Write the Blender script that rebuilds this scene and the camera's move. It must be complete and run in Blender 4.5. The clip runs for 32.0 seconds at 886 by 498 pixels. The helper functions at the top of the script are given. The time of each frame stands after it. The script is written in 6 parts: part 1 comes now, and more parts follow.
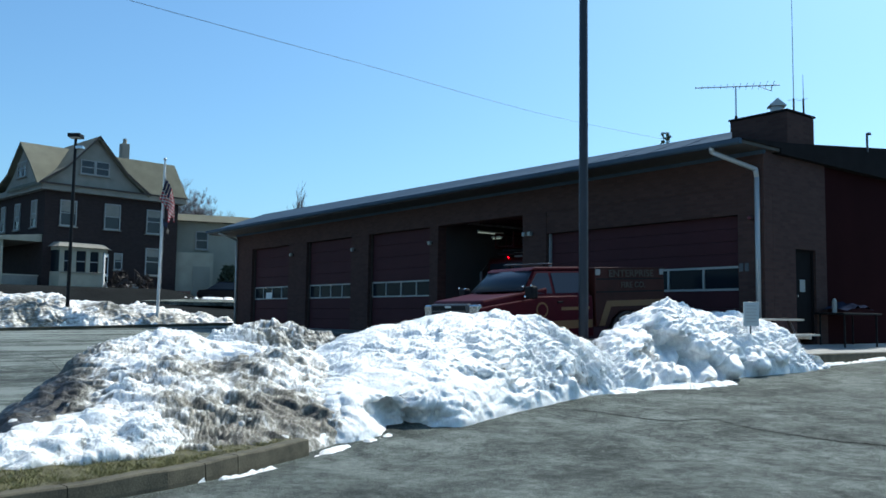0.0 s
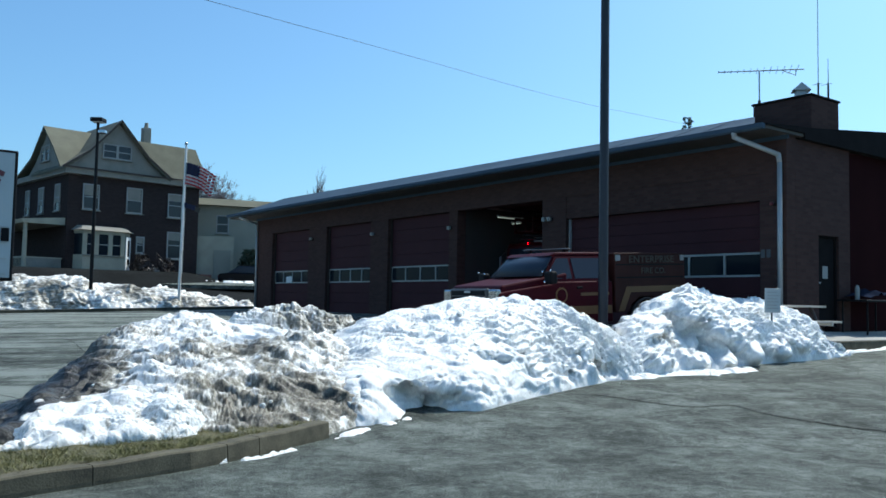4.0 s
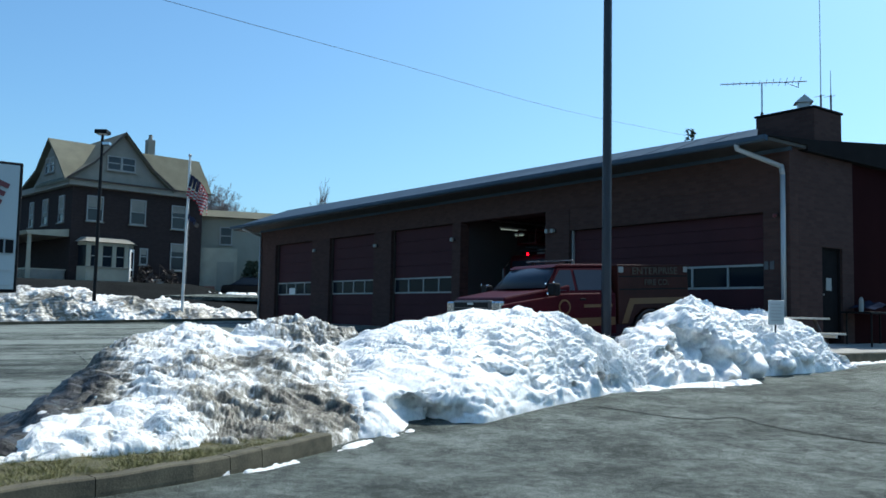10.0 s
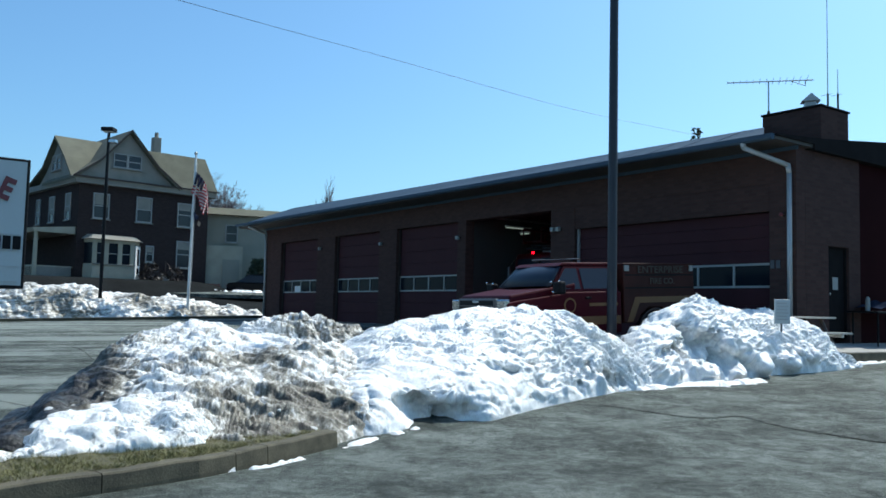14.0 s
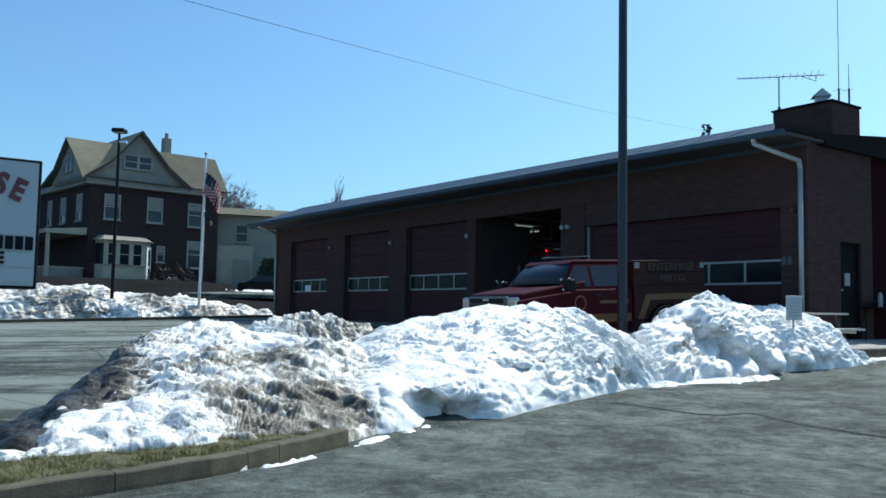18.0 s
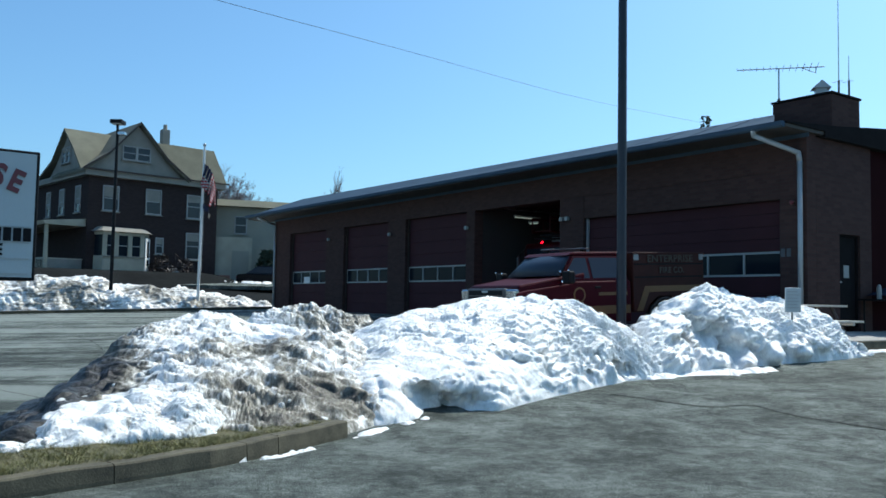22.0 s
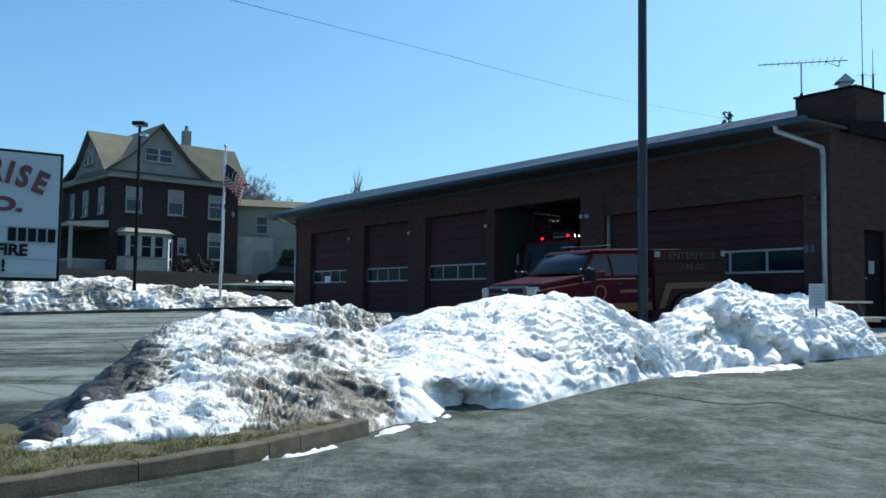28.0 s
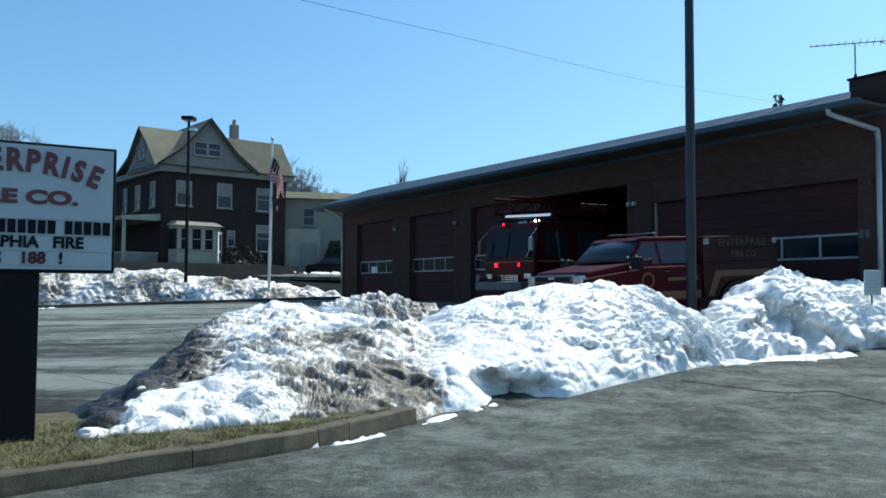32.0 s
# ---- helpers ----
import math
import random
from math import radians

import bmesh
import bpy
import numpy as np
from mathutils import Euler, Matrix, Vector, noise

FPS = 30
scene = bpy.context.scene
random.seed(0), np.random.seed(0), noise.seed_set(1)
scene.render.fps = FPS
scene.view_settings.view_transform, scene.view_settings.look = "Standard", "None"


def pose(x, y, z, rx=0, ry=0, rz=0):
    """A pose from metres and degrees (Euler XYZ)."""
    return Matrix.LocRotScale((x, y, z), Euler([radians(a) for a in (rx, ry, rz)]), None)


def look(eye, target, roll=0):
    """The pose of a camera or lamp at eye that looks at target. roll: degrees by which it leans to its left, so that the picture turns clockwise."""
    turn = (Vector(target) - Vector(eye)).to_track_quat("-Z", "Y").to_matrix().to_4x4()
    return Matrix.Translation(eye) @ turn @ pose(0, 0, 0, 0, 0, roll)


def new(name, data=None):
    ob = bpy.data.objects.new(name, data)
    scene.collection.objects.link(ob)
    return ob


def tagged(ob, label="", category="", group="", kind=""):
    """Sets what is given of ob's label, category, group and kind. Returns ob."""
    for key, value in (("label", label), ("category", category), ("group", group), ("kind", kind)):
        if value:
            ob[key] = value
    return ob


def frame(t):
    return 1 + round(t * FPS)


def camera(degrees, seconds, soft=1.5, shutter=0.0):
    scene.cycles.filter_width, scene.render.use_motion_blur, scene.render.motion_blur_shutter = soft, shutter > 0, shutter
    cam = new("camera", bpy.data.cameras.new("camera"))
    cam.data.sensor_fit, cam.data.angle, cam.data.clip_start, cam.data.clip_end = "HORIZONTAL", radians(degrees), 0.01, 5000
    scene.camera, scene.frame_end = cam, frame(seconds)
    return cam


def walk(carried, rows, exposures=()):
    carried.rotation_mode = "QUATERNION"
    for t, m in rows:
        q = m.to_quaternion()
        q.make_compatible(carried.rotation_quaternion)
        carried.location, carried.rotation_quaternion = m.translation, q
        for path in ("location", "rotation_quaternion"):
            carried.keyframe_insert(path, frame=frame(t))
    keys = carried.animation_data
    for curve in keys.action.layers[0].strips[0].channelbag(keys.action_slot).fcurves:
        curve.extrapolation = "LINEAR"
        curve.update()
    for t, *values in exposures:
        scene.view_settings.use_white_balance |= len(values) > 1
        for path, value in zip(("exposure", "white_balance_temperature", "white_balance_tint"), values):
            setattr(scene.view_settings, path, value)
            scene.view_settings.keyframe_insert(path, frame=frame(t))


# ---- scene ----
# ---- camera: hand-held, it stands and pans ----
EXPOSURES = [(0.0, 0.22, 6250, 5), (32.0, 0.22, 6250, 5)]
cam = camera(55.5, 32.0, soft=1.6)


def aim(yaw, pitch, roll, dx, dy, dz):
    """A held camera: turns in degrees, and the sway of the arms in millimetres."""
    return pose(dx / 1000, dy / 1000, 1.3 + dz / 1000, 90 + pitch, roll, yaw)


walk(cam, [
    (0, aim(-1.83, 4.65, -0.78, 8, 15, 9)), (0.5, aim(-2.01, 4.94, -0.70, 7, 18, 11)), (1, aim(-2.14, 5.13, -1.04, 4, 20, 8)),
    (1.5, aim(-2.02, 5.03, -1.23, 3, 19, 4)), (2, aim(-1.96, 4.70, -1.53, 5, 12, -5)), (2.5, aim(-1.06, 2.71, -1.55, -4, -2, -8)),
    (3, aim(0.65, 2.59, -1.24, 6, -6, -2)), (3.5, aim(0.11, 3.13, -1.03, 5, -1, 1)), (4, aim(-0.55, 3.60, -1.12, 0, 2, 6)),
    (4.5, aim(-0.57, 4.03, -1.20, 5, 6, 4)), (6.5, aim(-0.51, 3.62, -0.46, 13, 1, 4)), (7, aim(-0.83, 3.89, -0.71, 4, 6, 4)),
    (7.5, aim(-0.85, 3.73, -0.72, 7, 4, 4)), (8, aim(-0.85, 3.79, -0.78, 6, 2, 4)), (8.5, aim(-0.51, 4.26, -1.05, 2, 0, 6)),
    (9, aim(-0.55, 4.39, -1.26, -1, -6, 4)), (9.5, aim(-0.46, 4.34, -1.44, -4, -8, 4)), (10, aim(-0.34, 4.39, -1.15, 1, -6, 7)),
    (10.5, aim(-0.56, 4.31, -1.00, 1, -4, 5)), (11, aim(-0.75, 4.68, -0.67, 10, -3, 6)), (11.5, aim(-0.61, 4.77, -0.99, 4, 3, 5)),
    (12, aim(-0.57, 4.71, -0.69, 5, 1, 7)), (12.5, aim(-0.46, 4.53, -0.97, 2, -3, 6)), (13, aim(-0.38, 4.18, -1.38, -6, -5, 1)),
    (13.5, aim(-0.20, 4.30, -1.46, -3, -7, 2)), (14, aim(-0.00, 4.27, -1.33, -4, -7, 1)), (14.5, aim(0.38, 3.61, -1.22, -4, -5, -2)),
    (16.5, aim(0.57, 4.02, -1.41, -7, -5, 2)), (17, aim(0.57, 4.17, -1.27, -5, -6, 3)), (17.5, aim(0.63, 4.20, -1.30, -5, -10, 1)),
    (18, aim(0.69, 4.16, -1.01, -5, -8, -4)), (18.5, aim(0.21, 4.03, -0.84, -2, -1, 2)), (19, aim(0.27, 4.13, -0.80, -1, -1, 1)),
    (19.5, aim(0.32, 4.14, -0.62, 2, -2, 2)), (20, aim(0.36, 3.91, -0.79, 1, -2, -1)), (20.5, aim(0.41, 3.56, -0.92, -5, 6, -1)),
    (21, aim(0.62, 3.47, -1.02, -3, 8, -2)), (21.5, aim(0.57, 3.43, -0.99, -5, 7, -2)), (22, aim(0.62, 3.60, -1.05, -6, 3, -2)),
    (22.5, aim(0.82, 3.87, -1.28, -4, 0, -4)), (23, aim(0.76, 3.82, -1.22, -9, 1, 0)), (23.5, aim(0.70, 3.65, -1.05, -10, 4, -2)),
    (24, aim(0.85, 3.45, -1.03, -6, 2, -2)), (24.5, aim(0.99, 3.50, -0.78, -1, 2, -3)), (26.5, aim(1.01, 3.19, -0.71, -4, 5, -4)),
    (27, aim(1.28, 3.23, -0.88, -5, 4, -4)), (27.5, aim(1.80, 3.30, -0.88, -6, 4, -6)), (28, aim(2.02, 3.48, -0.74, -3, 2, -6)),
    (28.5, aim(2.31, 3.30, -0.62, -1, -3, -6)), (29, aim(2.51, 3.35, -0.43, -3, 0, -6)), (29.5, aim(2.76, 3.17, -0.42, 0, 4, -3)),
    (30, aim(3.06, 3.02, -0.19, 5, -2, -9)), (30.5, aim(3.66, 3.07, -0.40, 2, -6, -7)), (31, aim(4.35, 2.98, -0.40, 3, -13, -10)),
    (31.5, aim(4.93, 3.07, -0.24, 9, -20, -11)), (32, aim(5.16, 2.76, -0.32, 3, -19, -13))
], EXPOSURES)

# ---- light: late-winter noon sun, ahead and to one side ----
SUN_AZ, SUN_EL = 47.0, 53.0
world = bpy.data.worlds.new("sky")
scene.world = world
world.use_nodes = True
wn = world.node_tree
sky = wn.nodes.new("ShaderNodeTexSky")
sky.sky_type = 'NISHITA'
sky.sun_disc = False
sky.sun_elevation = radians(SUN_EL)
sky.sun_rotation = radians(SUN_AZ)
sky.air_density, sky.dust_density, sky.ozone_density = 1.0, 1.7, 2.6
wn.nodes["Background"].inputs["Strength"].default_value = 0.135
tint = wn.nodes.new("ShaderNodeMix")
tint.data_type, tint.blend_type = 'RGBA', 'MULTIPLY'
tint.inputs[0].default_value = 1.0
tint.inputs[7].default_value = (0.675, 0.965, 1.11, 1)
wn.links.new(sky.outputs["Color"], tint.inputs[6])
wn.links.new(tint.outputs[2], wn.nodes["Background"].inputs["Color"])
sun = new("sun", bpy.data.lights.new("sun", 'SUN'))
sun.data.energy = 4.35
sun.data.angle = radians(0.55)
sun.data.color = (1.0, 0.96, 0.885)
ca, ce = radians(SUN_AZ), radians(SUN_EL)
sun.matrix_world = look((80 * math.sin(ca) * math.cos(ce), 80 * math.cos(ca) * math.cos(ce), 80 * math.sin(ce)), (0, 0, 0))

# ---- small building kit ----
def B():
    return bmesh.new()


def box(bm, x0, y0, z0, x1, y1, z1, bev=0.0, m=None, taper=0.0):
    """An upright block between two corners; bev rounds its edges."""
    c = Vector(((x0 + x1) / 2, (y0 + y1) / 2, (z0 + z1) / 2))
    d = (abs(x1 - x0), abs(y1 - y0), abs(z1 - z0))
    t = bmesh.new()
    bmesh.ops.create_cube(t, size=1.0, matrix=Matrix.Translation(c) @ Matrix.Diagonal((*d, 1)))
    if taper:
        for w in t.verts:
            if w.co.z > c.z:
                w.co.x += (c.x - w.co.x) * taper
                w.co.y += (c.y - w.co.y) * taper
    if bev > 0:
        bmesh.ops.bevel(t, geom=list(t.edges), offset=min(bev, min(d) * 0.45), segments=2, affect='EDGES', profile=0.5)
    return merge(bm, t, m)


def merge(bm, t, m=None):
    if m is not None:
        bmesh.ops.transform(t, matrix=m, verts=t.verts)
    me = bpy.data.meshes.new("tmp")
    t.to_mesh(me)
    t.free()
    bm.from_mesh(me)
    bpy.data.meshes.remove(me)
    return bm


def rod(bm, a, b, r0, r1=None, n=12, caps=True):
    """A round bar from a to b."""
    a, b = Vector(a), Vector(b)
    r1 = r0 if r1 is None else r1
    t = bmesh.new()
    bmesh.ops.create_cone(t, cap_ends=caps, segments=n, radius1=r0, radius2=max(r1, 0.0005), depth=(b - a).length)
    q = (b - a).to_track_quat("Z", "Y").to_matrix().to_4x4()
    return merge(bm, t, Matrix.Translation((a + b) / 2) @ q)


def tube(bm, pts, r, n=8):
    for a, b in zip(pts[:-1], pts[1:]):
        rod(bm, a, b, r, r, n)
    for p in pts[1:-1]:
        ball(bm, p, r, 8, 6)
    return bm


def ball(bm, c, r, nu=12, nv=8, sq=(1, 1, 1)):
    t = bmesh.new()
    bmesh.ops.create_uvsphere(t, u_segments=nu, v_segments=nv, radius=r)
    return merge(bm, t, Matrix.Translation(c) @ Matrix.Diagonal((*sq, 1)))


def prism(bm, poly, axis, a, b, bev=0.0, top=None):
    """A flat outline pushed from a to b along an axis; top: scale of the outline about its middle at b."""
    t = bmesh.new()
    put = {"x": lambda p, h: (h, p[0], p[1]), "y": lambda p, h: (p[0], h, p[1]), "z": lambda p, h: (p[0], p[1], h)}[axis]
    va = [t.verts.new(put(p, a)) for p in poly]
    vb = [t.verts.new(put(p, b)) for p in (top or poly)]
    t.faces.new(va[::-1])
    t.faces.new(vb)
    for i in range(len(poly)):
        j = (i + 1) % len(poly)
        t.faces.new((va[i], va[j], vb[j], vb[i]))
    bmesh.ops.recalc_face_normals(t, faces=t.faces)
    if bev > 0:
        bmesh.ops.bevel(t, geom=list(t.edges), offset=bev, segments=2, affect='EDGES', profile=0.5)
    return merge(bm, t)


def link(name, bm, mat, smooth=False):
    me = bpy.data.meshes.new(name)
    bm.to_mesh(me)
    bm.free()
    me.materials.append(mat)
    if smooth:
        me.shade_smooth()
    return new(name, me)


def part(name, bm, mat, parent, label="", smooth=False, m=None):
    ob = link(name, bm, mat, smooth)
    ob.parent = parent
    if m is not None:
        ob.matrix_basis = m
    if label:
        ob["label"] = label
    return ob


def solo(name, bm, mat, label, category, kind="", m=None, smooth=False, group=""):
    ob = link(name, bm, mat, smooth)
    if m is not None:
        ob.matrix_basis = m
    return tagged(ob, label, category, group, kind)


def thing(name, m, label, category, group="", kind=""):
    ob = new(name)
    ob.empty_display_size = 0.2
    ob.matrix_basis = m
    return tagged(ob, label, category, group, kind)


def share(ob, parent, m):
    """One more piece on the same mesh."""
    o = ob.copy()
    scene.collection.objects.link(o)
    o.parent = parent
    o.matrix_basis = m
    return o


def lettering(name, words, size, mat, parent, m, bold=0.0, align='CENTER', deep=0.004, squeeze=1.0):
    cu = bpy.data.curves.new("words", 'FONT')
    cu.body, cu.size, cu.extrude, cu.offset, cu.align_x, cu.align_y = words, size, deep, bold, align, 'CENTER'
    cu.resolution_u = 3
    tmp = bpy.data.objects.new("words", cu)
    scene.collection.objects.link(tmp)
    bpy.context.view_layer.update()
    me = bpy.data.meshes.new_from_object(tmp.evaluated_get(bpy.context.evaluated_depsgraph_get()))
    bpy.data.objects.remove(tmp)
    me.materials.clear()
    me.materials.append(mat)
    # one part for each letter: faces that overlap across the line belong together
    bm = bmesh.new()
    bm.from_mesh(me)
    bpy.data.meshes.remove(me)
    left, spans = set(bm.faces), []
    while left:
        seed = left.pop()
        isle, todo = [seed], [seed]
        while todo:
            for v in todo.pop().verts:
                for f in v.link_faces:
                    if f in left:
                        left.remove(f)
                        isle.append(f)
                        todo.append(f)
        xs = [v.co.x for f in isle for v in f.verts]
        spans.append([min(xs), max(xs), isle])
    letters = []
    for x0, x1, isle in sorted(spans, key=lambda s: (s[0], s[1], len(s[2]))):
        if letters and x0 < letters[-1][1] - 0.25 * min(x1 - x0, letters[-1][1] - letters[-1][0]):
            letters[-1][1] = max(x1, letters[-1][1])
            letters[-1][2].extend(isle)
        else:
            letters.append([x0, x1, isle])
    ob = None
    for _, _, faces in letters:
        seen, pts, polys = {}, [], []
        for f in faces:
            for v in f.verts:
                if v not in seen:
                    seen[v] = len(pts)
                    pts.append(tuple(v.co))
            polys.append([seen[v] for v in f.verts])
        lm = bpy.data.meshes.new(name)
        lm.from_pydata(pts, [], polys)
        lm.materials.append(mat)
        ob = new(name, lm)
        ob.parent = parent
        ob.matrix_basis = m @ Matrix.Diagonal((squeeze, 1, 1, 1))
    bm.free()
    return ob


# ---- materials ----
def mat(name, col, rough=0.6, metal=0.0, vary=0.15, scale=3.0, bump=0.1, fine=60.0, dark=None, spec=0.5, coat=0.0):
    """A painted or mineral surface with stains at one scale and grain at another."""
    m = bpy.data.materials.new(name)
    m.use_nodes = True
    nt = m.node_tree
    p = nt.nodes["Principled BSDF"]
    p.inputs["Roughness"].default_value = rough
    p.inputs["Metallic"].default_value = metal
    p.inputs["Specular IOR Level"].default_value = spec
    p.inputs["Coat Weight"].default_value = coat
    tc = nt.nodes.new("ShaderNodeTexCoord")
    n1, n2 = nt.nodes.new("ShaderNodeTexNoise"), nt.nodes.new("ShaderNodeTexNoise")
    for n, s in ((n1, scale), (n2, fine)):
        n.inputs["Scale"].default_value = s
        n.inputs["Detail"].default_value = 6
        nt.links.new(tc.outputs["Object"], n.inputs["Vector"])
    ramp = nt.nodes.new("ShaderNodeValToRGB")
    lo = dark or tuple(c * (1 - vary) for c in col)
    hi = tuple(min(1, c * (1 + vary)) for c in col)
    ramp.color_ramp.elements[0].color = (*lo, 1)
    ramp.color_ramp.elements[1].color = (*hi, 1)
    ramp.color_ramp.elements[0].position, ramp.color_ramp.elements[1].position = 0.32, 0.68
    mix = nt.nodes.new("ShaderNodeMix")
    mix.data_type = 'FLOAT'
    mix.inputs[0].default_value = 0.4
    nt.links.new(n1.outputs["Fac"], mix.inputs[2])
    nt.links.new(n2.outputs["Fac"], mix.inputs[3])
    nt.links.new(mix.outputs[0], ramp.inputs["Fac"])
    nt.links.new(ramp.outputs["Color"], p.inputs["Base Color"])
    if bump:
        b = nt.nodes.new("ShaderNodeBump")
        b.inputs["Strength"].default_value = bump
        b.inputs["Distance"].default_value = 0.02
        nt.links.new(n2.outputs["Fac"], b.inputs["Height"])
        nt.links.new(b.outputs["Normal"], p.inputs["Normal"])
    return m


def glow(name, col, strength):
    m = bpy.data.materials.new(name)
    m.use_nodes = True
    p = m.node_tree.nodes["Principled BSDF"]
    p.inputs["Base Color"].default_value = (*col, 1)
    p.inputs["Emission Color"].default_value = (*col, 1)
    p.inputs["Emission Strength"].default_value = strength
    return m


def glass(name, col=(0.013, 0.017, 0.023), rough=0.12):
    m = bpy.data.materials.new(name)
    m.use_nodes = True
    p = m.node_tree.nodes["Principled BSDF"]
    p.inputs["Base Color"].default_value = (*col, 1)
    p.inputs["Roughness"].default_value = rough
    p.inputs["Specular IOR Level"].default_value = 0.07
    return m


def brickwork(name, col, mortar, w=0.21, h=0.075):
    """Brick courses with recessed joints, in metres."""
    m = mat(name, col, 0.9, spec=0.04)
    nt = m.node_tree
    p = nt.nodes["Principled BSDF"]
    tc = nt.nodes.new("ShaderNodeTexCoord")
    sep = nt.nodes.new("ShaderNodeSeparateXYZ")
    add = nt.nodes.new("ShaderNodeMath")
    com = nt.nodes.new("ShaderNodeCombineXYZ")
    br = nt.nodes.new("ShaderNodeTexBrick")
    nt.links.new(tc.outputs["Object"], sep.inputs[0])
    nt.links.new(sep.outputs[0], add.inputs[0])
    nt.links.new(sep.outputs[1], add.inputs[1])
    nt.links.new(add.outputs[0], com.inputs[0])
    nt.links.new(sep.outputs[2], com.inputs[1])
    nt.links.new(com.outputs[0], br.inputs["Vector"])
    br.inputs["Scale"].default_value = 1.0
    br.inputs["Brick Width"].default_value = w
    br.inputs["Row Height"].default_value = h
    br.inputs["Mortar Size"].default_value = 0.006
    br.inputs["Color1"].default_value = (*[c * 0.8 for c in col], 1)
    br.inputs["Color2"].default_value = (*[c * 1.2 for c in col], 1)
    br.inputs["Mortar"].default_value = (*mortar, 1)
    old = p.inputs["Base Color"].links[0].from_socket
    mx = nt.nodes.new("ShaderNodeMix")
    mx.data_type = 'RGBA'
    mx.inputs[0].default_value = 0.65
    nt.links.new(old, mx.inputs[6])
    nt.links.new(br.outputs["Color"], mx.inputs[7])
    nt.links.new(mx.outputs[2], p.inputs["Base Color"])
    return m


def snowy(name, stretch=(1.15, 1.15, 0.8), patchy=1.0):
    """Old ploughed snow: white crust, with soil melted out in patches where the bank carries it; the same mask carries
    some painted shade.
    """
    m = bpy.data.materials.new(name)
    m.use_nodes = True
    nt = m.node_tree
    p = nt.nodes["Principled BSDF"]
    p.inputs["Roughness"].default_value = 0.38
    p.inputs["Specular IOR Level"].default_value = 0.5
    p.inputs["Subsurface Weight"].default_value = 0.4
    p.inputs["Subsurface Radius"].default_value = (1.0, 1.05, 1.1)
    p.inputs["Subsurface Scale"].default_value = 0.025
    tc = nt.nodes.new("ShaderNodeTexCoord")
    mp = nt.nodes.new("ShaderNodeMapping")
    mp.inputs["Rotation"].default_value = (0, 0, radians(-38))
    mp.inputs["Scale"].default_value = stretch
    nt.links.new(tc.outputs["Object"], mp.inputs["Vector"])
    ms = nt.nodes.new("ShaderNodeMapping")
    ms.inputs["Rotation"].default_value = (0, 0, radians(-38))
    ms.inputs["Scale"].default_value = (stretch[0] * 1.2, stretch[1] * 0.8, stretch[2] * 0.55)
    nt.links.new(tc.outputs["Object"], ms.inputs["Vector"])
    big, mid, fine = (nt.nodes.new("ShaderNodeTexNoise") for _ in range(3))
    for n, s, d in ((big, 1.3, 4), (mid, 9.0, 9), (fine, 42.0, 6)):
        n.inputs["Scale"].default_value = s
        n.inputs["Detail"].default_value = d
        n.inputs["Roughness"].default_value = 0.68
        nt.links.new((ms if n == mid else mp).outputs[0], n.inputs["Vector"])
    at = nt.nodes.new("ShaderNodeAttribute")
    at.attribute_name = "dirt_shade"

    def mth(op, x, y):
        k = nt.nodes.new("ShaderNodeMath")
        k.operation = op
        for i, q in enumerate((x, y)):
            if isinstance(q, (int, float)):
                k.inputs[i].default_value = q
            else:
                nt.links.new(q, k.inputs[i])
        return k.outputs[0]

    wob = mth('ADD', mth('MULTIPLY', mth('SUBTRACT', big.outputs["Fac"], 0.5), 2.2), mth('MULTIPLY', mth('SUBTRACT', mid.outputs["Fac"], 0.5), 3.6))
    wob = mth('ADD', wob, mth('MULTIPLY', mth('SUBTRACT', fine.outputs["Fac"], 0.5), 0.9))
    fac = mth('ADD', at.outputs["Fac"], mth('MULTIPLY', wob, patchy))
    ramp = nt.nodes.new("ShaderNodeValToRGB")
    e = ramp.color_ramp.elements
    # near-black end: soil, and the shade painted on the ridge's left flank
    e[0].color, e[1].color = (0.985, 0.962, 0.925, 1), (0.017, 0.016, 0.014, 1)
    e[0].position, e[1].position = 0.18, 1.0
    for at_fac, col in ((0.33, (0.5, 0.475, 0.43, 1)), (0.48, (0.24, 0.222, 0.178, 1)), (0.67, (0.11, 0.096, 0.07, 1))):
        k = e.new(at_fac)
        k.color = col
    nt.links.new(mth('MULTIPLY', fac, 0.667), ramp.inputs["Fac"])
    crust = nt.nodes.new("ShaderNodeTexNoise")
    mc = nt.nodes.new("ShaderNodeMapping")
    mc.inputs["Rotation"].default_value = (0, 0, radians(-38))
    mc.inputs["Scale"].default_value = (1.2, 0.9, 0.6)
    nt.links.new(tc.outputs["Object"], mc.inputs["Vector"])
    nt.links.new(mc.outputs[0], crust.inputs["Vector"])
    for key, val in (("Scale", 15.0), ("Detail", 9.0), ("Roughness", 0.65), ("Distortion", 1.6)):
        crust.inputs[key].default_value = val
    thin = nt.nodes.new("ShaderNodeMapRange")
    thin.inputs["From Min"].default_value, thin.inputs["From Max"].default_value = 0.4, 0.56
    thin.inputs["To Min"].default_value, thin.inputs["To Max"].default_value = 0.84, 1.0
    nt.links.new(crust.outputs["Fac"], thin.inputs["Value"])
    mul = nt.nodes.new("ShaderNodeMix")
    mul.data_type, mul.blend_type = 'RGBA', 'MULTIPLY'
    mul.inputs[0].default_value = 1.0
    nt.links.new(ramp.outputs["Color"], mul.inputs[6])
    nt.links.new(thin.outputs[0], mul.inputs[7])
    nt.links.new(mul.outputs[2], p.inputs["Base Color"])
    b1, b2 = nt.nodes.new("ShaderNodeBump"), nt.nodes.new("ShaderNodeBump")
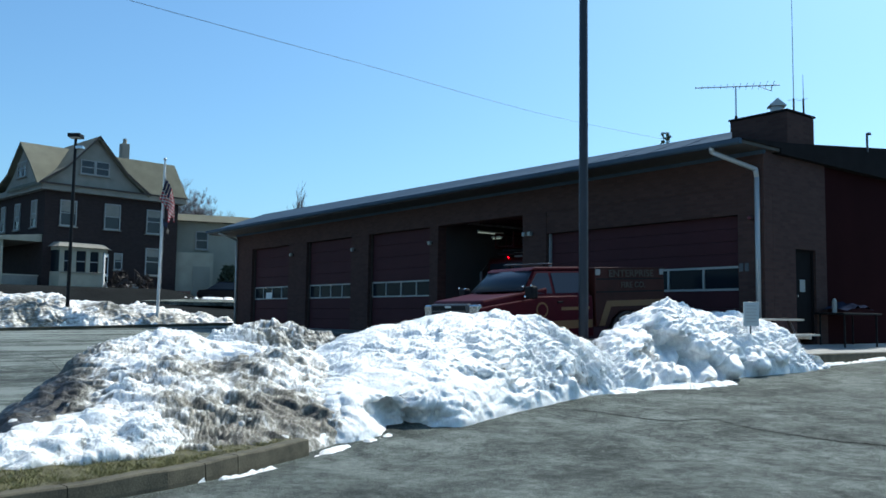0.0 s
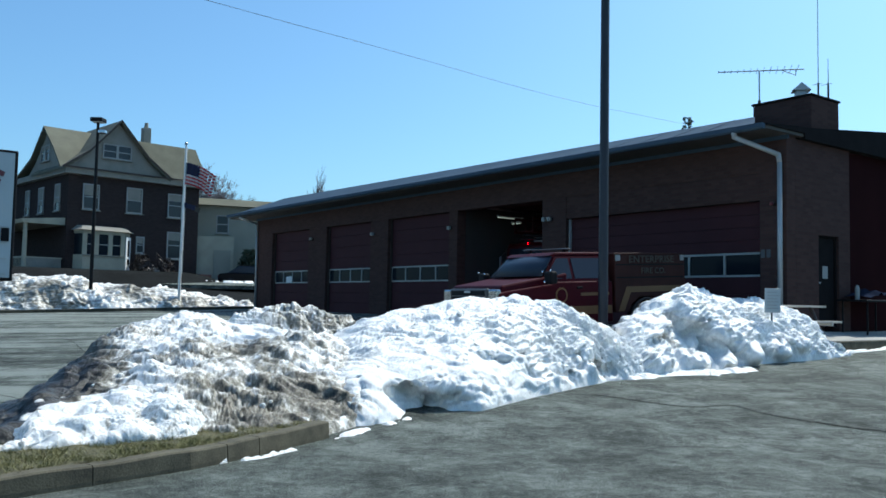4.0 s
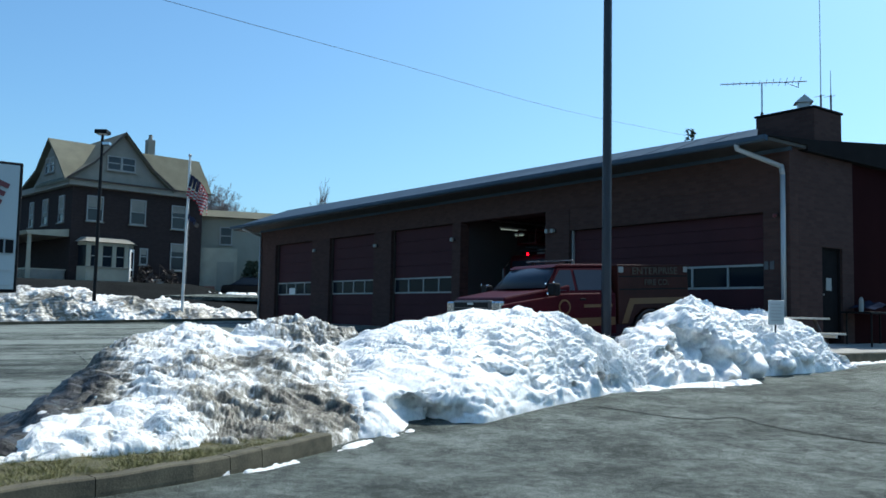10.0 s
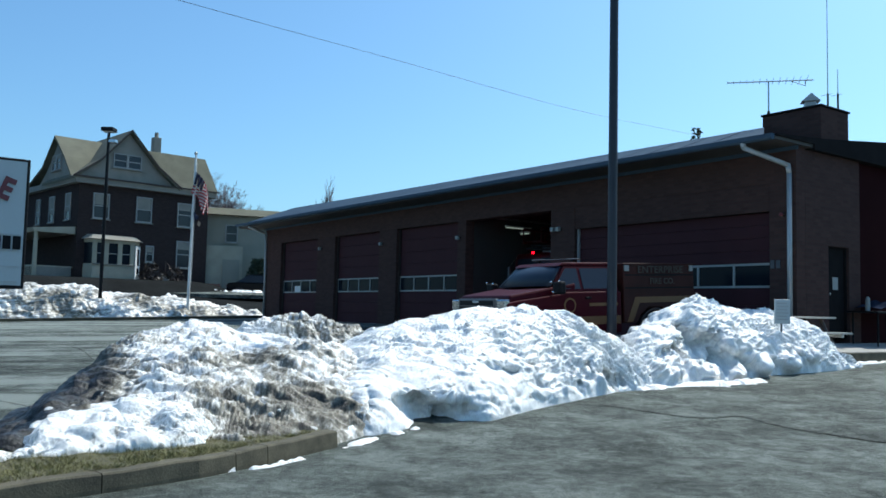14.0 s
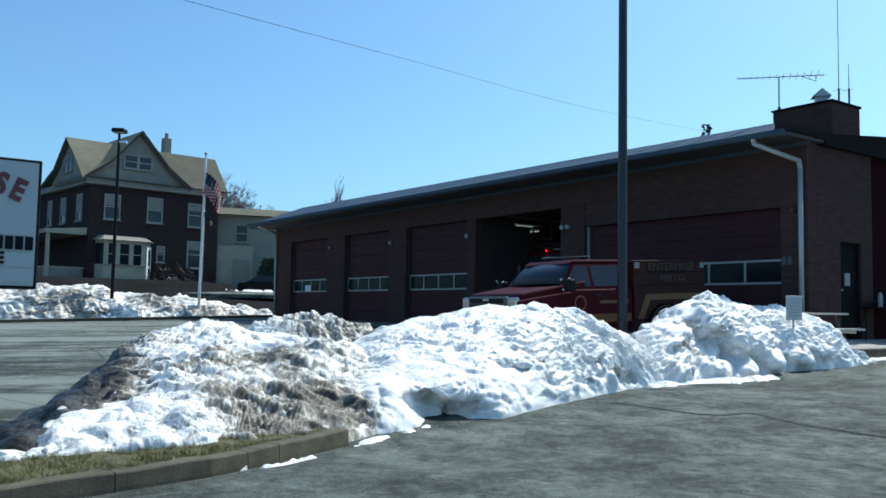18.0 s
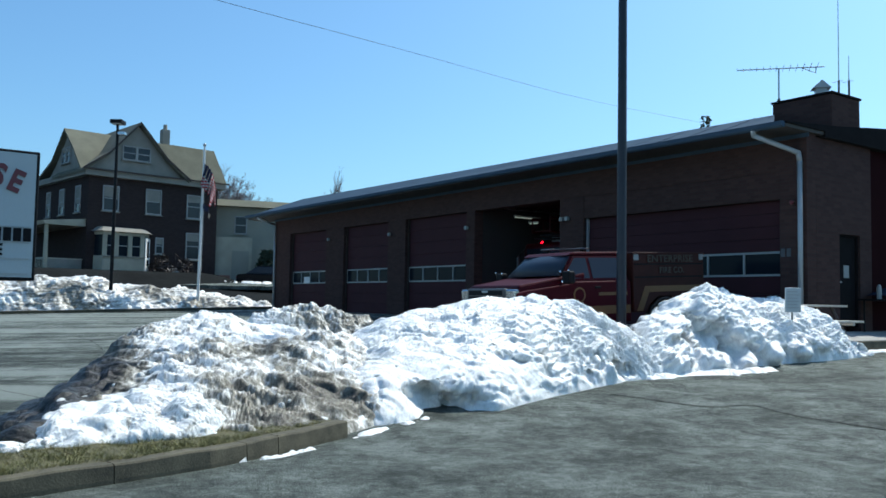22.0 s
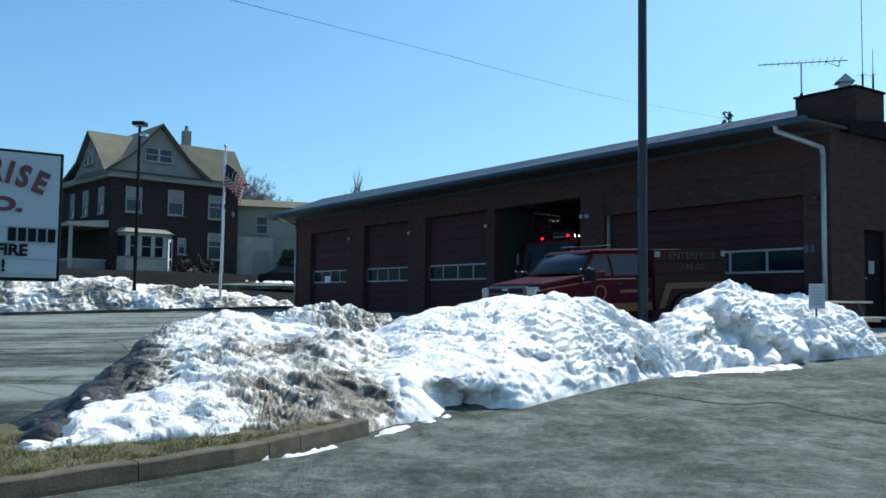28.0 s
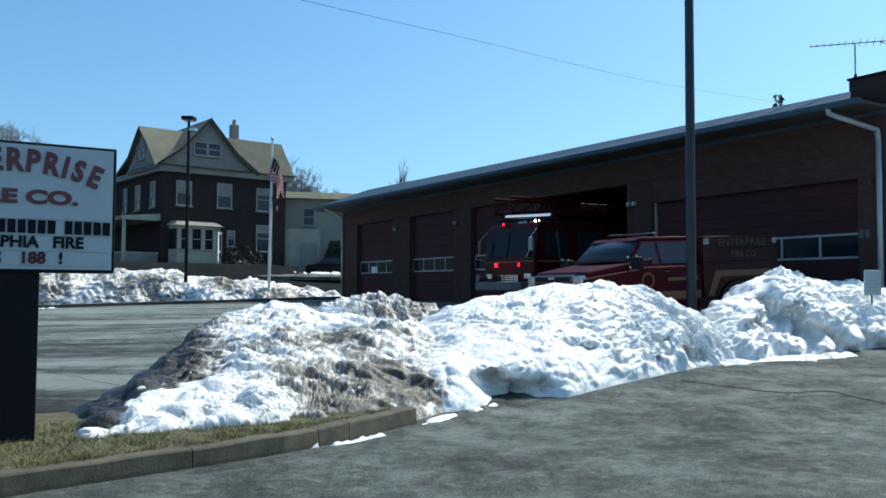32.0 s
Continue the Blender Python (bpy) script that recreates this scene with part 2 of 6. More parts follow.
    b1.inputs["Strength"].default_value, b1.inputs["Distance"].default_value = 0.4, 0.04
    b2.inputs["Strength"].default_value, b2.inputs["Distance"].default_value = 0.8, 0.016
    nt.links.new(mid.outputs["Fac"], b1.inputs["Height"])
    nt.links.new(fine.outputs["Fac"], b2.inputs["Height"])
    nt.links.new(b1.outputs["Normal"], b2.inputs["Normal"])
    nt.links.new(b2.outputs["Normal"], p.inputs["Normal"])
    return m


def asphalt_material():
    """Old asphalt: salt-pale wear, darker damp patches and tar, coarse grain."""
    m = bpy.data.materials.new("asphalt")
    m.use_nodes = True
    nt = m.node_tree
    p = nt.nodes["Principled BSDF"]
    p.inputs["Roughness"].default_value = 0.8
    p.inputs["Specular IOR Level"].default_value = 0.2
    tc = nt.nodes.new("ShaderNodeTexCoord")
    mp = nt.nodes.new("ShaderNodeMapping")
    mp.inputs["Rotation"].default_value = (0, 0, radians(-40))
    mp.inputs["Scale"].default_value = (0.5, 1.3, 1)
    nt.links.new(tc.outputs["Object"], mp.inputs["Vector"])
    streak, patch, grain, grit = (nt.nodes.new("ShaderNodeTexNoise") for _ in range(4))
    for n, s, d, src in ((streak, 1.6, 8, mp.outputs[0]), (patch, 0.9, 9, tc.outputs["Object"]), (grain, 11, 8, tc.outputs["Object"]), (grit, 75, 4, tc.outputs["Object"])):
        n.inputs["Scale"].default_value = s
        n.inputs["Detail"].default_value = d
        n.inputs["Roughness"].default_value = 0.7
        nt.links.new(src, n.inputs["Vector"])

    def mth(op, x, y):
        k = nt.nodes.new("ShaderNodeMath")
        k.operation = op
        for i, q in enumerate((x, y)):
            if isinstance(q, (int, float)):
                k.inputs[i].default_value = q
            else:
                nt.links.new(q, k.inputs[i])
        return k.outputs[0]

    at = nt.nodes.new("ShaderNodeAttribute")
    at.attribute_name = "drive"
    scuff = nt.nodes.new("ShaderNodeTexNoise")
    scuff.inputs["Scale"].default_value, scuff.inputs["Detail"].default_value, scuff.inputs["Roughness"].default_value = 2.6, 10, 0.75
    scuff.inputs["Distortion"].default_value = 0.6
    nt.links.new(tc.outputs["Object"], scuff.inputs["Vector"])
    f = mth('ADD', mth('MULTIPLY', streak.outputs["Fac"], 0.1), mth('MULTIPLY', patch.outputs["Fac"], 0.5))
    mb = nt.nodes.new("ShaderNodeMapping")
    mb.inputs["Rotation"].default_value = (0, 0, radians(-36))
    mb.inputs["Scale"].default_value = (0.035, 0.5, 1)
    nt.links.new(tc.outputs["Object"], mb.inputs["Vector"])
    band = nt.nodes.new("ShaderNodeTexNoise")
    band.inputs["Scale"].default_value, band.inputs["Detail"].default_value, band.inputs["Roughness"].default_value = 1.0, 6, 0.7
    nt.links.new(mb.outputs[0], band.inputs["Vector"])
    f = mth('ADD', f, mth('MULTIPLY', mth('MULTIPLY', mth('SUBTRACT', band.outputs["Fac"], 0.48), 1.5), at.outputs["Fac"]))
    f = mth('ADD', f, mth('MULTIPLY', at.outputs["Fac"], 0.008))
    f = mth('ADD', f, mth('SUBTRACT', mth('MULTIPLY', scuff.outputs["Fac"], 0.45), 0.135))
    f = mth('ADD', f, mth('MULTIPLY', mth('SUBTRACT', grain.outputs["Fac"], 0.1), 0.3))
    f = mth('ADD', f, mth('MULTIPLY', mth('SUBTRACT', grit.outputs["Fac"], 0.5), 0.85))
    ramp = nt.nodes.new("ShaderNodeValToRGB")
    e = ramp.color_ramp.elements
    e[0].color, e[1].color = (0.022, 0.0265, 0.023, 1), (0.225, 0.25, 0.228, 1)
    e[0].position, e[1].position = 0.39, 0.63
    k = e.new(0.51)
    k.color = (0.082, 0.095, 0.083, 1)
    nt.links.new(f, ramp.inputs["Fac"])
    nt.links.new(ramp.outputs["Color"], p.inputs["Base Color"])
    b = nt.nodes.new("ShaderNodeBump")
    b.inputs["Strength"].default_value, b.inputs["Distance"].default_value = 1.0, 0.02
    nt.links.new(mth('ADD', grit.outputs["Fac"], mth('MULTIPLY', grain.outputs["Fac"], 2.0)), b.inputs["Height"])
    nt.links.new(b.outputs["Normal"], p.inputs["Normal"])
    return m


M_SNOW = snowy("ploughed_snow", patchy=0.78)
M_SNOWFAR = snowy("wind_crusted_snow", (0.45, 0.45, 2.2), 0.62)
M_ASPHALT = asphalt_material()
M_CONCRETE = mat("concrete", (0.34, 0.33, 0.31), 0.85, vary=0.2, scale=1.5, bump=0.3)
M_KERB = mat("kerb_concrete", (0.085, 0.074, 0.048), 0.9, vary=0.55, scale=5, bump=0.15, fine=70)
M_GRASS = mat("winter_grass", (0.085, 0.076, 0.036), 0.9, vary=0.5, scale=9, bump=0.6, fine=140)
M_BLADE = mat("grass_blade", (0.15, 0.135, 0.05), 0.85, vary=0.2, scale=3, bump=0)
nt = M_BLADE.node_tree                   # straw and green blades side by side
geo, ramp = nt.nodes.new("ShaderNodeNewGeometry"), nt.nodes.new("ShaderNodeValToRGB")
ramp.color_ramp.elements[0].color, ramp.color_ramp.elements[1].color = (0.07, 0.085, 0.024, 1), (0.3, 0.26, 0.11, 1)
nt.links.new(geo.outputs["Random Per Island"], ramp.inputs["Fac"])
nt.links.new(ramp.outputs["Color"], nt.nodes["Principled BSDF"].inputs["Base Color"])
M_YARD = mat("winter_lawn", (0.014, 0.0155, 0.016), 0.95, vary=0.4, scale=0.6, bump=0.8, fine=30, spec=0.04)
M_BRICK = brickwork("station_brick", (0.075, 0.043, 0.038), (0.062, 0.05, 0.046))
M_BRICK_HOUSE = brickwork("house_brick", (0.042, 0.031, 0.03), (0.038, 0.035, 0.034))
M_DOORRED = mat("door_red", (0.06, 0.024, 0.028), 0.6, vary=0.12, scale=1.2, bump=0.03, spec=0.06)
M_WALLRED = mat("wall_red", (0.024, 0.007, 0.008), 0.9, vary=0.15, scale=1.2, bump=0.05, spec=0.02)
M_WHITE = mat("white_paint", (0.72, 0.72, 0.7), 0.5, vary=0.08, scale=2, bump=0.03)
M_CREAM = mat("cream_siding", (0.36, 0.33, 0.25), 0.7, vary=0.12, scale=2, bump=0.1)
M_SHINGLE = mat("gable_shingle", (0.235, 0.225, 0.195), 0.85, vary=0.2, scale=1.5, bump=0.4, fine=25)
M_ROOF = mat("roof_shingle", (0.12, 0.118, 0.084), 0.9, vary=0.25, scale=1.2, bump=0.5, fine=30)
M_BEIGE = mat("beige_siding", (0.27, 0.26, 0.21), 0.75, vary=0.12, scale=1.0, bump=0.1)
M_FASCIA = mat("metal_fascia", (0.062, 0.095, 0.135), 0.75, metal=0.0, vary=0.12, scale=1.0, bump=0.03, spec=0.03)
M_GUTTER = mat("aluminium_gutter", (0.42, 0.43, 0.43), 0.4, metal=0.2, vary=0.08, scale=2, bump=0.02)
M_SOFFIT = mat("soffit", (0.05, 0.045, 0.04), 0.7)
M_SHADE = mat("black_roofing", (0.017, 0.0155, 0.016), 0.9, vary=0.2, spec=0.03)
M_WORNSTEEL = mat("worn_steel", (0.1, 0.1, 0.105), 0.5, metal=0.4, vary=0.2)
M_DARK = mat("dark_paint", (0.011, 0.011, 0.0125), 0.55, vary=0.2, spec=0.12)
M_TRIM_DARK = mat("dark_trim", (0.045, 0.03, 0.025), 0.6, vary=0.2)
M_STEEL = mat("galvanised_steel", (0.4, 0.41, 0.42), 0.4, metal=0.7, vary=0.15, scale=4)
M_POLE = mat("painted_pole", (0.02, 0.024, 0.034), 0.4, vary=0.2, scale=2, spec=0.35)
M_CHROME = mat("chrome", (0.42, 0.43, 0.45), 0.18, metal=1.0, vary=0.05, bump=0)
M_RUBBER = mat("rubber", (0.018, 0.018, 0.018), 0.8, vary=0.3)
M_GLASS = glass("dark_glass")
M_CARGLASS = glass("car_glass", (0.028, 0.038, 0.056), 0.3)
M_CARGLASS.node_tree.nodes["Principled BSDF"].inputs["Specular IOR Level"].default_value = 0.15
M_HOUSEGLASS = glass("house_glass", (0.025, 0.03, 0.036), 0.15)
M_HOUSEGLASS.node_tree.nodes["Principled BSDF"].inputs["Specular IOR Level"].default_value = 0.4
M_SUVRED = mat("suv_red", (0.052, 0.0035, 0.008), 0.45, metal=0.15, vary=0.1, bump=0, spec=0.1)
M_BOXRED = mat("box_red", (0.044, 0.012, 0.009), 0.5, vary=0.35, scale=2, bump=0.02, spec=0.15)
M_CHROMEBRIGHT = mat("polished_chrome", (0.8, 0.81, 0.83), 0.08, metal=1.0, vary=0.03, bump=0)
M_FIRERED = mat("engine_red", (0.036, 0.0025, 0.0035), 0.35, vary=0.06, bump=0, spec=0.1)
M_BLACKCAR = mat("black_car_paint", (0.008, 0.005, 0.006), 0.3, vary=0.1, bump=0, spec=0.12)
M_GOLD = mat("gold_stripe", (0.17, 0.076, 0.02), 0.5, vary=0.1, bump=0)
M_SIGNFACE = mat("sign_face", (0.45, 0.49, 0.5), 0.45, vary=0.05, scale=1.5, bump=0.02)
M_SIGNRED = mat("sign_red", (0.15, 0.034, 0.042), 0.5, vary=0.1, bump=0)
M_MAROON = mat("maroon_letter", (0.09, 0.026, 0.034), 0.6, vary=0.1, bump=0, spec=0.12)
M_BLACK = mat("black_letter", (0.010, 0.010, 0.012), 0.6, vary=0.1, bump=0, spec=0.12)
M_WOOD = mat("bleached_wood", (0.5, 0.46, 0.4), 0.8, vary=0.2, scale=5)
M_BARK = mat("bark", (0.2, 0.18, 0.185), 0.95, vary=0.3, scale=6, bump=0.5)
M_EVERGREEN = mat("evergreen", (0.03, 0.045, 0.025), 0.9, vary=0.4, scale=4)
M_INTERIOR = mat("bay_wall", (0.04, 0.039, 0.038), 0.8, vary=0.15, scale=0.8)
M_REDGLOW = glow("red_lamp", (1.0, 0.0, 0.008), 11)
M_WHITEGLOW = glow("white_lamp", (1.0, 0.9, 0.75), 6)
# glow in place of sunlight on the engine's light bar
M_BARGLOW = glow("white_bar_glow", (0.85, 0.93, 1.0), 0.3)
M_TUBE = glow("ceiling_tube", (0.9, 1.0, 0.85), 0.16)
M_FLAGRED = mat("flag_red", (0.42, 0.03, 0.045), 0.8, vary=0.1, bump=0)
M_FLAGWHITE = mat("flag_white", (0.5, 0.49, 0.47), 0.8, vary=0.06, bump=0)
M_FLAGBLUE = mat("flag_blue", (0.014, 0.017, 0.05), 0.8, vary=0.1, bump=0)
M_FRAME = mat("window_frame_paint", (0.32, 0.32, 0.3), 0.6, vary=0.1, scale=2, bump=0.03)
M_SASH = mat("sash_paint", (0.29, 0.29, 0.275), 0.6, vary=0.1, scale=2, bump=0.03)
M_DULL = mat("dull_letter", (0.06, 0.043, 0.03), 0.6, vary=0.1, bump=0)

# ---- the plan: the station's frame, the lie of the land ----
STATION = pose(7.498, 17.879, 0.0, 0, 0, -54)
U = Vector((-math.sin(radians(36)), math.cos(radians(36)), 0))   # along the station front, away from the camera
V = Vector((math.cos(radians(36)), math.sin(radians(36)), 0))    # into the station
FLOOR = 0.8
EDGE = [(-3.9, 3.0), (-3.06, 4.8), (-0.96, 8.05), (0.45, 9.6), (2.87, 12.7), (7.5, 16.45), (10.2, 18.8), (20, 27)]


def smooth01(a):
    a = np.clip(a, 0, 1)
    return a * a * (3 - 2 * a)


def frame_sp(x, y):
    """Metres along the station front and out from it."""
    dx, dy = x - 7.41, y - 18.0
    return dx * U.x + dy * U.y, -(dx * V.x + dy * V.y)


def edge_side(x, y):
    """Signed distance from the edge of the near parking lot; positive on the verge's side."""
    best = np.full(np.shape(x), 1e9)
    sign = np.ones(np.shape(x))
    for (ax, ay), (bx, by) in zip(EDGE[:-1], EDGE[1:]):
        lx, ly = bx - ax, by - ay
        n = math.hypot(lx, ly)
        t = np.clip(((x - ax) * lx + (y - ay) * ly) / n ** 2, 0, 1)
        d = np.hypot(x - ax - t * lx, y - ay - t * ly)
        c = lx * (y - ay) - ly * (x - ax)
        sign = np.where(d < best, np.where(c > 0, 1.0, -1.0), sign)
        best = np.minimum(best, d)
    return best * sign


def land(x, y):
    """Height of the paved ground."""
    x, y = np.asarray(x, float), np.asarray(y, float)
    s, p = frame_sp(x, y)
    apron = np.maximum(0.0, FLOOR - np.clip(p, 0, 20) * (0.06 - 0.0012 * np.clip(s, 0, 27)))
    lot = np.clip(0.05 * (y - 8.0), 0, 0.75)
    w = smooth01((edge_side(x, y) + 0.2) / 3.0)
    g = lot * (1 - w) + apron * w
    yard = smooth01((s - 27.6) / 15.0)
    return g * (1 - yard) + np.maximum(g, 2.02) * yard


def land1(x, y):
    return float(land(np.array([x]), np.array([y]))[0])


def sheet(name, X, Y, Z, keep=None):
    """A mesh from arrays of places in rows."""
    ny, nx = X.shape
    idx = np.arange(ny * nx).reshape(ny, nx)
    f = np.stack([idx[:-1, :-1], idx[:-1, 1:], idx[1:, 1:], idx[1:, :-1]], -1).reshape(-1, 4)
    if keep is not None:
        k = keep.ravel()
        f = f[k[f].all(1)]
    me = bpy.data.meshes.new(name)
    me.from_pydata(np.stack([X, Y, Z], -1).reshape(-1, 3).tolist(), [], f.tolist())
    me.shade_smooth()
    me.update()
    return me


def spaced(lo, hi, step, far):
    out = [far * (0.5 ** k) for k in range(7)]
    a = np.arange(lo, hi + 0.01, step)
    return np.concatenate([sorted(lo - q for q in out), a, sorted(hi + q for q in out)])


gx, gy = np.meshgrid(spaced(-44, 32, 0.5, 2600), spaced(-12, 66, 0.5, 2600))
ground_me = sheet("ground", gx, gy, land(gx, gy))
ground_me.attributes.new("drive", 'FLOAT', 'POINT').data.foreach_set("value", smooth01((edge_side(gx, gy) - 1.0) / 2.0).ravel().astype(np.float32))
ground_me.materials.append(M_ASPHALT)
tagged(new("ground", ground_me), "worn grey asphalt lot and drive, patchy and salt-stained", "ground", kind="structure")

# the house yard behind the far kerb
ss, pp = np.meshgrid(np.concatenate([[27.45], np.arange(28, 80, 1.0)]), np.arange(-40, 60, 1.0))
yx, yy = 7.41 + ss * U.x - pp * V.x, 18.0 + ss * U.y - pp * V.y
hx, hy = yx + 21.71, yy - 49.44                          # the house's own axes, to raise the ground at its front
ha, hb = hx * math.cos(radians(44)) + hy * math.sin(radians(44)), -hx * math.sin(radians(44)) + hy * math.cos(radians(44))
rise = 0.72 * smooth01((hb + 6.5) / 5.0) * smooth01((ha + 9) / 5.0) * smooth01((8.9 - ha) / 1.5)
lawn_me = sheet("lawn", yx, yy, land(yx, yy) + 0.10 + rise)
lawn_me.materials.append(M_YARD)
tagged(new("lawn", lawn_me), "brown winter lawn round the old house", "lawn", kind="structure")

# the verge with the message sign
KPTS = [(-5.6, 1.0), (-4.6, 2.55), (-3.15, 4.94), (-2.42, 5.77), (-1.81, 6.49), (-1.44, 7.12), (-0.97, 8.07)]
klen = [0.0]
for a, b in zip(KPTS[:-1], KPTS[1:]):
    klen.append(klen[-1] + math.dist(a, b))


def kerb_at(q):
    """Place and outward normal at q metres along the kerb."""
    x, y = (float(np.interp(q, klen, [k[i] for k in KPTS])) for i in (0, 1))
    x2, y2 = (float(np.interp(q + 0.25, klen, [k[i] for k in KPTS])) for i in (0, 1))
    x0, y0 = (float(np.interp(q - 0.25, klen, [k[i] for k in KPTS])) for i in (0, 1))
    t = Vector((x2 - x0, y2 - y0, 0)).normalized()
    return x, y, Vector((t.y, -t.x, 0))


NQ, NB = 60, 16
vx, vy, vz = (np.zeros((NB, NQ)) for _ in range(3))
for i in range(NQ):
    x, y, nrm = kerb_at(klen[-1] * i / (NQ - 1))
    for j in range(NB):
        o = -0.12 - 2.6 * j / (NB - 1)
        vx[j, i], vy[j, i] = x + nrm.x * o, y + nrm.y * o
        vz[j, i] = 0.122 + 0.025 * (i / NQ) ** 2 - (0.2 if j == NB - 1 else 0.0) + 0.02 * noise.noise((vx[j, i] * 3, vy[j, i] * 3, 0)) + 0.01 * noise.noise((vx[j, i] * 11, vy[j, i] * 11, 4))
verge_me = sheet("verge", vx, vy, vz)
verge_me.materials.append(M_GRASS)
tagged(new("verge", verge_me), "strip of yellowed winter grass behind the kerb", "grass", kind="structure")
# blades on the open part of the verge
rng = np.random.default_rng(4)
gb, gf = [], []
while len(gf) < 42000:
    x, y, nrm = kerb_at(klen[-1] * rng.random())
    o = -0.13 - 1.7 * rng.random() ** 1.5
    x, y = x + nrm.x * o, y + nrm.y * o
    tuft = 0.5 + 0.9 * noise.noise((x * 7.0, y * 7.0, 3.0)) + 0.5 * noise.noise((x * 19.0, y * 19.0, 6.0))
    if rng.random() > tuft:
        continue
    h, w, q = rng.uniform(0.012, 0.03) + 0.03 * max(0.0, tuft), rng.uniform(0.002, 0.005), rng.uniform(0, 6.28)
    lx, ly = rng.normal(0, 0.045), rng.normal(0, 0.045)
    n = len(gb)
    gb += [(x - w * math.cos(q), y - w * math.sin(q), 0.115), (x + w * math.cos(q), y + w * math.sin(q), 0.115), (x + lx, y + ly, 0.128 + h)]
    gf.append((n, n + 1, n + 2))
blade_me = bpy.data.meshes.new("grass_blades")
blade_me.from_pydata(gb, [], gf)
blade_me.materials.append(M_BLADE)
tagged(new("grass_blades", blade_me), "dry tufts of grass along the kerb", "grass", kind="stuff")

# near kerb: separate cast stones with open joints
near_kerb = thing("kerb", pose(0, 0, 0), "weathered concrete kerb beside the parking lot", "kerb", kind="structure")
cuts = [0.0, 1.9, 3.9, 5.9, klen[-1] - 1.42, klen[-1] - 1.05, klen[-1]]
for a, b in zip(cuts[:-1], cuts[1:]):
    bm = B()
    n = 6
    pr = []
    for i in range(n + 1):
        q = a + 0.004 + (b - a - 0.008) * i / n
        x, y, nrm = kerb_at(q)
        top = 0.125 + 0.03 * (q / klen[-1]) ** 2 + 0.006 * math.sin(q * 7)
        ring = [(0.0, -0.05), (0.0, 0.03), (-0.008, top - 0.012), (-0.02, top), (-0.13, top + 0.003), (-0.16, top - 0.02), (-0.17, -0.05)]
        pr.append([bm.verts.new((x + nrm.x * o, y + nrm.y * o, h + 0.006 * noise.noise((x * 6, y * 6, h * 9)))) for o, h in ring])
    for r0, r1 in zip(pr[:-1], pr[1:]):
        for j in range(len(r0) - 1):
            bm.faces.new((r0[j], r0[j + 1], r1[j + 1], r1[j]))
    bm.faces.new(pr[0])
    bm.faces.new(pr[-1][::-1])
    bmesh.ops.recalc_face_normals(bm, faces=bm.faces)
    part("kerb_stone", bm, M_KERB, near_kerb)

# far kerb below the house yard
far_kerb = thing("far_kerb", pose(0, 0, 0), "low concrete kerb under the far snow bank", "kerb", kind="structure")
for i in range(26):
    p0, p1 = -3 + i * 1.5, -3 + (i + 1) * 1.5 - 0.02
    bm = B()
    pts = []
    for p in (p0, p1):
        c = Vector((7.41, 18, 0)) + U * 27.4 - V * p
        pts.append((c, land1(c.x, c.y)))
    (a, za), (b, zb) = pts
    ring = [(0.0, -0.05), (0.0, 0.12), (0.18, 0.13), (0.18, -0.05)]
    va = [bm.verts.new((a.x + U.x * o, a.y + U.y * o, za + h)) for o, h in ring]
    vb = [bm.verts.new((b.x + U.x * o, b.y + U.y * o, zb + h)) for o, h in ring]
    for j in range(4):
        k = (j + 1) % 4
        bm.faces.new((va[j], va[k], vb[k], vb[j]))
    bm.faces.new(va)
    bm.faces.new(vb[::-1])
    bmesh.ops.recalc_face_normals(bm, faces=bm.faces)
    part("kerb_stone", bm, M_KERB, far_kerb)


# ---- ploughed snow ----
def catmull(rows, n):
    """Smooth rows of numbers, n of them, along their order."""
    R = np.array(rows, float)
    t = np.linspace(0, len(R) - 1, n)
    i = np.clip(t.astype(int), 0, len(R) - 2)
    f = (t - i)[:, None]
    p0, p1, p2, p3 = R[np.maximum(i - 1, 0)], R[i], R[i + 1], R[np.minimum(i + 2, len(R) - 1)]
    return 0.5 * (2 * p1 + (p2 - p0) * f + (2 * p0 - 5 * p1 + 4 * p2 - p3) * f ** 2 + (3 * p1 - p0 - 3 * p2 + p3) * f ** 3)


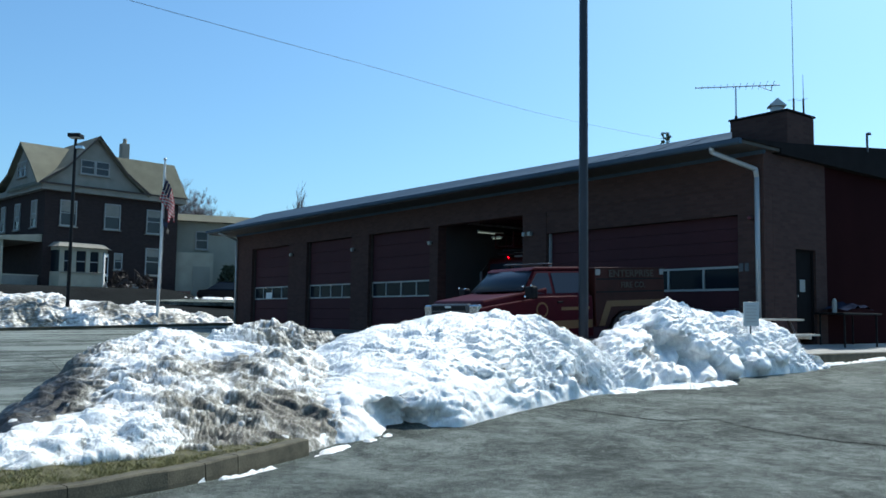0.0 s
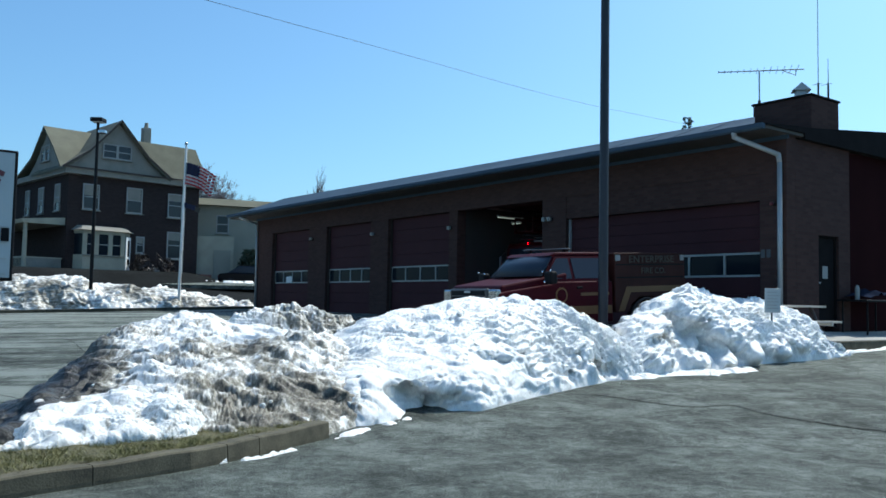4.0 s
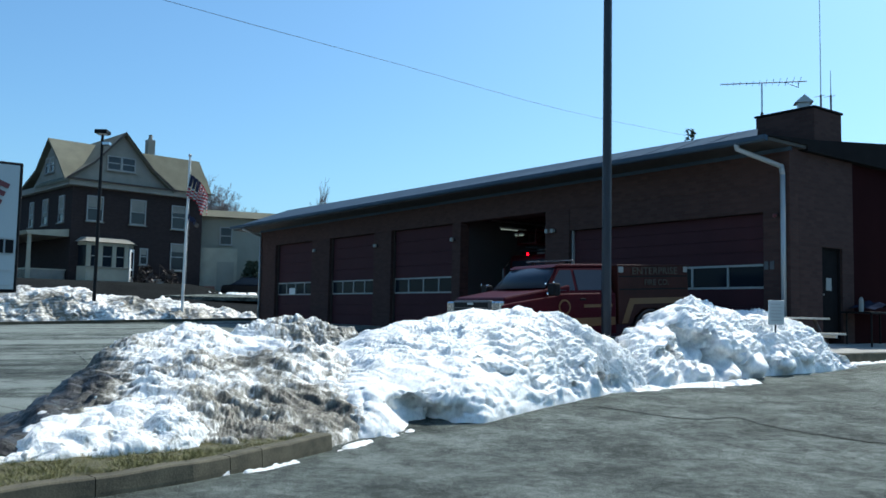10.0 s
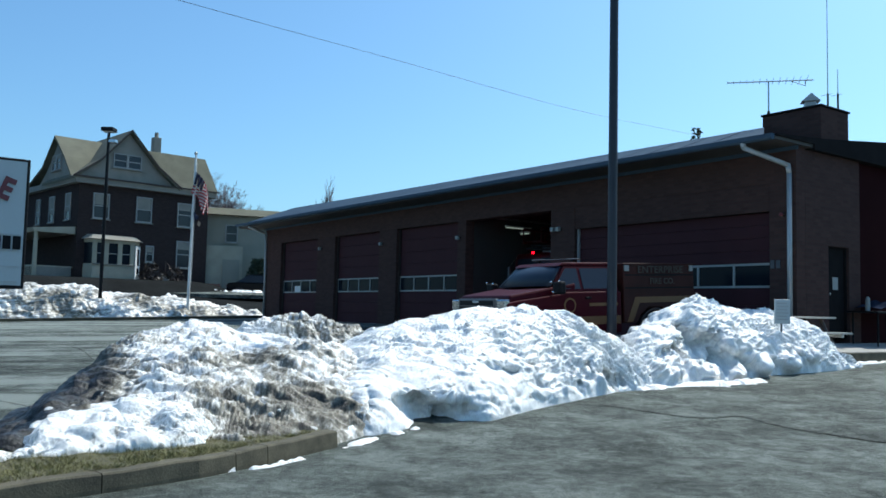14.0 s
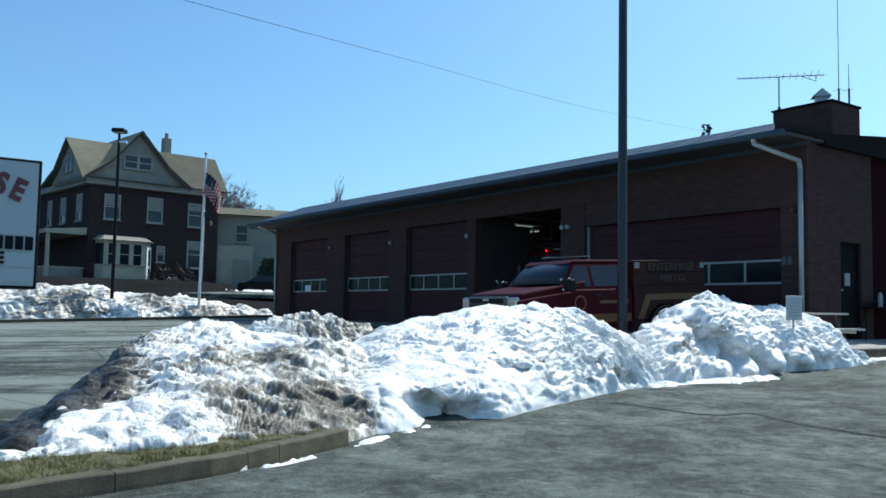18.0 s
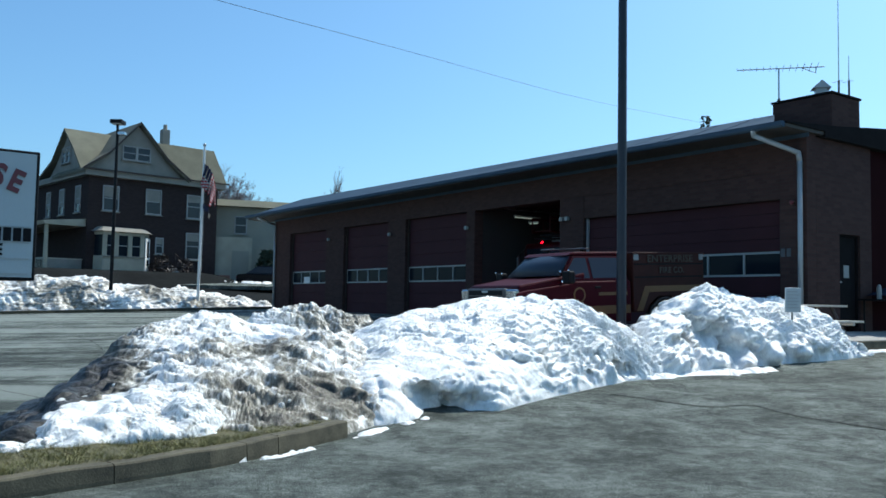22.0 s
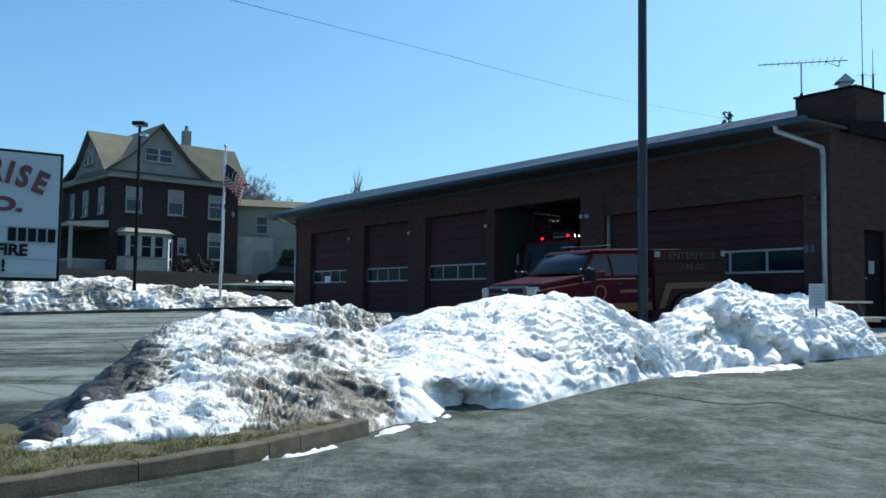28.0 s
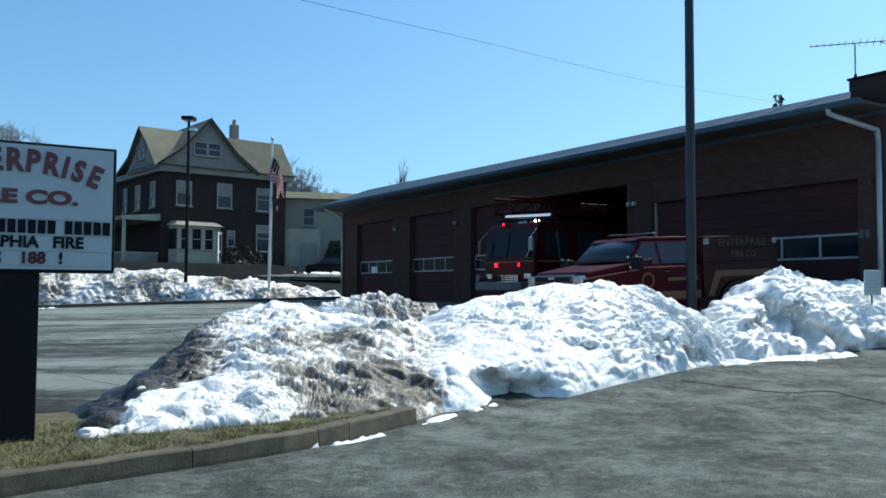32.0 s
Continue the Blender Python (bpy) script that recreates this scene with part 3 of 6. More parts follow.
def snow_bank(name, rows, na, nb, label, seed=0.0, power=0.6, base=0.0, soil=0.0, blobs=(), dents=(), big=0.1, mid=0.1, clod=0.1, per=5.0, flute=0.04, grain=0.02, along=(0.67, 0.74), back=0.0, turn=0.5, lobe=0.0, wide=0.45, crust=None):
    """A ridge of ploughed snow. Rows along it: front foot x, y; crest x, y, z; back foot x, y.
    big, mid: broad swells and the billows on them; clod: rounded lumps, per metre; flute: ribs of melt running down the
    face, past the share "turn" of its length; grain: crust in layers; all in metres.
    soil: how dirty it is all over; blobs: dirtier, cleaner or shade-darkened patches, x, y, z, radius, amount; dents:
    hollows of the near face, x, y, z, radius, depth.
    lobe, wide: rounded overhanging lobes along the foot, how far out and how broad."""
    K = catmull(rows, na)
    steep = np.linspace(*(power if isinstance(power, tuple) else (power, power)), na)
    b = np.concatenate([np.linspace(0, 1, int(nb * 0.68), endpoint=False), np.linspace(1, 2, nb - int(nb * 0.68))])
    X, Y, Z = (np.zeros((nb, na)) for _ in range(3))
    for j, t in enumerate(b):
        if t <= 1:
            px, py = K[:, 0] + (K[:, 2] - K[:, 0]) * t, K[:, 1] + (K[:, 3] - K[:, 1]) * t
        else:
            px, py = K[:, 2] + (K[:, 5] - K[:, 2]) * (t - 1), K[:, 3] + (K[:, 6] - K[:, 3]) * (t - 1)
        h = math.sin(math.pi / 2 * (t if t <= 1 else 2 - t)) ** steep
        X[j], Y[j] = px, py
        Z[j] = land(px, py) + base - 0.03 + (K[:, 4] - land(K[:, 2], K[:, 3]) - base) * h
    # back darkens the unseen rear slope so less snow light reaches the truck
    dirt_shade = np.full((nb, na), soil) + back * np.clip((b - 1.08) * 6, 0, 1)[:, None]
    for x, y, z, r, amt in blobs:
        dirt_shade += amt * np.exp(-((X - x) ** 2 + (Y - y) ** 2 + (Z - z) ** 2) / r ** 2)
    rag = np.array([[max(0.25, 1.0 + 0.9 * noise.noise(Vector((x, y, z)) * 4.2) + 0.5 * noise.noise(Vector((x, y, z)) * 10.0)) for x, y, z in zip(*q)] for q in zip(X, Y, Z)]) if dents else 1.0
    for x, y, z, r, deep in dents:
        k = deep * np.exp(-(((X - x) ** 2 + (Y - y) ** 2 + ((Z - z) * 1.4) ** 2) / r ** 2 * rag) ** 1.6)
        X, Y = X - 0.25 * k, Y + 0.97 * k
    G = np.stack([X, Y, Z], -1)
    N = np.cross(np.gradient(G, axis=1), np.gradient(G, axis=0))
    N /= np.linalg.norm(N, axis=-1, keepdims=True) + 1e-9
    ax, ay = along
    D = np.zeros((nb, na))
    run = np.concatenate([[0], np.cumsum(np.hypot(np.diff(K[:, 0]), np.diff(K[:, 1])))]) / wide
    level = (Z - Z[0]) / np.maximum(K[:, 4] - Z[0], 0.2)
    for j in range(nb):
        env = min(1.0, 12.0 * min(b[j], 2 - b[j]) + 0.3)
        for i in range(na):
            x, y, z = X[j, i], Y[j, i], Z[j, i]
            q = Vector((x, y, z + seed))
            u, v = x * ax + y * ay, x * ay - y * ax
            swell = noise.noise(q * 1.15)
            bend = 0.5 * noise.noise(q * 1.7)
            cell = noise.voronoi(Vector((u + 0.12 * bend, v * 0.8, z * 0.75 + seed)) * per)[0][0]
            k = z - 0.6 * v
            r = min(1.0, max(0.0, (i / na - turn) / 0.2 + 0.5))
            n1 = noise.noise((u * 5.0 + bend + k * 2.4, k * 1.1 + seed, 1.7))
            n2 = noise.noise((u * 13.0 + 2 * bend + k * 6.0, k * 2.6 + seed, 5.1))
            n3 = noise.noise((u * 29.0 + 4 * bend + k * 12.0, k * 6.0 + seed, 2.2))
            rib = (0.2 - abs(n1)) * 1.6 + (0.2 - abs(n2)) * 1.1 + (0.2 - abs(n3)) * 0.6
            f1 = noise.noise((u * 2.2 + 1.5 * bend, k * 6.5 + 3.0 * bend + seed, 9.3))
            f2 = noise.noise((u * 4.5 + 2.0 * bend, k * 15.0 + 4.0 * bend + seed, 3.3))
            flake = 1.0 * min(1.0, max(0.0, f1 / 0.14 + 0.5)) + 0.75 * min(1.0, max(0.0, f2 / 0.2 + 0.5)) - 0.8
            crumb = (noise.noise(q * 17.0) * 0.25 + noise.noise(q * 34.0) * 0.4)
            calm = min(1.3, max(0.15, 0.75 + 1.5 * noise.noise(q * 0.85) + 0.6 * noise.noise(q * 2.6)))
            billow = abs(noise.noise(q * 3.1)) * 1.5 + 0.5 * noise.noise(q * 6.3) - 0.3
            bulge = 0.0
            if lobe and b[j] < 1:
                w = run[i] + 0.5 * noise.noise((run[i] * 0.7, seed, 0.4)) + 0.12 * bend
                size = 0.55 + 0.6 * noise.noise((math.floor(w) * 3.7, seed, 8.8))
                bulge = lobe * size * (math.sqrt(max(0.0, 1 - (2 * (w % 1.0) - 1) ** 2)) - 0.45) * math.exp(-((level[j, i] - 0.22 - 0.1 * size) / 0.17) ** 2)
            D[j, i] = bulge + (swell * big + billow * mid + (0.42 - cell) * clod + rib * flute * (0.25 + 0.75 * r) * (0.9 + 0.8 * bend) + (flake * (1.1 - 0.55 * r) + crumb) * grain * calm) * env
    P = G + N * D[..., None]
    me = sheet(name, P[..., 0], P[..., 1], P[..., 2])
    me.attributes.new("dirt_shade", 'FLOAT', 'POINT').data.foreach_set("value", dirt_shade.ravel().astype(np.float32))
    me.materials.append(crust or M_SNOW)
    ob = tagged(new(name, me), label, "snow bank", group="ploughed snow")
    ob["rows_across"] = nb
    return ob


# broken crust: a few lump shapes shared by all the loose blocks
LUMPS = []
for k in range(6):
    bm = B()
    bmesh.ops.create_icosphere(bm, subdivisions=2, radius=1.0)
    for w in bm.verts:
        q = w.co.normalized()
        m = max(abs(q.x), abs(q.y), abs(q.z))
        f = (1 / m) * 0.55 + 0.4 + 0.5 * noise.noise(q * 1.6 + Vector((k * 7, 0, 0))) + 0.22 * noise.noise(q * 5 + Vector((k * 3, 0, 0)))
        w.co = q * f
    me = bpy.data.meshes.new("snow_block")
    bm.to_mesh(me)
    bm.free()
    me.materials.append(M_SNOW)
    me.attributes.new("dirt_shade", 'FLOAT', 'POINT').data.foreach_set("value", np.full(len(me.vertices), -0.3, np.float32))
    me.shade_smooth()
    LUMPS.append(me)


def blocks(bank, count, lo, hi, seed, front=0.9):
    """Loose blocks of crust half sunk in a bank's near side."""
    rg = random.Random(seed)
    vs = bank.data.vertices
    nb = bank["rows_across"]
    na = len(vs) // nb
    for _ in range(count):
        j, i = int(rg.uniform(0.02, front * 0.5) * nb), rg.randrange(4, na - 4)
        c = vs[j * na + i].co
        size = lo + (hi - lo) * rg.random() ** 2.5
        o = new("snow_block", rg.choice(LUMPS))
        o.parent = bank
        o.matrix_basis = Matrix.Translation(c + Vector((0, 0, -size * 0.42))) @ Euler([rg.uniform(0, 6.28) for _ in range(3)]).to_matrix().to_4x4() @ Matrix.Diagonal((size, size * rg.uniform(0.6, 1), size * rg.uniform(0.5, 0.9), 1))


# dirty ridge at the verge's end, beside the drive
bank_a = snow_bank("snow_bank", [
    (-4.00, 6.3, -4.02, 6.75, 0.06, -4.60, 7.05), (-3.60, 6.5, -3.61, 6.93, 0.11, -4.26, 7.28), (-3.30, 6.55, -3.52, 7.28, 0.25, -4.27, 7.63),
    (-3.00, 6.60, -3.60, 7.80, 0.40, -4.35, 8.15), (-2.70, 6.75, -3.65, 8.44, 0.48, -4.40, 8.79), (-2.40, 6.82, -3.71, 9.17, 0.61, -4.46, 9.52),
    (-2.15, 6.90, -3.75, 9.91, 0.73, -4.50, 10.26), (-1.95, 6.98, -3.72, 10.56, 0.86, -4.42, 11.36), (-1.82, 7.08, -3.59, 11.23, 0.96, -4.29, 12.03),
    (-1.68, 7.20, -3.35, 11.83, 1.06, -3.65, 13.33), (-1.52, 7.35, -2.76, 11.67, 0.98, -3.06, 13.17), (-1.34, 7.60, -2.16, 11.39, 0.95, -2.46, 12.89),
    (-1.12, 7.98, -1.60, 11.17, 0.88, -1.97, 12.67), (-0.78, 8.62, -1.20, 11.22, 0.78, -1.60, 12.72), (-0.60, 9.30, -0.95, 11.2, 0.5, -1.3, 12.7)],
    330, 230, "dirty grey ploughed snow ridge streaked with soil on the verge, shade painted on its left flank", 3.0, power=0.8, soil=0.22, big=0.16, mid=0.06, clod=0.05, per=3.0, flute=0.085, grain=0.03, turn=0.35, along=(0.45, 0.89),
    blobs=((-1.86, 7.1, 0.22, 0.3, 0.5), (-1.6, 7.4, 0.25, 0.35, 0.5), (-1.36, 7.7, 0.22, 0.35, 0.55), (-1.08, 8.1, 0.15, 0.35, 0.55), (-1.75, 7.9, 0.35, 0.4, 0.35), (-2.13, 9.36, 0.43, 0.55, 0.4), (-1.71, 8.83, 0.25, 0.45, 0.45), (-1.33, 8.69, 0.22, 0.4, 0.5), (-2.05, 8.35, 0.19, 0.45, 0.45), (-2.26, 8.29, 0.25, 0.4, 0.3), (-1.7, 10.46, 0.75, 0.45, 0.45),
           # amounts of 0.9 and up: the left flank's shade painted over its soil
           (-1.0, 8.84, 0.21, 0.45, 0.55), (-2.97, 10.07, 0.61, 0.45, 0.3), (-3.85, 8.87, 0.45, 0.45, 1.3), (-4.0, 9.6, 0.5, 0.45, 1.2), (-3.8, 8.01, 0.33, 0.5, 1.5), (-3.75, 7.3, 0.25, 0.55, 1.7), (-4.1, 6.7, 0.2, 0.5, 1.7), (-4.1, 10.4, 0.6, 0.45, 0.9), (-3.75, 7.9, 0.3, 0.5, 1.6), (-3.65, 6.7, 0.15, 0.5, 1.9), (-3.6, 8.6, 0.4, 0.35, 1.0),
           # the 0.12 here paints the shade of the snow lump at the crest
           (-1.97, 9.8, 0.59, 0.45, 0.35), (-3.47, 11.69, 1.01, 0.6, 0.12), (-3.48, 10.01, 0.67, 0.6, -0.25), (-2.07, 10.7, 0.85, 0.5, -0.2), (-3.3, 10.87, 0.84, 0.6, -0.2), (-1.6, 9.16, 0.4, 0.25, -0.3)))
blocks(bank_a, 34, 0.02, 0.07, 5)
# the long clean ridge
bank_b = snow_bank("snow_bank", [
    (-1.25, 9.30, -1.70, 11.00, 0.60, -2.04, 12.57), (-0.80, 8.62, -1.03, 11.45, 1.00, -1.41, 12.94), (-0.42, 8.91, -0.59, 11.78, 1.16, -0.91, 13.28),
    (0.06, 9.31, -0.12, 11.99, 1.27, -0.39, 13.49), (0.44, 9.53, 0.24, 12.09, 1.34, 0.02, 13.59), (0.85, 10.01, 0.66, 12.38, 1.32, 0.49, 13.87),
    (1.25, 10.57, 1.10, 12.65, 1.39, 0.98, 14.14), (1.70, 11.20, 1.50, 12.81, 1.36, 1.42, 14.30), (2.28, 11.88, 1.82, 12.97, 1.38, 1.78, 14.45),
    (2.58, 12.21, 2.11, 13.13, 1.24, 2.10, 14.61), (2.83, 12.41, 2.46, 13.37, 1.10, 2.49, 14.84), (3.06, 12.68, 2.85, 13.50, 0.94, 2.91, 14.96),
    (3.22, 12.82, 3.11, 13.24, 0.60, 3.20, 14.70)],
    400, 260, "long ridge of bright ploughed snow with icy crust", 11.0, power=(0.68, 0.6), soil=-0.2, back=0.75, big=0.12, mid=0.03, clod=0.02, per=4.2, flute=0.095, grain=0.034, turn=0.6,
    dents=((-0.33, 9.25, 0.16, 0.32, 0.36), (-0.02, 9.45, 0.13, 0.3, 0.32), (0.25, 9.6, 0.1, 0.24, 0.24), (1.05, 10.95, 0.4, 0.22, 0.42), (1.62, 11.6, 0.38, 0.18, 0.4), (1.95, 11.95, 0.42, 0.2, 0.42), (2.32, 12.2, 0.38, 0.2, 0.42), (0.55, 10.4, 0.55, 0.2, 0.3)),
    blobs=((-0.9, 8.74, 0.11, 0.3, 0.4), (-1.1, 8.94, 0.25, 0.4, 0.4), (2.04, 12.43, 0.81, 0.5, 0.14), (2.38, 12.6, 0.57, 0.5, 0.14), (-1.3, 10.2, 0.7, 0.5, 0.25)))
blocks(bank_b, 26, 0.02, 0.06, 6)
# lump of clean snow in front of the dirty ridge
bank_c = snow_bank("snow_mound", [
    (-3.37, 6.18, -3.50, 6.40, 0.15, -3.91, 7.15), (-3.19, 6.30, -3.37, 6.62, 0.24, -3.75, 7.38), (-3.02, 6.37, -3.29, 6.81, 0.36, -3.66, 7.57),
    (-2.89, 6.50, -3.18, 7.01, 0.42, -3.54, 7.78), (-2.77, 6.61, -3.06, 7.20, 0.45, -3.39, 7.99), (-2.65, 6.70, -2.97, 7.39, 0.54, -3.29, 8.17),
    (-2.50, 6.77, -2.87, 7.57, 0.59, -3.17, 8.36), (-2.34, 6.89, -2.65, 7.57, 0.54, -2.93, 8.37), (-2.17, 6.99, -2.42, 7.57, 0.49, -2.68, 8.38),
    (-2.07, 7.12, -2.26, 7.54, 0.40, -2.50, 8.35), (-2.01, 7.24, -2.11, 7.50, 0.20, -2.34, 8.32)],
    230, 170, "smooth half-melted mound of white snow on the grass", 21.0, base=0.12, power=0.5, lobe=0.07, wide=0.5, soil=0.06, big=0.12, mid=0.08, clod=0.17, per=2.8, flute=0.03, grain=0.02, turn=0.5, along=(0.6, 0.8))
blocks(bank_c, 7, 0.03, 0.07, 7)
# second pile by the station corner
bank_d = snow_bank("snow_mound", [
    (2.76, 12.45, 2.77, 13.31, 0.61, 2.76, 14.48), (3.10, 12.69, 3.11, 13.85, 1.03, 3.12, 15.02), (3.63, 13.06, 3.58, 14.45, 1.29, 3.62, 15.61),
    (4.20, 13.48, 4.09, 14.89, 1.53, 4.16, 16.05), (4.77, 13.84, 4.54, 15.25, 1.72, 4.63, 16.40), (5.33, 14.36, 4.94, 15.50, 1.62, 5.06, 16.65),
    (5.90, 14.80, 5.50, 15.90, 1.50, 5.64, 17.03), (6.40, 15.10, 6.17, 16.31, 1.48, 6.35, 17.43), (6.90, 15.40, 6.82, 16.54, 1.36, 7.03, 17.65),
    (7.40, 15.75, 7.30, 16.63, 1.15, 7.54, 17.72), (7.80, 16.10, 7.66, 16.64, 0.83, 7.91, 17.73), (8.20, 16.50, 7.81, 16.43, 0.60, 8.08, 17.52)],
    330, 220, "tall pile of ploughed snow near the station corner", 31.0, power=(0.55, 0.5), lobe=0.16, wide=0.46, soil=-0.25, back=0.75, big=0.12, mid=0.06, clod=0.09, per=3.0, flute=0.065, grain=0.042, turn=0.45,
    dents=((4.35, 13.75, 0.85, 0.4, 0.6), (4.65, 13.95, 0.6, 0.3, 0.4), (4.82, 13.95, 0.45, 0.22, -0.3), (5.49, 14.38, 0.5, 0.24, -0.28), (6.17, 14.9, 0.55, 0.22, -0.26), (4.25, 13.6, 0.42, 0.2, -0.24), (5.15, 14.2, 0.5, 0.16, 0.25), (5.85, 14.65, 0.55, 0.16, 0.25), (6.66, 15.3, 0.7, 0.22, -0.2), (3.7, 13.3, 0.7, 0.25, 0.15), (4.0, 14.0, 1.15, 0.2, 0.15)))
blocks(bank_d, 30, 0.03, 0.11, 8, 0.4)
# grey snow on the drive behind
bank_e = snow_bank("snow_bank", [
    (-3.34, 12.56, -3.60, 13.52, 0.85, -3.86, 14.49), (-3.19, 12.60, -3.43, 13.57, 0.94, -3.68, 14.54), (-2.99, 12.65, -3.22, 13.62, 1.03, -3.45, 14.59),
    (-2.72, 12.71, -2.92, 13.69, 1.13, -3.13, 14.66), (-2.43, 12.77, -2.62, 13.75, 1.20, -2.81, 14.73), (-2.10, 12.82, -2.26, 13.81, 1.22, -2.42, 14.80),
    (-1.76, 12.87, -1.90, 13.86, 1.18, -2.04, 14.86), (-1.42, 12.92, -1.53, 13.91, 1.07, -1.64, 14.90), (-1.08, 12.95, -1.16, 13.95, 0.90, -1.24, 14.94), (-0.8, 13.0, -0.8, 13.95, 0.5, -0.8, 14.9)],
    210, 110, "low brownish snow heap on the drive", 41.0, soil=0.34, big=0.1, mid=0.07, clod=0.08, per=4.5, flute=0.06, grain=0.04, along=(1.0, 0.05),
    blobs=((-2.0, 13.5, 1.1, 0.6, 0.3), (-1.6, 13.6, 1.0, 0.5, 0.25), (-3.2, 13.4, 1.0, 0.5, -0.15)))
blocks(bank_e, 16, 0.05, 0.12, 9)


def sp(s, p, z=None):
    c = Vector((7.41, 18, 0)) + U * s - V * p
    return (c.x, c.y) if z is None else (c.x, c.y, z)


# the far bank along the house yard
far = []
for p, z in ((-0.5, 1.0), (1.5, 1.35), (3.5, 1.62), (5.5, 1.72), (7.5, 1.95), (9.5, 2.0), (11.5, 2.1), (14, 2.0), (17, 2.05), (20, 2.0), (24, 2.0), (28, 1.9)):
    far.append((*sp(27.7, p), *sp(29.8, p, z), *sp(33.0, p)))
bank_f = snow_bank("snow_bank", far, 460, 90, "long grey snow bank along the far kerb", 51.0, soil=0.24, big=0.34, mid=0.06, clod=0.05, per=0.9, flute=0.03, grain=0.07, turn=1.5, crust=M_SNOWFAR, along=(-0.81, -0.59),
                   blobs=[(*sp(28.3 + 0.7 * (k % 2), p, 1.2 + 0.3 * (k % 3)), 1.3, 0.45) for k, p in enumerate((2.5, 5.0, 8.2, 10.2, 13.0, 14.5, 17.2, 19.5, 22.5, 25.0))])
blocks(bank_f, 40, 0.06, 0.2, 10, 0.9)


def snow_strip(pts, w, label, level=None, tall=0.0, full=0.3):
    """A thin rim of packed snow left on the asphalt."""
    n = 180
    K = catmull([(*p, w * (0.6 + 0.5 * (i % 2))) for i, p in enumerate(pts)], n)
    b = np.linspace(-1, 1, 7)
    X, Y, Z = (np.zeros((7, n)) for _ in range(3))
    tx, ty = np.gradient(K[:, 0]), np.gradient(K[:, 1])
    ln = np.hypot(tx, ty) + 1e-9
    end = np.minimum(1, np.minimum(np.arange(n), n - 1 - np.arange(n)) / 14)
    jit = np.array([noise.noise((k[0] * 4, k[1] * 4, 2)) + 0.6 * noise.noise((k[0] * 13, k[1] * 13, 5)) for k in K])
    for j, t in enumerate(b):
        o = t * K[:, 2] * end * np.clip(0.8 + 1.1 * jit, full - 0.05, 1.7)
        X[j], Y[j] = K[:, 0] - ty / ln * o, K[:, 1] + tx / ln * o
        Z[j] = (land(X[j], Y[j]) if level is None else level) - 0.006 + (0.012 + tall + 0.04 * np.clip(0.6 + jit, 0, 1)) * (1 - t * t) * end * np.clip(0.9 + 1.5 * jit, full, 1)
    me = sheet("snow_strip", X, Y, Z)
    me.attributes.new("dirt_shade", 'FLOAT', 'POINT')
    me.materials.append(M_SNOW)
    tagged(new("snow_strip", me), label, "snow", group="snow rims")


snow_strip([(-1.78, 6.62), (-1.7, 6.72), (-1.62, 6.8)], 0.016, "thin rim of packed snow along the kerb", tall=-0.012, full=0.6)
snow_strip([(-1.54, 6.86), (-1.4, 7.02), (-1.28, 7.22), (-1.16, 7.45)], 0.034, "thin rim of packed snow along the kerb", tall=-0.006, full=1.0)
snow_strip([(-0.93, 7.98), (-0.8, 8.24), (-0.61, 8.53), (-0.4, 8.85), (-0.22, 9.12)], 0.06, "thin rim of packed snow at the foot of the ridge", tall=-0.015, full=0.7)
snow_strip([(2.75, 12.4), (3.1, 12.75), (3.6, 13.0), (4.2, 13.3), (4.9, 13.6), (5.3, 13.95)], 0.24, "rim of packed snow before the tall pile", tall=0.03, full=0.75)
snow_strip([(7.05, 15.98), (7.7, 16.47), (8.245, 16.85), (9.46, 17.73), (10.67, 18.61), (12.29, 19.79)], 0.1, "thin snow rim along the footpath edge", tall=0.02, full=0.6)


def crack(pts, w):
    """A tarred crack in the asphalt."""
    K = catmull(pts, 90)
    bm = B()
    prev = None
    for i, (x, y) in enumerate(K):
        x += 0.03 * noise.noise((i * 0.35, 1, w * 50))
        y += 0.05 * noise.noise((i * 0.35, 7, w * 50))
        ww = w * (0.6 + 0.8 * abs(noise.noise((i * 0.5, 3, 0))))
        z = land1(x, y) + 0.004
        pair = (bm.verts.new((x - ww * 0.3, y - ww, z)), bm.verts.new((x + ww * 0.3, y + ww, z)))
        if prev:
            bm.faces.new((prev[0], pair[0], pair[1], prev[1]))
        prev = pair
    solo("asphalt_crack", bm, M_SHADE, "dark ragged crack across the asphalt", "crack", "structure")


crack([(2.05, 11.0), (2.3, 10.78), (2.64, 10.44), (3.12, 10.17), (3.65, 10.34), (3.81, 9.86), (4.21, 9.29), (4.69, 8.9), (5.6, 8.3)], 0.032)
crack([(3.4, 11.3), (4.4, 10.9), (5.2, 11.0), (6.6, 10.7), (8.4, 11.3), (10.5, 11.2)], 0.014)
crack([(2.9, 11.6), (3.8, 11.9), (5.0, 11.7), (6.4, 12.3), (8.0, 12.0)], 0.012)
crack([(4.2, 9.3), (5.0, 9.9), (6.2, 10.0), (7.6, 10.6)], 0.012)
crack([(-7.0, 17.0), (-9.0, 20.5), (-13.0, 25.0), (-16.0, 27.5)], 0.018)
crack([(-5.5, 13.5), (-8.5, 16.0), (-12.0, 19.5), (-16.5, 22.0)], 0.016)
crack([(-5.0, 10.5), (-7.5, 12.6), (-10.0, 14.6), (-14.0, 17.0)], 0.012)

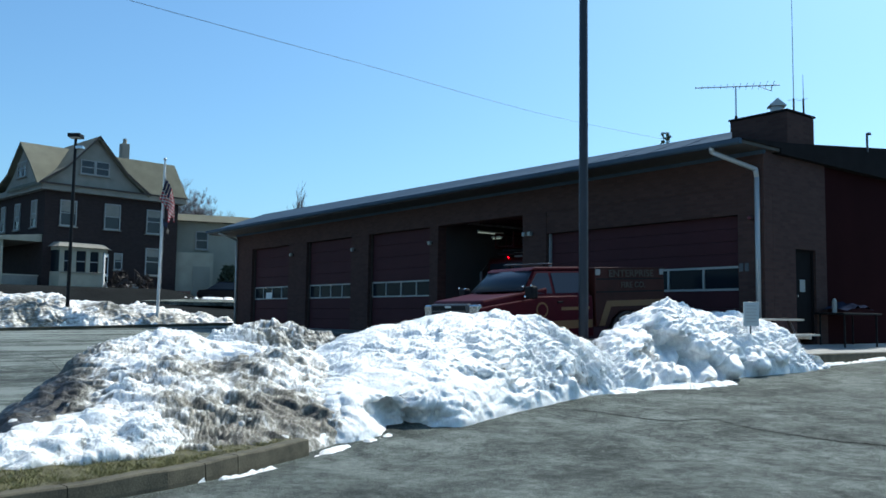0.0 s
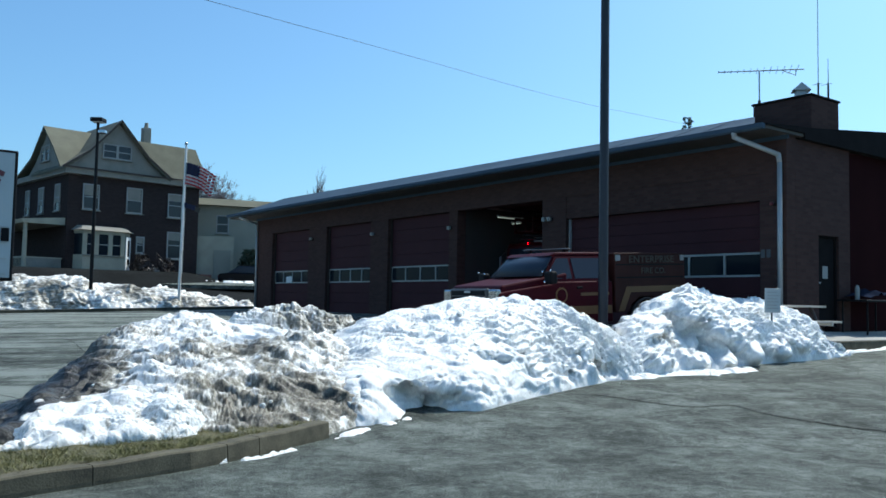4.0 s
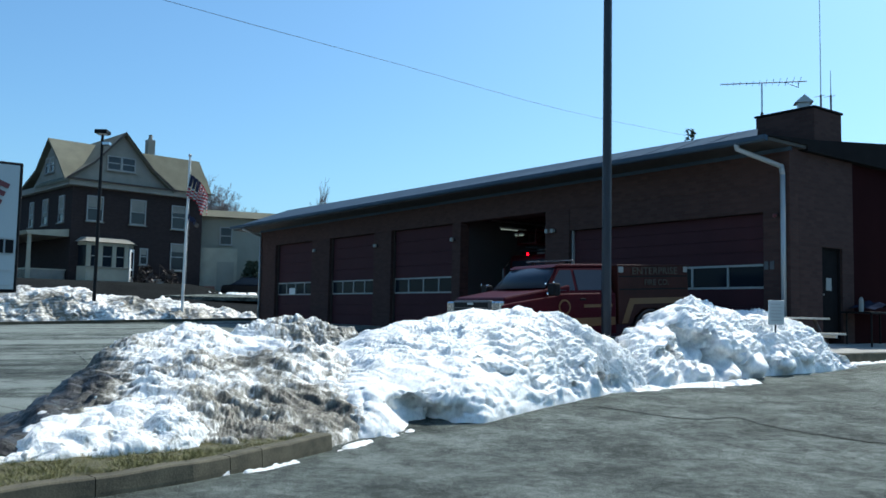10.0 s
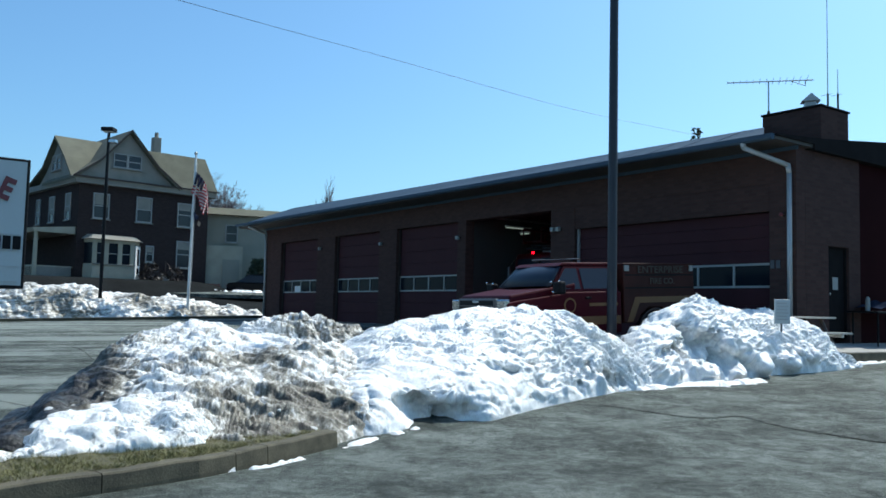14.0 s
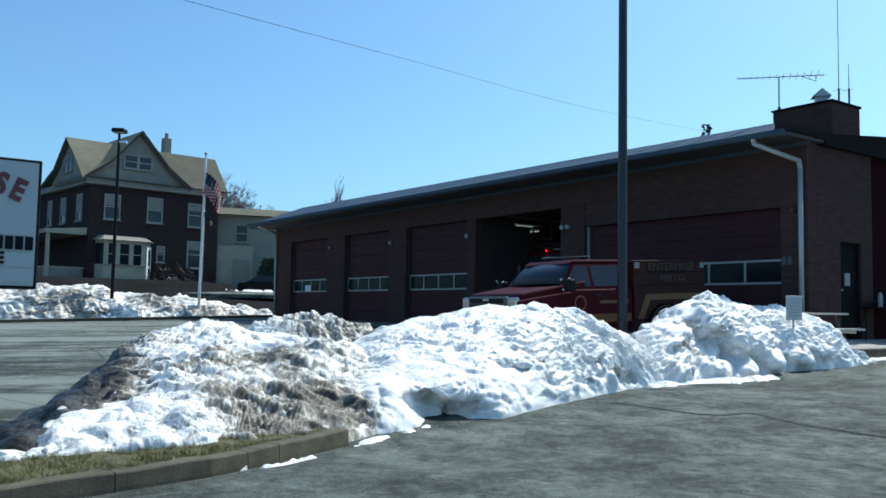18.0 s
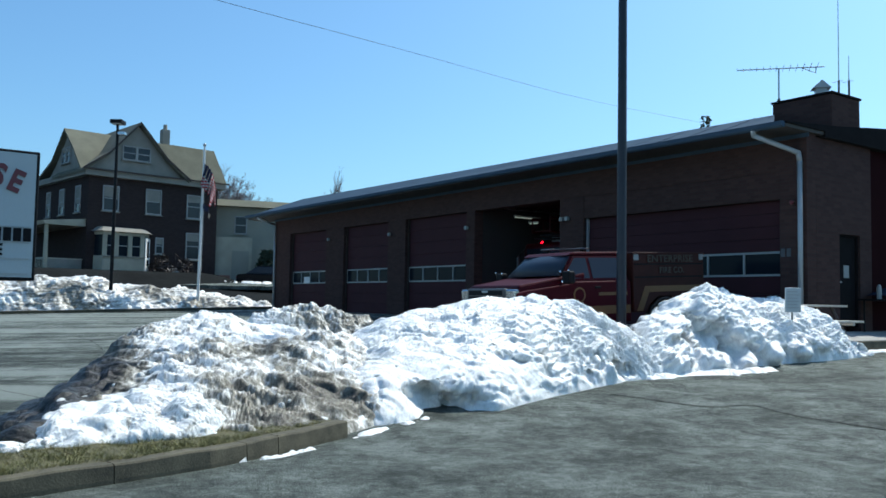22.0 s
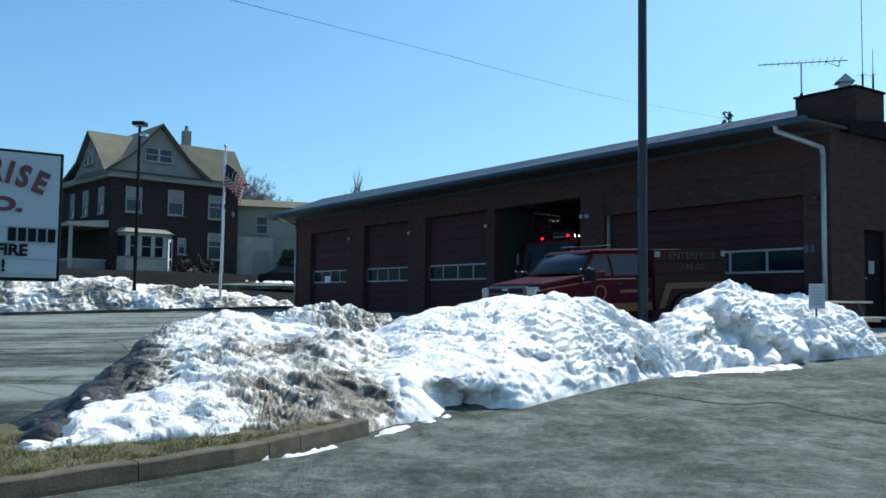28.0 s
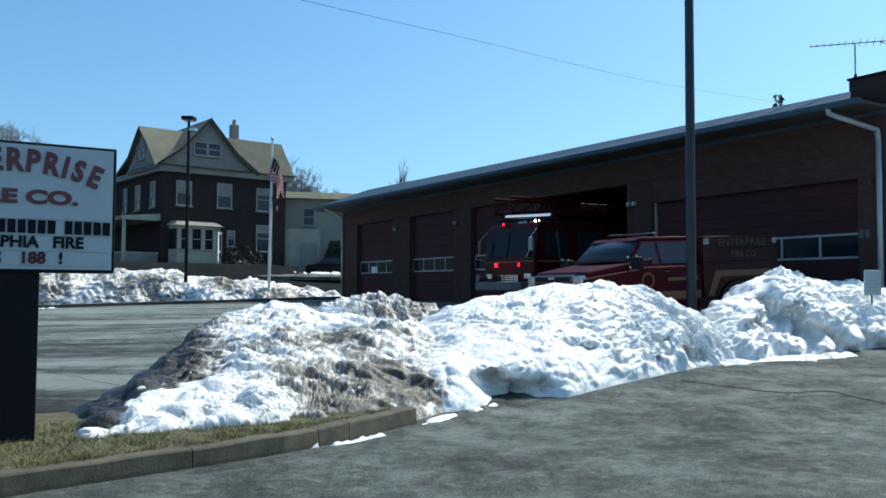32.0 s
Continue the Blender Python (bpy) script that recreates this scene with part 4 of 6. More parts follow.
# ---- fire station ----
WT = 0.35
station = thing("fire_station", STATION, "low brown brick fire station with five vehicle bays", "fire station", kind="structure")
DOOR_TOP, LOW_TOP = 4.28, 3.68
BAYS = [(21.95, 25.5), (16.95, 20.4), (12.05, 15.75), (7.6, 11.6), (0.65, 6.65)]
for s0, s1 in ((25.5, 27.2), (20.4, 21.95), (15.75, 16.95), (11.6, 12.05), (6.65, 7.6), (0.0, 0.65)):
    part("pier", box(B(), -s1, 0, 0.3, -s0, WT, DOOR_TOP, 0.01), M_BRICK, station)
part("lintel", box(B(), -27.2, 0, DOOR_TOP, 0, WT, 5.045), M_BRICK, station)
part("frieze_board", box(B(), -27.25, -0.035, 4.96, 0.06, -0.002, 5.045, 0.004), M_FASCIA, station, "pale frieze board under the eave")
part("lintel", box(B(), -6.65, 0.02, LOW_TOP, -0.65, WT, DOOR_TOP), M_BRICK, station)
part("side_wall", box(B(), -27.2, WT, 0.3, -26.85, 14, 5.0), M_BRICK, station)
part("back_wall", box(B(), -26.85, 13.65, 0.3, 0, 14, 5.0), M_BRICK, station)
# end wall beside the footpath, with its door opening
part("side_wall", box(B(), -WT, WT, 0.3, 0, 1.25, 5.0), M_BRICK, station)
part("side_wall", box(B(), -WT, 2.11, 0.3, 0, 2.6, 5.0), M_BRICK, station)
part("lintel", box(B(), -WT, 1.25, 2.96, 0, 2.11, 5.0), M_BRICK, station)
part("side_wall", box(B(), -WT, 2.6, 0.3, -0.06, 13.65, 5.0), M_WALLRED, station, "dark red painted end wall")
part("floor_slab", box(B(), -27.2, -0.02, 0.4, -0.35, 13.65, FLOOR), M_CONCRETE, station)
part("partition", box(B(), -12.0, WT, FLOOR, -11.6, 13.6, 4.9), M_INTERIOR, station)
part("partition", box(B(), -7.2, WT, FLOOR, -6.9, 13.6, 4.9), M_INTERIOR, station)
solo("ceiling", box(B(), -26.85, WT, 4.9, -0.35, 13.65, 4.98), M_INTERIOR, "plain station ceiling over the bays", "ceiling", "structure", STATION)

# pale metal roof edge over the bays, dark low-pitched roof behind and over the corner
bm = B()
e = [(-28.3, -0.95), (-0.15, -0.95), (-1.46, 1.2), (-1.46, 6.0), (-28.3, 6.0)]
r = [(-25.6, 0.6), (-1.15, 0.6), (-1.46, 0.95), (-1.46, 5.0), (-25.6, 5.0)]
prism(bm, e, "z", 5.13, 5.72, top=r)
for w in bm.verts:                       # the eave climbs a little towards the far end
    w.co.z += (-w.co.x - 1.42) / 26.9 * (0.27 if w.co.z > 5.4 else 0.1)
part("roof_edge", bm, M_FASCIA, station, "pale standing-seam metal roof edge")
part("roof", prism(B(), [(-0.94, 5.125), (-0.94, 5.15), (1.0, 5.3), (7.0, 5.95), (14.5, 5.15), (14.5, 5.0), (0.5, 5.0), (0.5, 5.125)], "x", -1.415, 0.14), M_SHADE, station, "dark low-pitched roof end")
part("roof", prism(B(), [(4.0, 5.0), (7.0, 5.7), (14.5, 5.15), (14.5, 5.0)], "x", -27.5, -1.42), M_TRIM_DARK, station)
part("soffit", box(B(), -28.25, -0.94, 5.05, 0.1, 5.0, 5.12), M_SOFFIT, station)
bm = B()
prism(bm, [(-1.03, 5.03), (-1.07, 5.06), (-1.08, 5.15), (-0.955, 5.15), (-0.955, 5.03)], "x", -28.4, 0.1)
for w in bm.verts:
    w.co.z += -w.co.x / 28.4 * 0.1
part("gutter", bm, M_FASCIA, station, "grey metal gutter along the eave")
for i in range(26):
    x = -25.4 + i * 0.95
    bm = B()
    rod(bm, (x, -0.93, 5.155), (x, 0.58, 5.722), 0.006, n=6)
    part("roof_seam", bm, M_FASCIA, station)
bm = B()
tube(bm, [(-0.62, -1.0, 5.06), (-0.62, -0.97, 4.95), (-0.13, -0.1, 4.62), (-0.12, -0.07, 4.45), (-0.12, -0.07, 0.85)], 0.055)
part("downspout", bm, M_GUTTER, station, "pale metal downspout with a long offset bend", True)
bm = B()
tube(bm, [(-27.0, -1.0, 5.05), (-27.0, -0.1, 4.8), (-27.0, -0.07, 0.85)], 0.05)
part("downspout", bm, M_GUTTER, station, "", True)
# chimney block with vent cap
part("chimney", box(B(), -1.46, 1.0, 5.3, 0.0, 2.17, 6.07, 0.02), M_BRICK, station, "square brown brick chimney block")
part("chimney_cap", box(B(), -1.49, 0.97, 6.07, 0.03, 2.2, 6.12, 0.01), M_SHADE, station)
bm = B()
box(bm, -0.12, -0.12, 0.0, 0.12, 0.12, 0.2)
prism(bm, [(-0.2, 0.2), (0.2, 0.2), (0.0, 0.38)], "y", -0.18, 0.18)
part("vent_cap", bm, M_GUTTER, station, "small gabled sheet-metal vent cap", m=pose(-0.5, 1.42, 6.12, 0, 0, 40))

# plumbing vent on the roof's far slope
vp = thing("vent_pipe", pose(11.18, 20.38, 5.62), "thin metal roof vent pipe with a small cap", "vent pipe")
part("pipe", rod(B(), (0, 0, -0.05), (0, 0, 0.38), 0.028), M_WORNSTEEL, vp)
part("cap", rod(B(), (0, 0, 0.38), (0, 0, 0.43), 0.07, 0.045), M_WORNSTEEL, vp, m=pose(0, 0, 0, 0, 6, 0))

# roof antennas
ant = thing("tv_antenna", STATION @ pose(-1.42, 1.2, 6.1), "spindly rooftop television antenna on a short mast", "antenna")
part("mast", rod(B(), (0, 0, 0), (0, 0, 0.86), 0.018), M_STEEL, ant)
part("mount", rod(B(), (0, 0, 0), (0, 0, 0.14), 0.05, 0.03), M_TRIM_DARK, ant)
part("boom", rod(B(), (-0.83, -0.44, 0.92), (0.8, 0.59, 0.84), 0.014), M_STEEL, ant)
for i in range(13):
    q = -0.95 + i * 0.125
    w = 0.10 + 0.025 * i
    part("element", rod(B(), (q + 0.12 + 0.59 * w, 0.63 * q + 0.16 - 0.8 * w, 0.875 - 0.05 * q), (q + 0.12 - 0.59 * w, 0.63 * q + 0.16 + 0.8 * w, 0.875 - 0.05 * q), 0.006, n=6), M_STEEL, ant)
bm = B()
tube(bm, [(0.37, 0.34, 0.86), (0.62, 0.53, 0.72), (0.62, 0.53, 0.86)], 0.008, 6)
part("brace", bm, M_TRIM_DARK, ant)
for x, y, h, nm in ((-0.24, 1.72, 3.4, "tall thin whip antenna on the chimney"), (-0.1, 1.9, 1.0, "short whip antenna on the chimney")):
    w = thing("whip_antenna", STATION @ pose(x, y, 6.1), nm, "antenna")
    part("base_tube", rod(B(), (0, 0, 0), (0, 0, 0.42), 0.022), M_TRIM_DARK, w)
    part("whip", rod(B(), (0, 0, 0.42), (0, 0, h), 0.012, 0.006, 8), M_STEEL, w)
    part("ground_arm", rod(B(), (-0.16, 0, 0.4), (0.1, 0, 0.4), 0.006, n=6), M_STEEL, w)

# sectional bay doors
def bay_door(n, s0, s1, top, panes):
    d = thing("door_%d" % n, STATION @ pose(-s1, 0.14, FLOOR), "closed dark red sectional bay door with a window row", "garage door", "bay doors", "structure")
    w, h = s1 - s0, top - FLOOR
    zs = [0.0, 0.4, 0.8, 1.2, 1.75] + [1.75 + (h - 1.75) * k / 4 for k in (1, 2, 3, 4)]
    for k, (a, b) in enumerate(zip(zs[:-1], zs[1:])):
        if k == 3:
            continue
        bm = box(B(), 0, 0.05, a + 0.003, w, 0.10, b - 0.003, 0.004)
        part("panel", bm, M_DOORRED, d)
    fr = B()
    box(fr, 0, 0.03, 1.2, w, 0.10, 1.25)
    box(fr, 0, 0.03, 1.70, w, 0.10, 1.75)
    part("window_rail", fr, M_FRAME, d, "pale aluminium window rail")
    for i in range(panes + 1):
        x = 0.03 + (w - 0.06) * i / panes
        part("mullion", box(B(), x - 0.025, 0.028, 1.25, x + 0.025, 0.10, 1.70), M_FRAME, d)
        if i < panes:
            x2 = 0.03 + (w - 0.06) * (i + 1) / panes
            part("pane", box(B(), x + 0.025, 0.06, 1.25, x2 - 0.025, 0.07, 1.70), M_GLASS, d)
    part("track", box(B(), -0.03, -0.02, 0, 0.05, 0.05, h), M_GUTTER if n == 5 else M_TRIM_DARK, d)
    part("track", box(B(), w - 0.04, -0.02, 0, w + 0.03, 0.05, h), M_TRIM_DARK, d)
    return d


for n, (s0, s1) in enumerate(BAYS):
    if n != 3:
        bay_door(n + 1, s0, s1, LOW_TOP if n == 4 else DOOR_TOP, 6 if n == 4 else 4)
# paper notice behind a pane of the farthest door
solo("paper_notice", box(B(), -24.3, 0.165, 2.03, -23.75, 0.185, 2.3), M_WHITE, "white paper notice in the bay door window", "notice", "", STATION)
# rolled-up door of the open bay
d4 = thing("door_4", STATION @ pose(-11.45, 0.3, 4.2), "raised bay door sections under the ceiling of the open bay", "garage door", "bay doors", "structure")
for k in range(4):
    part("panel", box(B(), 0.1, 0.3 + k * 0.7, 0.28, 3.9, 0.96 + k * 0.7, 0.33), M_DOORRED, d4)
for x in (0.05, 3.9):
    part("track", box(B(), x, 0.1, 0.2, x + 0.05, 3.4, 0.27), M_STEEL, d4)

# wall lamps on the piers
for s, z in ((21.55, 3.83), (16.7, 3.78), (11.92, 3.73), (7.2, 3.7), (7.42, 3.7)):
    w = thing("wall_lamp", STATION @ pose(-s, 0, z), "small pale floodlight beside a bay door", "wall lamp", "pier floodlights")
    part("bracket", box(B(), -0.04, -0.1, -0.03, 0.04, 0.02, 0.03), M_TRIM_DARK, w)
    part("housing", box(B(), -0.06, -0.16, -0.06, 0.06, -0.05, 0.06, 0.02), M_FRAME, w)
# red call lamp and number bars near the corner
w = thing("call_lamp", STATION @ pose(-0.31, 0, 3.57), "small red call lamp on the corner pier", "wall lamp")
part("base", rod(B(), (0, 0.01, 0), (0, -0.05, 0), 0.06), M_TRIM_DARK, w)
part("lens", ball(B(), (0, -0.08, 0), 0.045), M_SIGNRED, w, "", True)
w = thing("number_plate", STATION @ pose(-0.48, -0.004, 2.5), "weathered pale number bars on the corner pier", "sign")
for x in (-0.09, 0.05):
    part("bar", box(B(), x - 0.05, -0.012, -0.09, x + 0.05, 0.004, 0.09, 0.004), M_WORNSTEEL, w)
# ceiling tubes in the open bay
for x, y, z, ln, rz in ((-10.9, 1.65, 4.1, 0.55, 90), (-11.0, 2.02, 3.96, 0.2, 8), (-9.0, 4.2, 4.75, 0.6, 0)):
    f = thing("ceiling_light", STATION @ pose(x, y, z, 0, 0, rz), "slim fluorescent light hung in the open bay", "ceiling light", "bay lights")
    part("body", box(B(), -ln, -0.05, 0.02, ln, 0.05, 0.07), M_GUTTER, f)
    part("tube", rod(B(), (-ln + 0.02, 0, 0.0), (ln - 0.02, 0, 0.0), 0.02), M_TUBE, f)
    for q in (-ln * 0.8, ln * 0.8):
        part("hanger", rod(B(), (q, 0, 0.06), (q, 0, 4.9 - z), 0.006, n=6), M_DARK, f)

# footpath door in the end wall
dr = thing("door_6", STATION @ pose(-0.12, 1.27, FLOOR + 0.1), "dark metal door with a paper notice in the end wall", "door", kind="structure")
part("door_leaf", box(B(), -0.04, 0.03, 0.02, 0.02, 0.79, 2.02, 0.006), M_SHADE, dr)
part("door_frame", box(box(box(B(), -0.06, -0.02, 0, 0.06, 0.03, 2.06), -0.06, 0.79, 0, 0.06, 0.84, 2.06), -0.06, -0.02, 2.02, 0.06, 0.84, 2.06), M_SHADE, dr)
part("door_handle", rod(B(), (0.02, 0.12, 1.0), (0.08, 0.12, 1.0), 0.02), M_STEEL, dr)
part("notice", box(B(), 0.022, 0.30, 1.1, 0.028, 0.52, 1.38), M_FRAME, dr, "white paper notice")

# footpath slab along the end wall
walk_slab = B()
prism(walk_slab, [(0.0, 0.2), (1.1, 0.2), (1.1, 0.68), (0.0, 0.81)], "y", -1.9, 16.0)
solo("footpath", walk_slab, M_CONCRETE, "pale concrete footpath beside the end wall", "footpath", "structure", STATION)
solo("footpath_kerb", box(B(), 1.1, -1.9, 0.2, 1.2, 16, 0.672, 0.015), M_KERB, "dark weathered kerb along the footpath", "kerb", "structure", STATION)


def picnic_table(m):
    t = thing("picnic_table", m, "bleached wooden picnic table with two benches", "table")
    for i in range(5):
        part("board", box(B(), -0.9, -0.37 + i * 0.15, 0.72, 0.9, -0.24 + i * 0.15, 0.76, 0.005), M_WOOD, t)
    for y in (-0.78, 0.62):
        part("bench", box(B(), -0.9, y, 0.42, 0.9, y + 0.26, 0.46, 0.006), M_WOOD, t)
    for x in (-0.65, 0.65):
        part("cross_bar", box(B(), x - 0.02, -0.78, 0.36, x + 0.02, 0.88, 0.42), M_WOOD, t)
        for sgn in (-1, 1):
            part("leg", rod(B(), (x, sgn * 0.62, 0.0), (x, sgn * 0.2, 0.72), 0.04, n=6), M_TRIM_DARK, t)
    return t


picnic_table(STATION @ pose(0.36, -0.95, 0.62, 0, 0, 74))
# dark trestle with a folded tarpaulin against the wall
tr = thing("trestle_table", STATION @ pose(0.36, 2.85, 0.76, 0, 0, 90), "dark folding table holding a crumpled tarpaulin", "table")
part("top", box(B(), -0.9, -0.35, 0.74, 0.9, 0.35, 0.78, 0.008), M_DARK, tr)
for x in (-0.75, 0.75):
    for y in (-0.28, 0.28):
        part("leg", rod(B(), (x, y, 0), (x, y, 0.74), 0.02), M_DARK, tr)
n = 26
X, Y = np.meshgrid(np.linspace(-0.7, 0.6, n), np.linspace(-0.33, 0.33, n))
Z = np.array([[0.80 + 0.2 * max(0, 1 - abs(x) / 0.75) * abs(noise.noise((x * 4, y * 4, 1.5))) + 0.14 * max(0, 1 - (x * x + y * y * 4)) for x, y in zip(a, b)] for a, b in zip(X, Y)])
me = sheet("tarpaulin", X, Y, Z)
me.materials.append(mat("grey_tarpaulin", (0.02, 0.026, 0.045), 0.95, vary=0.3, scale=5, spec=0.0))
tagged(new("tarpaulin", me), "crumpled blue-grey tarpaulin lying on the folding table", "tarpaulin").matrix_basis = STATION @ pose(0.36, 2.85, 0.76, 0, 0, 90)
solo("canister", rod(rod(B(), (0, 0, 0), (0, 0, 0.26), 0.05), (0, 0, 0.26), (0, 0, 0.32), 0.05, 0.02), M_FRAME, "white plastic canister on the folding table", "canister", m=STATION @ pose(0.42, 2.1, 1.54), smooth=False)

# ---- old brick house on the rise ----
HZ = 2.38
HOUSE = pose(-21.71, 49.44, HZ, 0, 0, 44)
house = thing("house", HOUSE, "old dark brick house with pale shingled gables and a hipped roof", "house")
HW, HD, EAVE = 8.4, 9.2, 6.05
bm = box(B(), 0, 0, -1.2, HW, HD, EAVE)
part("wall", bm, M_BRICK_HOUSE, house, "dark red-brown brick walls")
# eave boards
bm = B()
box(bm, -0.35, -0.35, EAVE, HW + 0.4, HD + 0.3, EAVE + 0.36, 0.02)
part("cornice", bm, M_SHINGLE, house, "cream painted cornice")


def slab_bar(a0, z0, a1, z1):
    """A dark board that follows the gable's edge."""
    return prism(B(), [(a0, z0 - 0.1), (a1, z1 - 0.1), (a1, z1 + 0.03), (a0, z0 + 0.03)], "y", -0.5, -0.43)


def gable_roof(bm, flare, peak, a0, a1, along, mid, half):
    """A flared gable roof: outline over (offset, height), run along an axis."""
    pts = [(-half - 0.35, 0.0), (-half * 0.62, flare), (0, peak), (half * 0.62, flare), (half + 0.35, 0.0)]
    th = 0.16
    outer = [(o + mid, h + EAVE + 0.36) for o, h in pts]
    inner = [(o + mid, h + EAVE + 0.36 - th) for o, h in pts]
    ring = outer + inner[::-1]
    return prism(bm, ring, along, a0, a1)


# cross gables: one to the front, one to the porch side, a hip to the far end
part("roof", gable_roof(B(), 1.15, 3.22, -0.45, 5.0, "y", 2.85, 2.95), M_ROOF, house, "grey-brown shingled front gable roof")
bm = B()
y0, y1, zr = -0.3, HD + 0.3, EAVE + 0.36
prism(bm, [(5.9, y0), (HW + 0.5, y0), (HW + 0.5, y1), (3.0, y1)], "z", zr, zr + 2.35, top=[(3.2, 0.9), (HW + 0.1, 0.9), (HW + 0.1, HD - 0.9), (3.0, HD - 0.9)])
part("eave_edge", box(B(), -0.5, -0.5, EAVE + 0.345, HW + 0.55, -0.36, EAVE + 0.415), M_TRIM_DARK, house)
prism(bm, [(3.0, 0.9), (HW + 0.1, 0.9), (HW + 0.1, HD - 0.9), (3.0, HD - 0.9)], "z", zr + 2.35, zr + 2.75, top=[(3.0, 4.0), (HW - 1.2, 4.0), (HW - 1.2, 5.0), (3.0, 5.0)])
part("roof", bm, M_ROOF, house, "grey-brown shingled main roof")
part("gable_wall", prism(B(), [(-0.4, EAVE + 0.36), (1.05, EAVE + 1.45), (2.85, EAVE + 3.35), (4.65, EAVE + 1.45), (6.1, EAVE + 0.36)], "y", -0.12, 0.3), M_SHINGLE, house, "pale shingled front gable")
part("gable_wall", prism(B(), [(0.7, EAVE + 0.36), (1.6, EAVE + 1.45), (3.4, EAVE + 2.95), (5.3, EAVE + 1.2), (6.6, EAVE + 0.36)], "x", -0.1, 0.3), M_SHINGLE, house, "pale shingled side gable")
part("roof", prism(B(), [(0.3, EAVE + 0.3), (1.6, EAVE + 1.6), (3.4, EAVE + 3.1), (5.4, EAVE + 1.3), (8.0, EAVE + 0.3), (8.0, EAVE + 0.45), (5.4, EAVE + 1.45), (3.4, EAVE + 3.25), (1.6, EAVE + 1.75), (0.3, EAVE + 0.45)], "x", -0.4, 3.0), M_ROOF, house)
for ring in ([(-0.55, 0.0), (1.02, 1.15), (2.85, 3.22), (4.68, 1.15), (6.25, 0.0)],):
    for (a0, h0), (a1, h1) in zip(ring[:-1], ring[1:]):
        bm = slab_bar(a0, h0 + EAVE + 0.36, a1, h1 + EAVE + 0.36)
        part("rake_board", bm, M_TRIM_DARK, house)
ch = part("chimney", box(B(), 5.95, 3.2, EAVE + 1.8, 6.45, 3.7, EAVE + 4.15, 0.02), M_SHINGLE, house, "slim brick chimney")
part("chimney_pot", rod(B(), (6.2, 3.45, EAVE + 4.15), (6.2, 3.45, EAVE + 4.5), 0.14, 0.12), M_SHINGLE, ch)


def window(parent, face, a, z0, w, h, blind=0.5):
    """A sash window set in a wall: 'y' looks to the front, 'x' to the side."""

    def bx(bm, a0, d0, c0, a1, d1, c1):
        return box(bm, a0, d0, c0, a1, d1, c1) if face == "y" else box(bm, d0, a0, c0, d1, a1, c1)
    bm = B()
    for q in ((a - 0.07, z0 - 0.08, a, z0 + h + 0.07), (a + w, z0 - 0.08, a + w + 0.07, z0 + h + 0.07), (a, z0 + h, a + w, z0 + h + 0.07), (a, z0 - 0.08, a + w, z0)):
        bx(bm, q[0], -0.07, q[1], q[2], 0.02, q[3])
    win = part("window", bm, M_SASH, parent, "white-framed sash window")
    bm = B()
    bx(bm, a, -0.05, z0 + h / 2 - 0.03, a + w, 0.0, z0 + h / 2 + 0.03)
    part("sash_rail", bm, M_SASH, win)
    bm = B()
    bx(bm, a, -0.012, z0, a + w, -0.004, z0 + h / 2 - 0.03)
    part("pane", bm, M_HOUSEGLASS, win)
    bm = B()
    bx(bm, a, -0.03, z0 + h / 2 + 0.03, a + w, -0.022, z0 + h)
    part("pane", bm, M_HOUSEGLASS, win)
    if blind:
        bm = B()
        bx(bm, a + 0.02, -0.036, z0 + h * (1 - blind), a + w - 0.02, -0.032, z0 + h)
        part("blind", bm, M_SHINGLE, win, "pale drawn blind")
    bm = B()
    bx(bm, a - 0.14, -0.14, z0 - 0.14, a + w + 0.14, 0.0, z0 - 0.08)
    part("sill", bm, M_SHINGLE, win)
    return win


for a, w, z0, h, bl in ((0.92, 0.85, 4.1, 1.4, 0.45), (3.58, 0.88, 4.1, 1.45, 0.5), (6.3, 0.85, 4.05, 1.4, 0.3), (6.33, 0.85, 1.4, 1.6, 0.3), (4.3, 0.4, 1.65, 0.9, 0.4)):
    window(house, "y", a, z0, w, h, blind=bl)
for a in (1.95, 2.85):
    g = window(house, "y", a, 7.3, 0.75, 0.75, blind=0.0)
    g.location.y = -0.12
for a, w in ((1.2, 0.7), (3.9, 0.75), (6.4, 0.6)):
    window(house, "x", a, 4.0, w, 1.5, blind=0.7)
for a in (2.9, 3.65):
    g = window(house, "x", a, 7.2, 0.6, 0.85, blind=0.3)
    g.location.x = -0.1

# bay window with its corner door
foot = [(0.45, 0.0), (0.7, -0.75), (3.25, -0.75), (3.85, 0.0)]
bm = prism(B(), foot, "z", -0.8, 1.3)
bayw = part("bay_window", bm, M_CREAM, house, "cream panelled bay under a shallow roof")
part("bay_head", prism(B(), foot, "z", 2.55, 2.75), M_CREAM, bayw)
part("bay_roof", prism(B(), [(0.25, 0.02), (0.5, -1.0), (3.4, -1.0), (4.15, 0.02)], "z", 2.75, 3.05, top=[(0.6, 0.02), (0.8, -0.4), (3.1, -0.4), (3.6, 0.02)]), M_SHINGLE, bayw)
part("bay_glass", prism(B(), [(0.5, 0.0), (0.74, -0.7), (3.2, -0.7), (3.75, 0.0)], "z", 1.3, 2.55), M_GLASS, bayw)
for x in (0.82, 1.52, 2.34, 3.1):
    part("bay_post", box(B(), x - 0.13, -0.77, 1.3, x + 0.13, -0.68, 2.55, 0.01), M_CREAM, bayw)
for x0, x1 in ((0.95, 1.39), (1.65, 2.21), (2.47, 2.97)):
    part("bay_rail", box(B(), x0, -0.74, 1.9, x1, -0.7, 1.95), M_FRAME, bayw)
